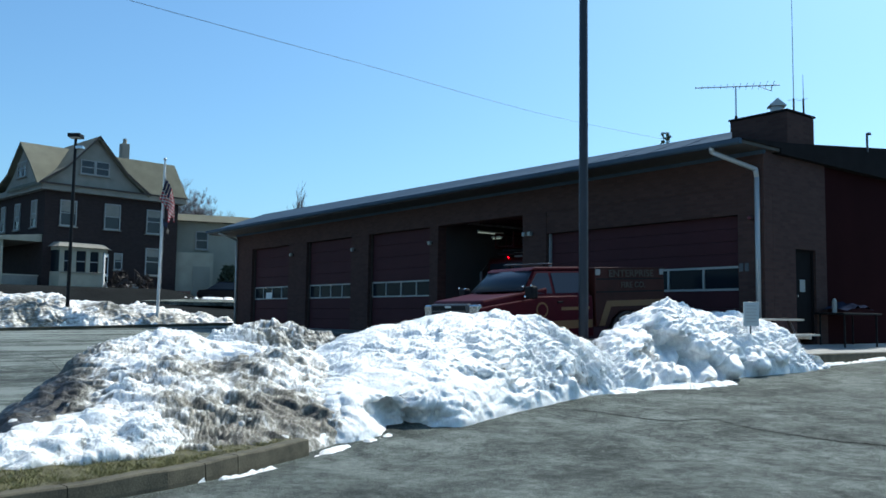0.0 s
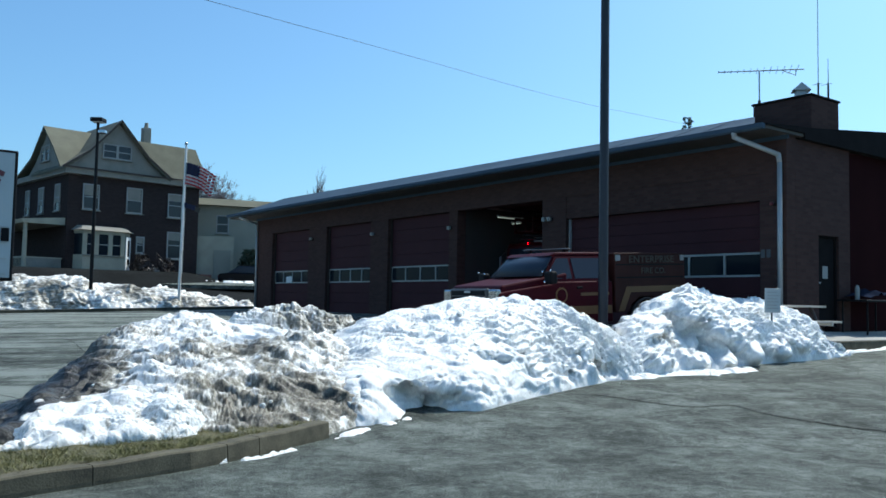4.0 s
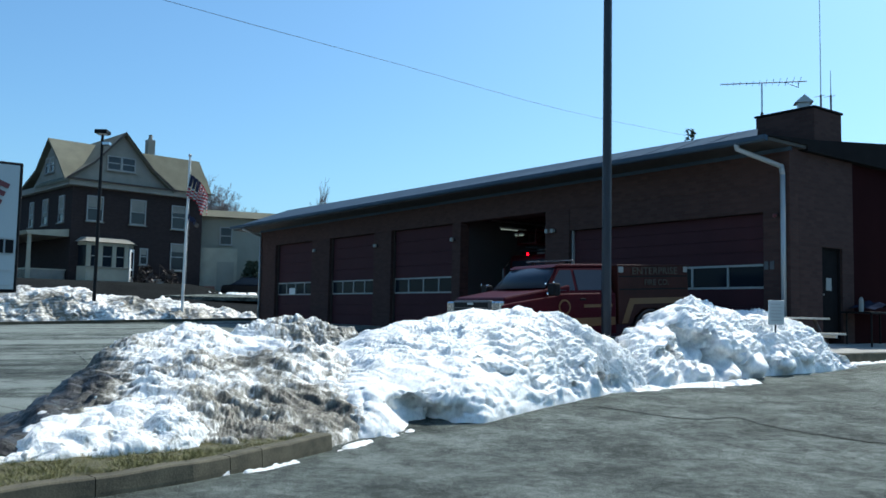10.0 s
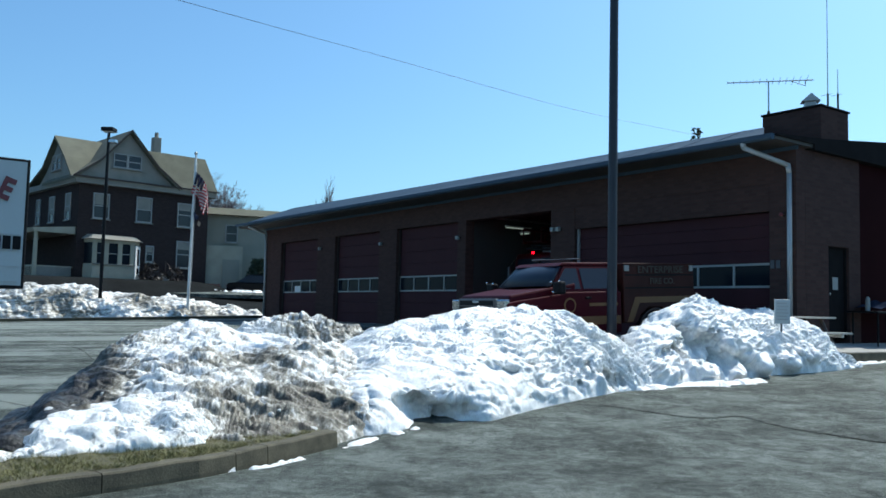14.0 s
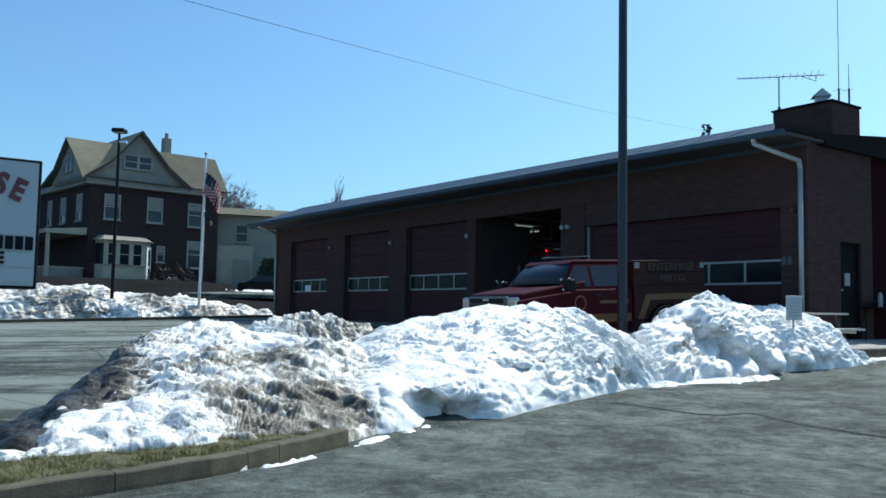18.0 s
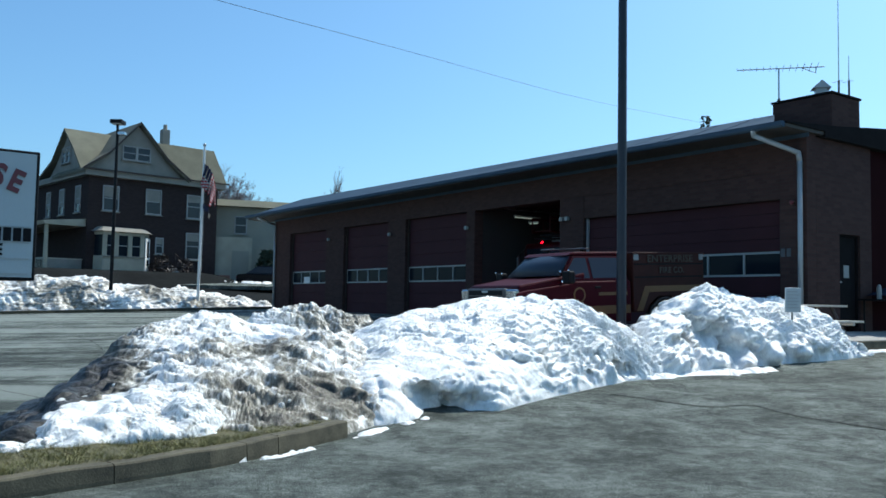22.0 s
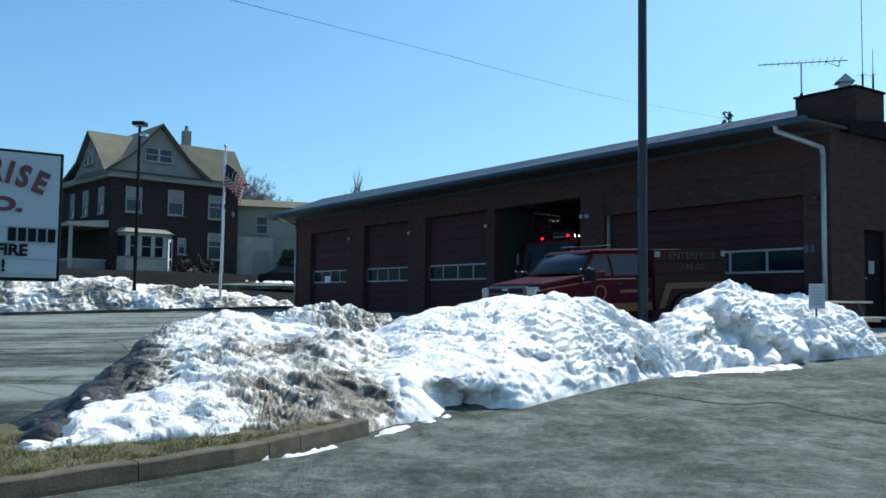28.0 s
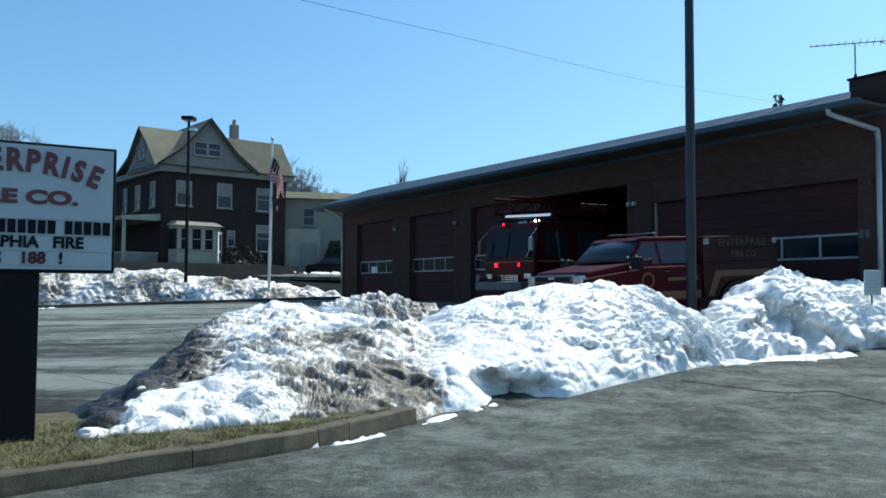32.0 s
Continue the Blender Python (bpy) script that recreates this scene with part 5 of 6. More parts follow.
part("bay_sill", box(B(), 0.68, -0.84, 1.25, 3.28, -0.76, 1.31, 0.01), M_SHINGLE, bayw)
dm = pose(3.27, -0.75, 0, 0, 0, math.degrees(math.atan2(0.75, 0.6)))
bd = part("bay_door", box(B(), -0.02, -0.05, 0.35, 0.96, 0.0, 2.5, 0.01), M_WHITE, house, "white side door of the bay", m=dm)
part("pane", box(B(), 0.28, -0.06, 1.3, 0.7, -0.052, 2.3), M_GLASS, bd)
part("pane", box(B(), 0.28, -0.06, 0.8, 0.7, -0.052, 1.15), M_GLASS, bd)
# side porch
part("porch_roof", prism(B(), [(-2.3, 3.0), (0.0, 3.0), (0.0, 3.45), (-2.4, 3.22)], "y", 0.2, 9.0), M_CREAM, house, "cream porch roof edge")
for y in (0.5, 3.3, 6.1, 8.7):
    part("porch_column", rod(B(), (-2.1, y, 0.2), (-2.1, y, 3.0), 0.14, 0.11), M_CREAM, house)
part("porch_rail", box(B(), -2.16, 0.5, 1.0, -2.06, 8.7, 1.1), M_CREAM, house)
for i in range(34):
    part("baluster", box(B(), -2.13, 0.6 + i * 0.24, 0.3, -2.09, 0.64 + i * 0.24, 1.0), M_CREAM, house)
part("porch_parapet", box(B(), -2.16, 0.42, 0.3, -0.05, 0.52, 1.0, 0.01), M_SHINGLE, house, "pale low porch wall")
part("porch_rail", box(B(), -2.2, 0.4, 1.0, 0.0, 0.54, 1.08, 0.01), M_CREAM, house)
part("porch_floor", box(B(), -2.3, 0.2, -1.2, 0, 9.0, 0.25), M_SHINGLE, house)
# shrubs before the house
def shrub(name, m, r, h, matl, label, n=260, seed=1):
    rg = np.random.default_rng(seed)
    verts, faces = [], []
    for _ in range(n):
        a, rr, z = rg.uniform(0, 6.283), r * math.sqrt(rg.random()), rg.random()
        rr *= (1 - 0.6 * z * z)
        c = Vector((rr * math.cos(a), rr * math.sin(a), z * h))
        d = Vector(rg.normal(0, 1, 3)).normalized() * r * 0.22
        e2 = d.cross(Vector(rg.normal(0, 1, 3))).normalized() * r * 0.08
        k = len(verts)
        verts += [c - d, c + e2, c + d, c - e2]
        faces.append((k, k + 1, k + 2, k + 3))
    t = thing(name, m, label, "shrub")
    for nm in ("foliage",):
        me = bpy.data.meshes.new(nm)
        me.from_pydata([tuple(q) for q in verts], [], faces)
        me.materials.append(matl)
        o = new(nm, me)
        o.parent = t
    part("stem", rod(B(), (0, 0, -0.2), (0, 0, h * 0.7), 0.05, 0.02, 6), M_BARK, t)
    return t


shrub("shrub", HOUSE @ pose(4.3, -0.9, 0.3), 0.8, 1.1, M_TRIM_DARK, "bare brown shrub by the bay door", seed=2)
shrub("shrub", HOUSE @ pose(5.9, -0.8, 0.3), 0.7, 1.0, M_TRIM_DARK, "bare brown shrub under the window", seed=3)
shrub("evergreen_shrub", pose(-12.2, 55.5, 2.05), 1.0, 2.4, M_EVERGREEN, "tall dark evergreen beside the pale annex", 900, 4)

# pale annex house behind
AN = pose(-17.4, 56.5, 2.35, 0, 0, 20)
annex = thing("annex_house", AN, "beige sided two-storey house with a low roof", "house")
part("wall", box(B(), 0, 0, -0.9, 7.5, 7, 5.2), M_BEIGE, annex)
part("roof", prism(B(), [(-0.4, -0.5), (7.9, -0.5), (7.9, 7.4), (-0.4, 7.4)], "z", 5.2, 5.75, top=[(0.6, 0.5), (6.9, 0.5), (6.9, 6.4), (0.6, 6.4)]), M_ROOF, annex)
part("wing", box(B(), 0.2, -1.4, -0.9, 3.6, 0.0, 3.0), M_CREAM, annex, "cream ground-floor wing")
part("garage_door", box(B(), 2.3, -1.46, 0.0, 3.4, -1.4, 2.1), M_BEIGE, annex)
window(annex, "y", 2.6, 3.4, 0.7, 1.1, blind=0.0)


def car(name, m, paint, label):
    c = thing(name, m, label, "car")
    body = prism(B(), [(0, 0.35), (0.05, 0.62), (0.9, 0.8), (1.3, 0.9), (3.9, 0.95), (4.4, 0.9), (4.5, 0.45), (4.4, 0.28), (0.2, 0.25)], "y", -0.87, 0.87, 0.05)
    part("body", body, paint, c, smooth=False)
    part("cabin", prism(B(), [(1.15, 0.9), (1.85, 1.38), (3.1, 1.42), (3.95, 0.94)], "y", -0.75, 0.75, 0.06), M_CARGLASS, c)
    part("roof", prism(B(), [(1.8, 1.37), (1.95, 1.42), (3.05, 1.46), (3.25, 1.39)], "y", -0.72, 0.72, 0.015), paint, c)
    for x in (0.85, 3.6):
        for y in (-0.8, 0.8):
            w = part("wheel", rod(B(), (x, y - 0.1, 0.31), (x, y + 0.1, 0.31), 0.31, n=20), M_RUBBER, c)
            part("rim", rod(B(), (x, y - 0.11, 0.31), (x, y + 0.11, 0.31), 0.19, n=16), M_STEEL, w)
    for y in (-0.6, 0.6):
        part("headlight", box(B(), -0.01, y - 0.18, 0.55, 0.08, y + 0.18, 0.68, 0.02), M_CHROME, c)
        part("tail_light", box(B(), 4.42, y - 0.16, 0.65, 4.52, y + 0.16, 0.8, 0.02), M_SIGNRED, c)
    part("bumper", box(B(), -0.06, -0.85, 0.3, 0.1, 0.85, 0.48, 0.04), paint, c)
    return c


car("parked_car", pose(-9.3, 53.9, land1(-9.3, 53.9) + 0.1, 0, 0, 172), M_BLACKCAR, "dark parked sedan before the pale annex")
# raised road strip behind the bank
solo("side_road", box(B(), -3, -1.3, -0.1, 40, 1.6, 0.11), M_ASPHALT, "worn strip of side road", "road", "structure", pose(-15.5, 49.6, 2.02, 0, 0, 14) @ pose(0, 0, 0, 5, 0, 0))

RIM = pose(-15.5, 49.6, 0, 0, 0, 14)
snow_strip([(RIM @ Vector((x, 1.25 + 0.12 * math.sin(x * 1.3), 0)))[:2] for x in range(-2, 16, 2)], 0.3, "thin rim of old snow along the side road", 2.2, 0.12)
snow_strip([sp(27.0, p)[:2] for p in (12.5, 13.2, 14.0, 14.8, 15.6)], 0.11, "thin line of packed snow beside the far kerb")

# small things at the foot of the house front
solo("brick_planter", box(B(), 8.5, -0.4, -0.3, 9.3, 0.2, 0.42, 0.02), mat("salmon_brick", (0.28, 0.13, 0.09), 0.85, vary=0.25, scale=6, bump=0.3), "low salmon brick planter at the house corner", "planter", m=HOUSE)
steps = thing("entry_steps", HOUSE @ pose(4.55, -1.25, 0.4), "pale concrete entry steps with a thin handrail", "steps")
for k in range(3):
    part("step", box(B(), 0, 0.3 * k, -0.5, 0.9, 0.3 * k + 0.3, -0.02 + 0.17 * k, 0.01), M_CONCRETE, steps)
for x in (0.03, 0.87):
    part("handrail", tube(B(), [(x, 0.05, -0.1), (x, 0.05, 0.85), (x, 0.85, 1.25), (x, 0.85, 0.3)], 0.02), M_TRIM_DARK, steps)

# ---- red command vehicle on the apron ----
def wheel(parent, x, y, z, r, w, hub=M_STEEL):
    q = part("wheel", B(), M_RUBBER, parent)
    bm = B()
    rod(bm, (0, -w / 2, 0), (0, w / 2, 0), r, n=28)
    bmesh.ops.bevel(bm, geom=[e for e in bm.edges if e.is_boundary is False and e.calc_face_angle(0) > 1.0], offset=0.03, segments=2, affect='EDGES')
    bm.to_mesh(q.data)
    bm.free()
    q.data.materials.clear()
    q.data.materials.append(M_RUBBER)
    q.location = (x, y, z)
    part("rim", rod(B(), (0, -w / 2 - 0.008, 0), (0, w / 2 + 0.008, 0), r * 0.58, n=20), hub, q)
    part("hub", rod(B(), (0, -w / 2 - 0.03, 0), (0, w / 2 + 0.03, 0), r * 0.2, n=12), hub, q)
    return q


SUVPOSE = pose(0.567, 16.235, 0.425, 0, -2.6, 30) @ Matrix.Diagonal((0.96, 1, 1, 1))
suv = thing("rescue_truck", SUVPOSE, "red fire department pickup truck with a boxy gold-lettered rear body", "truck")
# x runs from the nose (0) to the tail (5.2); the driver's side is at negative y
bm = B()
prism(bm, [(0.02, 0.45), (0.0, 0.75), (0.06, 1.06), (0.35, 1.1), (1.45, 1.2), (1.6, 1.24), (3.06, 1.24), (3.06, 0.42), (1.52, 0.42), (1.45, 0.75), (1.22, 0.9), (0.8, 0.9), (0.58, 0.75), (0.5, 0.42)], "y", -0.98, 0.98, 0.03)
for v in bm.verts:                       # the nose falls a little
    v.co.z -= 0.01 * max(0.0, (1.5 - v.co.x) / 1.3) * (v.co.z > 1.0)
part("body", bm, M_SUVRED, suv, "glossy red cab bodywork")
bm = B()
prism(bm, [(0.08, -0.9), (1.9, -0.95), (1.9, 0.95), (0.08, 0.9)], "z", 1.06, 1.41, 0.04, top=[(0.2, -0.87), (1.9, -0.93), (1.9, 0.93), (0.2, 0.87)])
for v in bm.verts:
    v.co.z -= 0.22 * max(0.0, (1.5 - v.co.x) / 1.3) * (v.co.z > 1.2) + 0.1 * max(0.0, (1.5 - v.co.x) / 1.3) * (v.co.z <= 1.2)
part("hood", bm, M_SUVRED, suv, "", False)


def slab(bm, a, b, c, d, th):
    """A thin pane through four corners."""
    a, b, c, d = (Vector(p) for p in (a, b, c, d))
    n = (b - a).cross(d - a).normalized() * th
    va = [bm.verts.new(p) for p in (a, b, c, d)]
    vb = [bm.verts.new(p + n) for p in (a, b, c, d)]
    bm.faces.new(va[::-1])
    bm.faces.new(vb)
    for i in range(4):
        j = (i + 1) % 4
        bm.faces.new((va[i], va[j], vb[j], vb[i]))
    bmesh.ops.recalc_face_normals(bm, faces=bm.faces)
    return bm


def on_side(x, z, out=0.012, sgn=-1):
    f = (z - 1.22) / 0.54
    return (x, sgn * (0.95 - 0.18 * f + out), z)


# greenhouse: tapered cab
t = bmesh.new()
lo = [(1.22, -0.95, 1.22), (3.05, -0.95, 1.22), (3.05, 0.95, 1.22), (1.22, 0.95, 1.22)]
hi = [(1.7, -0.76, 1.76), (2.98, -0.78, 1.76), (2.98, 0.78, 1.76), (1.7, 0.76, 1.76)]
va, vb = [t.verts.new(p) for p in lo], [t.verts.new(p) for p in hi]
t.faces.new(va[::-1])
t.faces.new(vb)
for i in range(4):
    t.faces.new((va[i], va[(i + 1) % 4], vb[(i + 1) % 4], vb[i]))
bmesh.ops.recalc_face_normals(t, faces=t.faces)
bmesh.ops.bevel(t, geom=list(t.edges), offset=0.03, segments=2, affect='EDGES')
part("cabin", merge(B(), t), M_SUVRED, suv)
part("roof", prism(B(), [(1.6, -0.76), (3.0, -0.78), (3.0, 0.78), (1.6, 0.76)], "z", 1.745, 1.82, 0.03, top=[(1.74, -0.755), (2.97, -0.775), (2.97, 0.775), (1.74, 0.755)]), M_SUVRED, suv)
bm = B()
cols = []
for k in range(13):
    y = -0.88 + 1.76 * k / 12
    x0, x1 = 1.12 + 0.14 * (y / 0.88) ** 2, 1.62 + 0.05 * (y / 0.88) ** 2
    cols.append([bm.verts.new(p) for p in ((x0, y, 1.36), (x1, y * 0.82, 1.755), (x1 + 0.03, y * 0.82, 1.755), (x0 + 0.03, y, 1.35))])
for a, b in zip(cols[:-1], cols[1:]):
    for j in range(4):
        bm.faces.new((a[j], a[(j + 1) % 4], b[(j + 1) % 4], b[j]))
bm.faces.new(cols[0])
bm.faces.new(cols[-1][::-1])
bmesh.ops.recalc_face_normals(bm, faces=bm.faces)
part("windshield", bm, M_CARGLASS, suv, "bluish raked windshield", True)
# boxy rear body with its own lamps and gold bands
part("rear_body", prism(B(), [(3.12, 0.6), (3.12, 1.78), (5.16, 1.78), (5.18, 0.6), (4.5, 0.6), (4.42, 0.75), (4.2, 0.9), (3.8, 0.9), (3.58, 0.75), (3.5, 0.6)], "y", -0.98, 0.98, 0.02), M_BOXRED, suv, "dark red box body with lettered sides")
part("body_cap", box(B(), 3.1, -1.0, 1.755, 5.2, 1.0, 1.8, 0.015), M_BOXRED, suv)
for z in (1.3, 1.56):
    part("side_rail", box(B(), 3.16, -0.995, z - 0.012, 5.12, -0.978, z + 0.012), M_BLACK, suv)
for sg in (-1, 1):
    for x0, x1, x0t in ((1.32, 2.02, 1.74), (2.1, 2.85, 2.1)):
        part("side_window", slab(B(), on_side(x0, 1.3, 0.01, sg), on_side(x1, 1.3, 0.01, sg), on_side(x1, 1.7, 0.01, sg), on_side(x0t, 1.7, 0.01, sg), 0.008 * sg), M_CARGLASS, suv)
    part("mirror", box(B(), 1.2, sg * 1.02, 1.2, 1.38, sg * 1.26, 1.44, 0.04), M_BLACK, suv, "black door mirror")
    # bright chrome balls added at the mirrors to make sun glints
    part("glint_balls", ball(ball(ball(B(), (1.19, sg * 1.0, 1.43), 0.024), (1.19, sg * 1.06, 1.24), 0.028), (1.2, sg * 1.24, 1.45), 0.02), M_CHROMEBRIGHT, suv, "small chrome balls added for sun glints on the mirror", True)
    part("mirror_arm", rod(B(), (1.3, sg * 0.93, 1.26), (1.3, sg * 1.05, 1.28), 0.025), M_BLACK, suv)
    part("emblem", rod(B(), (1.7, sg * 0.979, 0.98), (1.7, sg * 0.986, 0.98), 0.15, n=24), M_GOLD, suv, "round gilt door emblem")
    part("emblem_field", rod(B(), (1.7, sg * 0.984, 0.98), (1.7, sg * 0.99, 0.98), 0.115, n=24), M_SUVRED, suv)
    part("gold_stripe", box(B(), 1.5, sg * 0.978, 0.6, 3.02, sg * 0.985, 0.76), M_GOLD, suv, "broad gold reflective stripe")
    part("gold_stripe", box(B(), 2.2, sg * 0.978, 0.96, 2.95, sg * 0.984, 1.02), M_GOLD, suv)
    bm = B()
    slab(bm, (3.2, sg * 0.985, 0.62), (3.36, sg * 0.985, 0.62), (3.62, sg * 0.985, 1.12), (3.44, sg * 0.985, 1.12), 0.004 * sg)
    part("gold_stripe", bm, M_GOLD, suv)
    part("gold_stripe", box(B(), 3.46, sg * 0.981, 1.0, 5.14, sg * 0.986, 1.12), M_GOLD, suv)
    part("corner_lamp", box(B(), 3.14, sg * 0.97, 1.64, 3.27, sg * 1.0, 1.76, 0.01), M_SASH, suv, "pale corner lamp of the box body")
    part("corner_lamp", box(B(), 5.02, sg * 0.97, 1.64, 5.13, sg * 1.0, 1.76, 0.01), M_SASH, suv)
    for x in (2.1, 2.8):
        part("door_handle", box(B(), x, sg * 0.97, 1.1, x + 0.14, sg * 1.0, 1.14, 0.01), M_BLACK, suv)
    part("headlight", box(B(), -0.005, sg * 0.66, 0.86, 0.14, sg * 0.95, 1.12, 0.03), M_CHROME, suv, "clear headlight")
    part("turn_light", box(B(), 0.15, sg * 0.95, 0.86, 0.4, sg * 0.99, 0.98, 0.02), M_FRAME, suv)
    part("tail_light", box(B(), 5.12, sg * 0.78, 0.95, 5.21, sg * 0.93, 1.2, 0.02), M_SIGNRED, suv)
    for x in (1.01, 4.0):
        bm = B()
        for k in range(14):
            a0, a1 = math.pi * k / 14, math.pi * (k + 1) / 14
            rod(bm, (x + 0.45 * math.cos(a0), sg * 0.985, 0.42 + 0.45 * math.sin(a0)), (x + 0.45 * math.cos(a1), sg * 0.985, 0.42 + 0.45 * math.sin(a1)), 0.025, n=6)
        part("arch_trim", bm, M_TRIM_DARK, suv)
        wheel(suv, x, sg * 0.84, 0.385, 0.385, 0.26)
grl = part("grille", box(B(), -0.03, -0.66, 0.76, 0.08, 0.66, 1.14, 0.03), M_WORNSTEEL, suv, "dull chrome framed grille")
part("grille_mesh", box(B(), -0.036, -0.6, 0.8, -0.028, 0.6, 1.1), M_BLACK, grl)
for z in (0.9, 1.0):
    part("grille_bar", box(B(), -0.045, -0.58, z - 0.01, -0.034, 0.58, z + 0.01), M_WORNSTEEL, grl)
part("badge", box(B(), -0.05, -0.1, 1.06, -0.03, 0.1, 1.1, 0.003), M_SIGNFACE, grl)
part("bumper", box(B(), -0.1, -0.98, 0.45, 0.12, 0.98, 0.68, 0.05), M_CHROME, suv, "chrome bumper")
bar = part("light_bar", box(B(), -0.1, -0.5, 1.885, 0.1, 0.5, 1.91, 0.01), M_WORNSTEEL, suv, "grey roof light bar", m=pose(2.15, 0, 0, 0, 0, 35))
for sg in (-1, 1):
    part("bar_lens", box(B(), -0.08, sg * 0.24, 1.89, 0.08, sg * 0.47, 1.918, 0.01), M_WORNSTEEL, bar)
    part("bar_foot", box(B(), -0.05, sg * 0.34, 1.82, 0.05, sg * 0.4, 1.89), M_BLACK, bar)
# lettering on the rear body
lettering("letter", "ENTERPRISE", 0.2, M_DULL, suv, pose(4.16, -1.0, 1.665, 90, 0, 0), bold=0.002, squeeze=1.25)
lettering("letter", "FIRE CO.", 0.17, M_DULL, suv, pose(4.2, -1.0, 1.43, 90, 0, 0), bold=0.002, squeeze=1.1)

# the short nose: draw the parts ahead of the windshield together
for o in suv.children_recursive:
    if o.location.length > 0.3:
        if o.location.x < 1.5:
            o.location.x = 1.5 - (1.5 - o.location.x) * 0.9
    elif o.parent == suv or o.parent.name.startswith("grille"):
        for v in o.data.vertices:
            if v.co.x < 1.5:
                v.co.x = 1.5 - (1.5 - v.co.x) * 0.9

# ---- ladder engine that rolls out of the open bay ----
# x runs back from the front of the cab, y to the engine's right as seen from ahead, z up from the floor
def engine_pose(front):
    """front: metres of the cab face from the station front, negative outside."""
    c = Vector((7.41, 18, 0)) + U * 9.4 + V * front
    zf = FLOOR - 0.05 * max(0.0, -front) * 0.5
    return pose(c.x, c.y, zf, 0, -0.6 * min(1.0, max(0.0, -front)), 36)


engine = thing("ladder_engine", engine_pose(1.32), "red ladder fire engine with flashing lamps leaving its bay", "fire engine")
cab = part("cab", prism(B(), [(0.0, 0.55), (-0.02, 1.45), (0.12, 2.35), (0.2, 2.45), (2.7, 2.45), (2.7, 0.55)], "y", -1.22, 1.22, 0.05), M_FIRERED, engine, "red flat-fronted crew cab")
part("windshield", slab(B(), (-0.045, -1.05, 1.5), (-0.045, -0.03, 1.5), (0.09, -0.03, 2.25), (0.09, -1.05, 2.25), -0.01), M_GLASS, cab)
part("windshield", slab(B(), (-0.045, 0.03, 1.5), (-0.045, 1.05, 1.5), (0.09, 1.05, 2.25), (0.09, 0.03, 2.25), -0.01), M_GLASS, cab)
for sg in (-1, 1):
    for x0, x1 in ((0.35, 1.15), (1.5, 2.4)):
        part("side_window", box(B(), x0, sg * 1.215, 1.5, x1, sg * 1.232, 2.2, 0.01), M_GLASS, cab)
    part("door_handle", box(B(), 1.1, sg * 1.22, 1.2, 1.25, sg * 1.25, 1.25), M_CHROME, cab)
    mm = part("mirror", box(B(), -0.28, sg * (1.3 if sg < 0 else 1.08), 1.62, -0.2, sg * (1.45 if sg < 0 else 1.17), 2.0, 0.03), M_FRAME if sg < 0 else M_WORNSTEEL, engine, "tall metal mirror")
    part("mirror_arm", tube(B(), [(0.1, sg * 1.2, 1.4), (-0.24, sg * 1.24 + 0.1, 1.45), (-0.24, sg * 1.24 - 0.1, 1.64)], 0.018), M_CHROME, engine)
    part("mirror_arm", tube(B(), [(0.15, sg * 1.2, 2.3), (-0.24, sg * 1.24 - 0.12, 1.99)], 0.014), M_CHROME, engine)
    part("headlight", box(B(), -0.05, sg * 0.78, 0.86, 0.02, sg * 1.1, 1.02, 0.02), M_CHROME, engine)
    part("grab_rail", rod(B(), (0.95, sg * 1.27, 0.8), (0.72, sg * 1.27, 2.2), 0.018), M_WORNSTEEL, engine)
part("grille", box(B(), -0.05, -0.5, 0.65, -0.01, 0.5, 0.98, 0.01), M_CHROME, cab)
for k in range(5):
    part("grille_bar", box(B(), -0.06, -0.47, 0.69 + k * 0.06, -0.045, 0.47, 0.715 + k * 0.06), M_BLACK, cab)
part("brow_stripe", box(B(), -0.035, -1.2, 1.33, -0.02, 1.2, 1.37), M_DULL, cab, "faded belt stripe")
part("bumper", prism(B(), [(-0.55, -0.9), (-0.4, -1.12), (0.0, -1.12), (0.0, 1.12), (-0.4, 1.12), (-0.55, 0.9)], "z", 0.54, 0.78, 0.03), M_WORNSTEEL, engine, "deep dull metal bumper")
part("bumper_post", rod(B(), (-0.45, -0.35, 0.76), (-0.45, -0.35, 0.98), 0.03), M_CHROME, engine)
part("siren", rod(B(), (-0.5, 0.86, 0.9), (-0.2, 0.86, 0.9), 0.11, 0.08, 16), M_WORNSTEEL, engine)
part("light_bar", box(B(), -0.1, -0.98, -0.15, 0.1, 0.98, -0.08, 0.03), M_DARK, engine, "dark roof light bar", m=pose(0.6, -0.15, 2.68, 0, 0, 30))
# glow strip added over the dark bar, standing in for its sunlit brightness
bar_glow = part("glow_tube", rod(B(), (0, -0.8, 0), (0, 0.8, 0), 0.06, n=16), M_DARK, engine, "turning tube with an added glow strip for the sunlit light bar")
bar_glow.matrix_basis = pose(0.6, -0.15, 2.68, 0, 0, 30)
part("glow_strip", box(B(), -0.075, -0.7, -0.035, -0.055, 0.7, 0.035, 0.005), M_BARGLOW, bar_glow)
part("body", box(B(), 2.75, -1.22, 0.6, 9.6, 1.22, 2.2, 0.03), M_FIRERED, engine, "red equipment body")
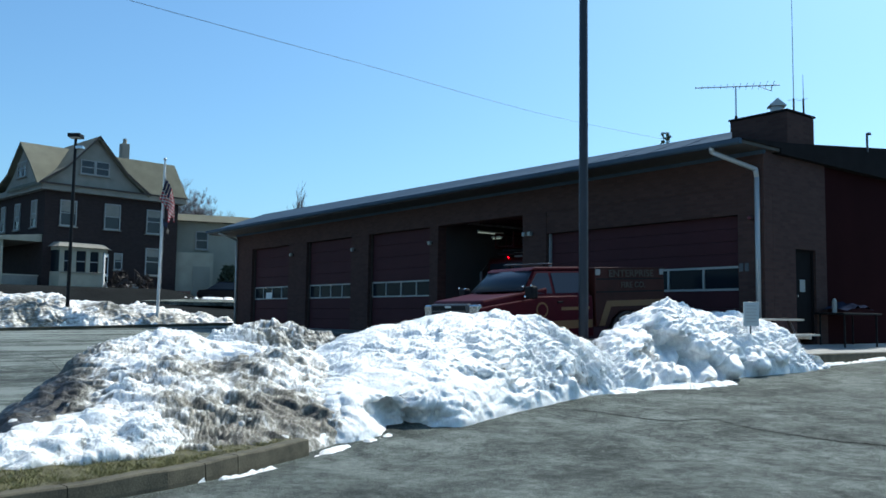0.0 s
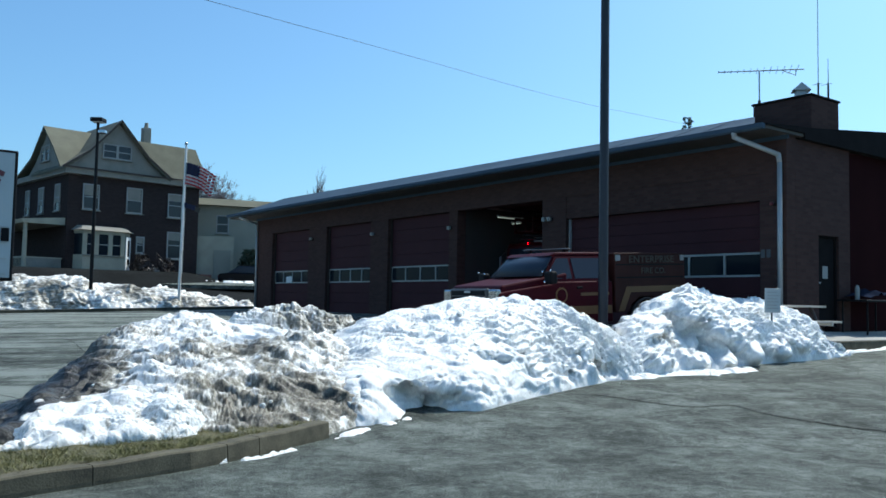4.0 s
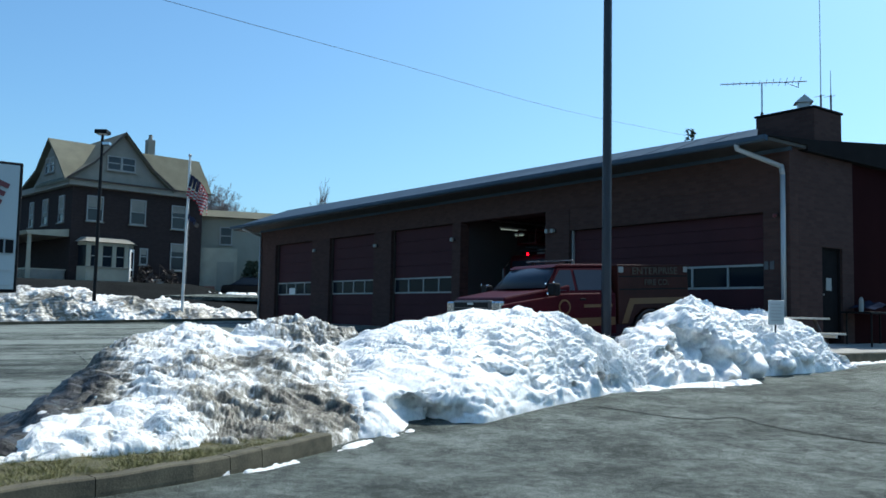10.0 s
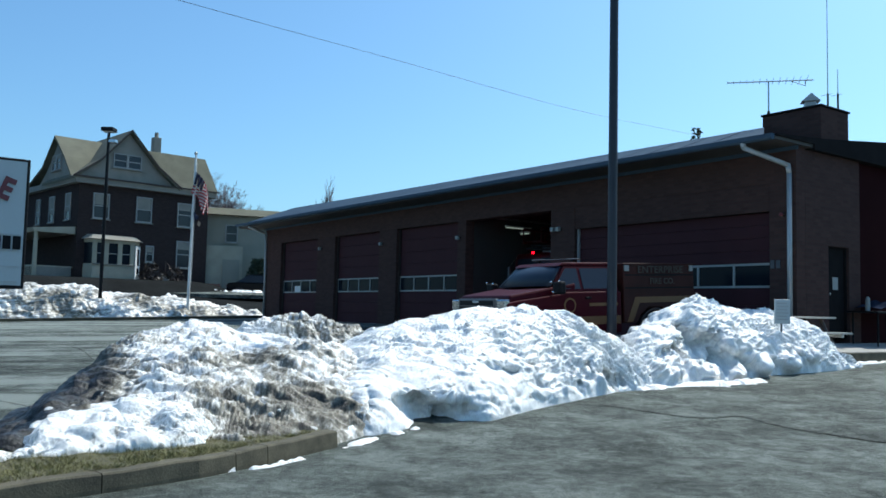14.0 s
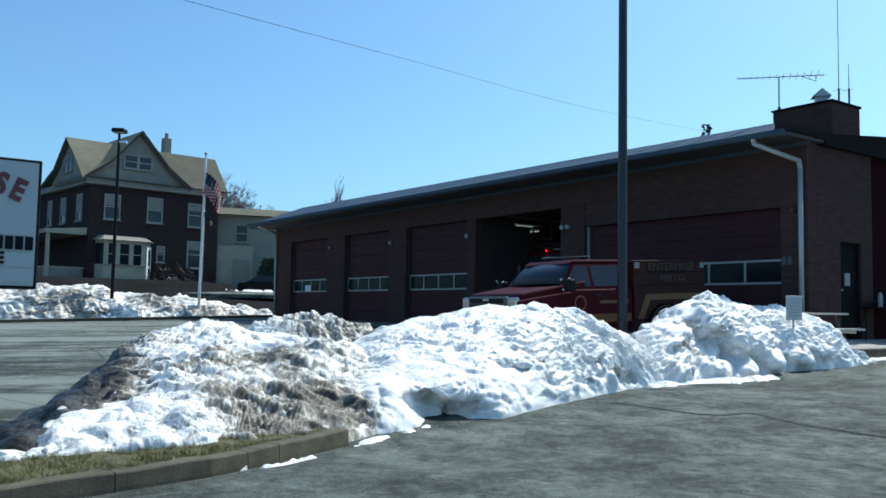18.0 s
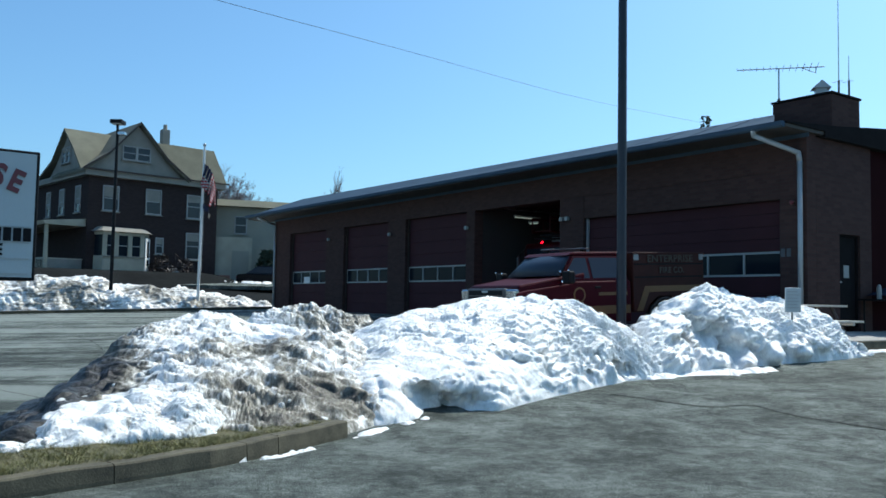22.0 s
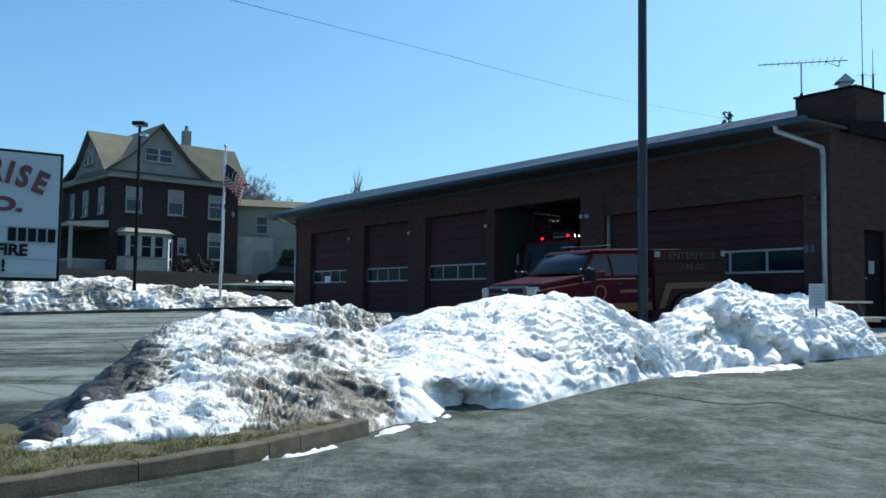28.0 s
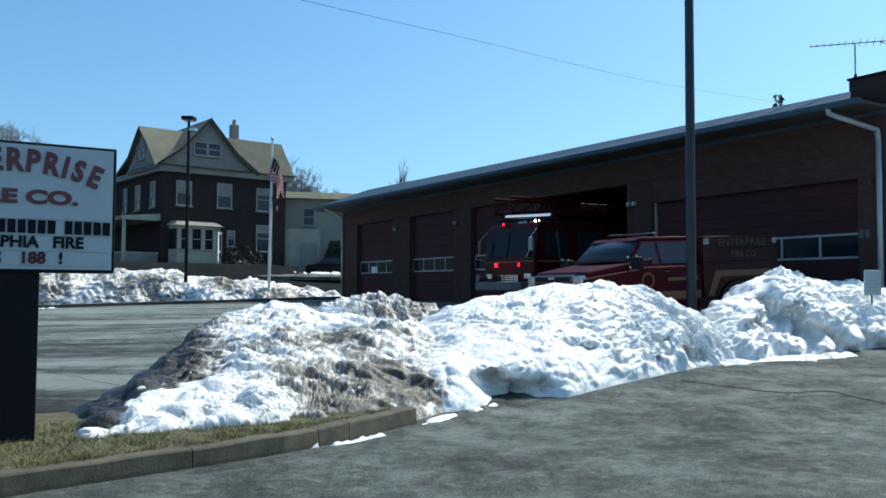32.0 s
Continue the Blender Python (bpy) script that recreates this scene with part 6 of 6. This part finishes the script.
for sg in (-1, 1):
    for k in range(4):
        part("locker_door", box(B(), 2.95 + k * 1.65, sg * 1.215, 0.75, 4.45 + k * 1.65, sg * 1.24, 2.05, 0.01), M_STEEL, engine)
    part("gold_stripe", box(B(), 0.1, sg * 1.222, 1.33, 2.65, sg * 1.236, 1.37), M_GOLD, engine)
    for x in (1.75, 6.6, 7.9):
        wheel(engine, x, sg * 1.02, 0.52, 0.52, 0.32, M_CHROME)
part("chassis", box(B(), 0.1, -0.5, 0.4, 9.4, 0.5, 0.62), M_BLACK, engine)
# ladder over the cab
lad = part("ladder", B(), M_FIRERED, engine, "red lattice ladder over the cab")
bm = B()
for sg in (-1, 1):
    y = sg * 0.42
    rod(bm, (0.0, y + 0.3, 2.78), (9.0, y + 0.3, 2.72), 0.045, n=8)
    rod(bm, (0.0, y + 0.3, 3.2), (9.0, y + 0.3, 3.14), 0.04, n=8)
    for k in range(20):
        x = k * 0.47
        rod(bm, (x, y + 0.3, 2.78), (x, y + 0.3, 3.2), 0.02, n=6)
        rod(bm, (x, y + 0.3, 2.78), (x + 0.47, y + 0.3, 3.18), 0.018, n=6)
bm.to_mesh(lad.data)
bm.free()
for k in range(26):
    part("rung", rod(B(), (0.1 + k * 0.35, -0.12, 2.8), (0.1 + k * 0.35, 0.72, 2.8), 0.02, n=6), M_FIRERED, lad)
part("ladder_rest", box(B(), 1.0, 0.0, 2.45, 1.12, 0.9, 2.74), M_STEEL, engine)
sign = part("ladder_sign", box(B(), 1.6, -0.17, 2.86, 4.4, -0.15, 3.12), M_FIRERED, engine, "ladder side plate with faded gold letters")
lettering("letter", "ENTERPRISE", 0.2, M_GOLD, engine, pose(3.0, -0.18, 2.99, 90, 0, 0))
# fixed lamps and turning beacons
BEACONS = []
# place, turns a second, where it stands at the start, material, lenses on it
for x, y, z, rate, ph, mt, n in ((0.16, 0.3, 2.44, 1.0, 0.0, M_REDGLOW, 1), (0.16, -0.82, 2.47, 0.9, 0.88, M_REDGLOW, 1), (0.2, -1.16, 2.45, 0.9, 0.2, M_WHITEGLOW, 2), (-0.1, 0.32, 1.26, 0.0, 0.0, M_REDGLOW, 1), (-0.1, -0.8, 1.26, 1.4, 0.15, M_REDGLOW, 1)):
    rotor = part("beacon", rod(B(), (0, 0, -0.05), (0, 0, 0.05), 0.05, n=16), M_BLACK, engine, "turning signal lamp")
    rotor.location = (x - 0.06, y, z)
    big = (1.0 if rate == 0 else 0.75) if z < 2 else 0.55
    for side in (-1, 1)[:n]:
        part("beacon_lens", box(B(), side * 0.07, -0.065 * big, -0.055 * big, side * 0.045, 0.065 * big, 0.055 * big, 0.008), mt, rotor)
    BEACONS.append((rotor, rate, ph))

# ---- message sign on the verge ----
SIGN = pose(-3.95, 5.995, 0.15, 0, 0, 36)
msg = thing("message_sign", SIGN, "white lettered message sign in a dark frame on a pylon", "sign")
part("pylon", box(B(), -0.31, -0.14, -0.1, 0.31, 0.14, 1.3, 0.01), M_DARK, msg, "dark painted pylon")
SW, S0, S1 = 0.84, 1.25, 2.235
part("cabinet", box(B(), -SW, -0.16, S0, SW, 0.16, S1, 0.01), M_DARK, msg, "dark metal sign box")
for y, nm in ((-0.165, "front"), (0.163, "back")):
    part("face", box(B(), -SW + 0.024, y, S0 + 0.024, SW - 0.024, y + 0.006, S1 - 0.022), M_SIGNFACE, msg, "white translucent sign face")
fy = -0.172
# arched heading
word = "ENTERPRISE"
run = [1.0, 1.1, 1.0, 1.0, 1.05, 1.0, 1.05, 0.6, 0.9, 1.0]
for i, chx in enumerate(word):
    x = -0.455 + 0.123 * (sum(run[:i]) + run[i] / 2)
    f = (x - 0.145) / 0.535
    ang = -f * 21
    z = 2.085 - 0.095 * f * f
    lettering("heading_letter", chx, 0.235 - 0.01 * abs(f), M_SIGNRED, msg, pose(x, fy, z - 0.0, 90, 0, 0) @ pose(0, 0, 0, 0, 0, ang), bold=0.009, squeeze=0.8)
lettering("heading_letter", "FIRE CO.", 0.14, M_SIGNRED, msg, pose(0.16, fy, 1.815, 90, 0, 0), bold=0.007, squeeze=1.5)
for z in (1.655, 1.535, 1.415, 1.30):
    part("letter_rail", box(B(), -SW + 0.05, fy + 0.001, z - 0.004, SW - 0.05, fy + 0.006, z + 0.004), M_GUTTER, msg)
lettering("letter", "LPHIA", 0.12, M_BLACK, msg, pose(0.135, fy, 1.475, 90, 0, 0), bold=0.004)
lettering("letter", "FIRE", 0.12, M_BLACK, msg, pose(0.5, fy, 1.475, 90, 0, 0), bold=0.004)
lettering("letter", "S", 0.12, M_BLACK, msg, pose(0.02, fy, 1.355, 90, 0, 0), bold=0.004)
lettering("letter", "188", 0.12, M_MAROON, msg, pose(0.255, fy, 1.355, 90, 0, 0), bold=0.004)
lettering("letter", "!", 0.12, M_BLACK, msg, pose(0.45, fy, 1.355, 90, 0, 0), bold=0.004)
for x in [0.04 + 0.068 * k for k in range(6)] + [0.5 + 0.068 * k for k in range(5)]:
    part("letter_bar", box(B(), x - 0.027, fy - 0.002, 1.545, x + 0.027, fy + 0.004, 1.645), M_BLACK, msg)

# ---- steel pole beside the red vehicle ----
pl = thing("steel_pole", pose(3.13, 15.68, land1(3.07, 15.68)), "tall dark blue-grey steel pole rising behind the snow", "pole")
part("shaft", rod(B(), (0, 0, -0.2), (0, 0, 10.4), 0.092, 0.074, 20), M_POLE, pl, smooth=False)
part("base_plate", box(B(), -0.2, -0.2, -0.02, 0.2, 0.2, 0.04), M_POLE, pl)

# small notice on a stake in the pile
sm = thing("small_sign", pose(6.13, 15.29, 0.96, 2, 0, 6), "small pale notice board on a stake in the snow", "sign")
part("stake", rod(B(), (0, 0.02, -0.25), (0, 0.02, 0.6), 0.016), M_WORNSTEEL, sm)
part("board", box(B(), -0.15, -0.012, 0.27, 0.15, 0.008, 0.71, 0.006), M_SIGNFACE, sm, "pale board with faint text bars")
for k in range(6):
    part("text_bar", box(B(), -0.11, -0.016, 0.34 + k * 0.058, 0.11 - 0.03 * (k % 2), -0.0125, 0.358 + k * 0.058), M_STEEL, sm)

# ---- parking lamp post ----
lz = 1.0
lp = thing("street_lamp", pose(-15.06, 37.0, lz), "tall dark parking-lot lamp post with a box head", "street lamp")
part("footing", box(B(), -0.2, -0.2, -0.6, 0.2, 0.2, 0.22, 0.03), M_DARK, lp)
part("shaft", rod(B(), (0, 0, 0), (0, 0, 7.95), 0.085, 0.06, 14), M_DARK, lp)
part("lamp_head", box(B(), -0.27, -0.27, 7.95, 0.27, 0.27, 8.13, 0.03), M_DARK, lp)
part("lens", box(B(), -0.22, -0.22, 7.935, 0.22, 0.22, 7.952), M_GUTTER, lp)
part("floodlight", box(B(), 0.05, -0.14, 7.45, 0.36, 0.14, 7.6, 0.02), M_CHROME, lp, "bright metal floodlight")

# ---- flag pole ----
fp = thing("flagpole", pose(-11.87, 39.2, 1.2), "slender white flagpole with a ball finial", "flagpole")
part("shaft", rod(B(), (0, 0, -0.4), (0.07, 0, 7.2), 0.07, 0.045, 14), M_WHITE, fp)
part("finial", ball(B(), (0.07, 0, 7.28), 0.08), M_STEEL, fp, "", True)
part("halyard", rod(B(), (0.12, -0.02, 1.2), (0.14, -0.02, 7.1), 0.008, n=5), M_WHITE, fp)

FLAGPOS = (-11.77, 39.2, 7.6)
NP, FL, FH = 14, 1.75, 1.0
flag = thing("flag", pose(*FLAGPOS), "striped flag with a dark blue canton blowing from the pole", "flag")
PANELS = []
for i in range(NP):
    w = FL / NP
    r = B()
    pn = part("cloth_panel", r, M_FLAGRED, flag)
    me = pn.data
    verts, faces, mats = [], [], []
    for s in range(13):
        z1, z0 = -FH * s / 13, -FH * (s + 1) / 13
        blue = s < 7 and i < 6
        for k in range(4):
            x0, x1 = w * k / 4, w * (k + 1) / 4 + (0.012 if k == 3 else 0)
            y0, y1 = 0.03 * math.sin(math.pi * k / 4), 0.03 * math.sin(math.pi * (k + 1) / 4)
            n = len(verts)
            verts += [(x0, y0, z0), (x1, y1, z0), (x1, y1, z1), (x0, y0, z1)]
            faces.append((n, n + 1, n + 2, n + 3))
            mats.append(2 if blue else (0 if s % 2 == 0 else 1))
    me.clear_geometry()
    me.from_pydata(verts, [], faces)
    me.materials.clear()
    for q in (M_FLAGRED, M_FLAGWHITE, M_FLAGBLUE):
        me.materials.append(q)
    me.polygons.foreach_set("material_index", mats)
    PANELS.append(pn)
low_flag = thing("small_flag", pose(-11.79, 39.2, 5.7), "narrow dark flag under the large one", "flag")
LOWP = []
for i in range(4):
    pn = part("cloth_panel", box(box(B(), 0, -0.004, -0.22, 0.22, 0.004, -0.0), 0, -0.005, -0.15, 0.22, 0.005, -0.09), M_FLAGBLUE if i < 3 else M_DULL, low_flag)
    LOWP.append(pn)

# ---- overhead wire ----
wr = thing("overhead_wire", pose(0, 0, 0), "single overhead wire sagging across the sky", "wire")
WP = [(-18.0, 7.0, 8.2), (-12.5, 16.0, 9.15), (-7.15, 25.0, 10.29), (-1.89, 33.95, 11.51), (6.81, 45.49, 12.56), (17.05, 57.53, 13.93)]
K = catmull(WP, 40)
bm = B()
for p, q in zip(K[:-1], K[1:]):
    rod(bm, tuple(p), tuple(q), 0.0085, n=5)
part("wire", bm, M_POLE, wr)


# ---- bare trees and the far skyline ----
def bare_tree(m, h, seed, label, spread=0.42, depth=6, twig=0.011):
    """A leafless tree: a forked trunk and a crown of fine twigs."""
    t = thing("bare_tree", m, label, "tree", "leafless trees")
    rg = random.Random(seed)

    def limb(p, d, ln, r, left, out):
        q = p + d * ln
        out.append((p, q, r, r * 0.7, left))
        if left == 0:
            return
        for _ in range(4 if left < 4 else 3):
            nd = (d + Vector((rg.gauss(0, spread), rg.gauss(0, spread), rg.gauss(0.16, spread * 0.5)))).normalized()
            limb(p + (q - p) * rg.uniform(0.5, 1.0), nd, ln * rg.uniform(0.55, 0.82), r * 0.52, left - 1, out)

    segs = []
    limb(Vector((0, 0, 0)), Vector((0, 0, 1)), h * 0.36, h * 0.017, depth, segs)
    for nm, pick in (("trunk", lambda k: k > depth - 3), ("crown", lambda k: k <= depth - 3)):
        vs, fs = [], []
        for p, q, r0, r1, left in segs:
            if not pick(left):
                continue
            r0, r1 = max(r0, twig), max(r1, twig * 0.8)
            z = (q - p).normalized()
            x = z.orthogonal().normalized()
            y = z.cross(x)
            k = 5 if nm == "trunk" else 3
            n = len(vs)
            for c, r in ((p, r0), (q, r1)):
                for i in range(k):
                    a = 6.283 * i / k
                    vs.append(tuple(c + x * (r * math.cos(a)) + y * (r * math.sin(a))))
            for i in range(k):
                j = (i + 1) % k
                fs.append((n + i, n + j, n + k + j, n + k + i))
        me = bpy.data.meshes.new(nm)
        me.from_pydata(vs, [], fs)
        me.materials.append(M_BARK)
        o = new(nm, me)
        o.parent = t
    return t


for x, y, z, h, sd, lb in ((-21.2, 70, 2.2, 12.0, 1, "wide leafless tree behind the old house"), (-20.2, 73, 2.2, 9.5, 2, "leafless tree behind the pale annex"), (-60, 94, 2.2, 17, 5, "bare tree on the skyline"), (-55.5, 96, 2.2, 16.2, 6, "bare tree on the skyline"), (-51, 98, 2.2, 16, 7, "bare tree on the skyline"), (-46.5, 97, 2.2, 15, 9, "bare tree on the skyline")):
    bare_tree(pose(x, y, z), h, sd, lb, spread=0.5, depth=7, twig=0.009 if y < 80 else 0.014)
bare_tree(pose(-10.5, 77, 1.95), 13.5, 8, "thin bare tree top behind the station roof", 0.2, 4, 0.012)
shrub("evergreen_tree", pose(18.9, 63, 2.0), 0.9, 13.6, M_EVERGREEN, "dark tree tip behind the station roof", 900, 12)


# ---- what moves ----
# when the first signal lamp makes one whole turn, in seconds
SPINS = ((-0.5, 0.5), (3.45, 4.45), (8.5, 9.5), (15.95, 16.95), (17.5, 18.5), (19.6, 20.9), (22.55, 23.55), (23.9, 24.9), (26.45, 27.45))
def motions():
    # the engine rolls out of its bay at the end
    rows = [(0.0, 1.32), (23.0, 1.32), (25.5, 1.26), (26.6, 1.1), (27.5, 0.74), (28.3, 0.33), (29.0, -0.05), (29.5, -0.42), (30.0, -0.78), (30.5, -1.22), (31.0, -1.75), (31.5, -2.18), (32.0, -2.68)]
    walk(engine, [(t, engine_pose(f)) for t, f in rows])
    # its signal lamps turn
    for n, (rotor, rate, ph) in enumerate(BEACONS):
        c = tuple(rotor.location)
        rows = []
        for k in range(201):
            t = 0.16 * k
            if n == 0:
                # the first one shines ahead, turns once now and then, and spins as the engine leaves
                turn = max(0.0, t - 28.0) * rate + sum(min(1.0, max(0.0, (t - a) / (b - a))) for a, b in SPINS)
            else:
                turn = t * rate + ph
            rows.append((t, pose(*c, 0, 0, 360 * turn)))
        walk(rotor, rows)
    # the added glow strip over the cab comes round twice as the engine clears the door
    rows = [(0.0, 180), (31.26, 180), (31.34, 120), (31.42, 60), (31.5, 0), (31.58, -60), (31.66, -120), (31.74, -180), (31.83, -240), (31.92, -300), (32.0, -360)]
    walk(bar_glow, [(t, pose(0.6, -0.15, 2.68, 0, 0, 30) @ pose(0, 0, 0, 0, a, 0)) for t, a in rows])
    # the flags lift and drop in the wind: seconds, droop and whip in degrees
    gusts = [(0.0, 78, 4), (1.0, 70, 8), (2.5, 36, 14), (3.2, 44, 10), (4.0, 30, 12), (5.5, 50, 9), (7.0, 44, 12), (8.5, 70, 6), (10.0, 56, 6), (11.5, 58, 7), (13.0, 76, 3), (15.0, 60, 8), (17.0, 60, 6),
             (19.0, 62, 8), (21.0, 72, 7), (23.0, 72, 7), (25.0, 60, 8), (27.0, 48, 9), (29.0, 62, 5), (30.5, 72, 4), (32.0, 74, 5)]
    times = [0.25 * k for k in range(129)]
    cloth = [[] for _ in PANELS]
    small = [[] for _ in LOWP]
    for t in times:
        dr = float(np.interp(t, [g[0] for g in gusts], [g[1] for g in gusts]))
        wh = float(np.interp(t, [g[0] for g in gusts], [g[2] for g in gusts]))
        for panels, out, w in ((PANELS, cloth, FL / NP), (LOWP, small, 0.22)):
            p = Vector((0, 0, 0))
            for i in range(len(panels)):
                k = i / len(panels)
                droop = dr * (0.72 + 0.63 * k) + wh * 0.5 * math.sin(3.1 * t - 6.3 * k)
                droop = min(droop, 82)
                fold = (1 if i % 2 else -1) * droop * 0.95 + wh * 1.6 * math.sin(4.3 * t - 7.7 * k)
                m = pose(p.x, p.y, p.z) @ pose(0, 0, 0, 0, 0, fold) @ pose(0, 0, 0, 0, droop * 0.3, 0)
                a = radians(droop)
                sh = Vector((math.cos(radians(fold)) * math.cos(a * 0.5), math.sin(radians(fold)) * 0.8, -math.sin(a) * 0.75)) * w
                out[i].append((t, m))
                p = p + sh
    for pn, rows in list(zip(PANELS, cloth)) + list(zip(LOWP, small)):
        walk(pn, rows)


motions()
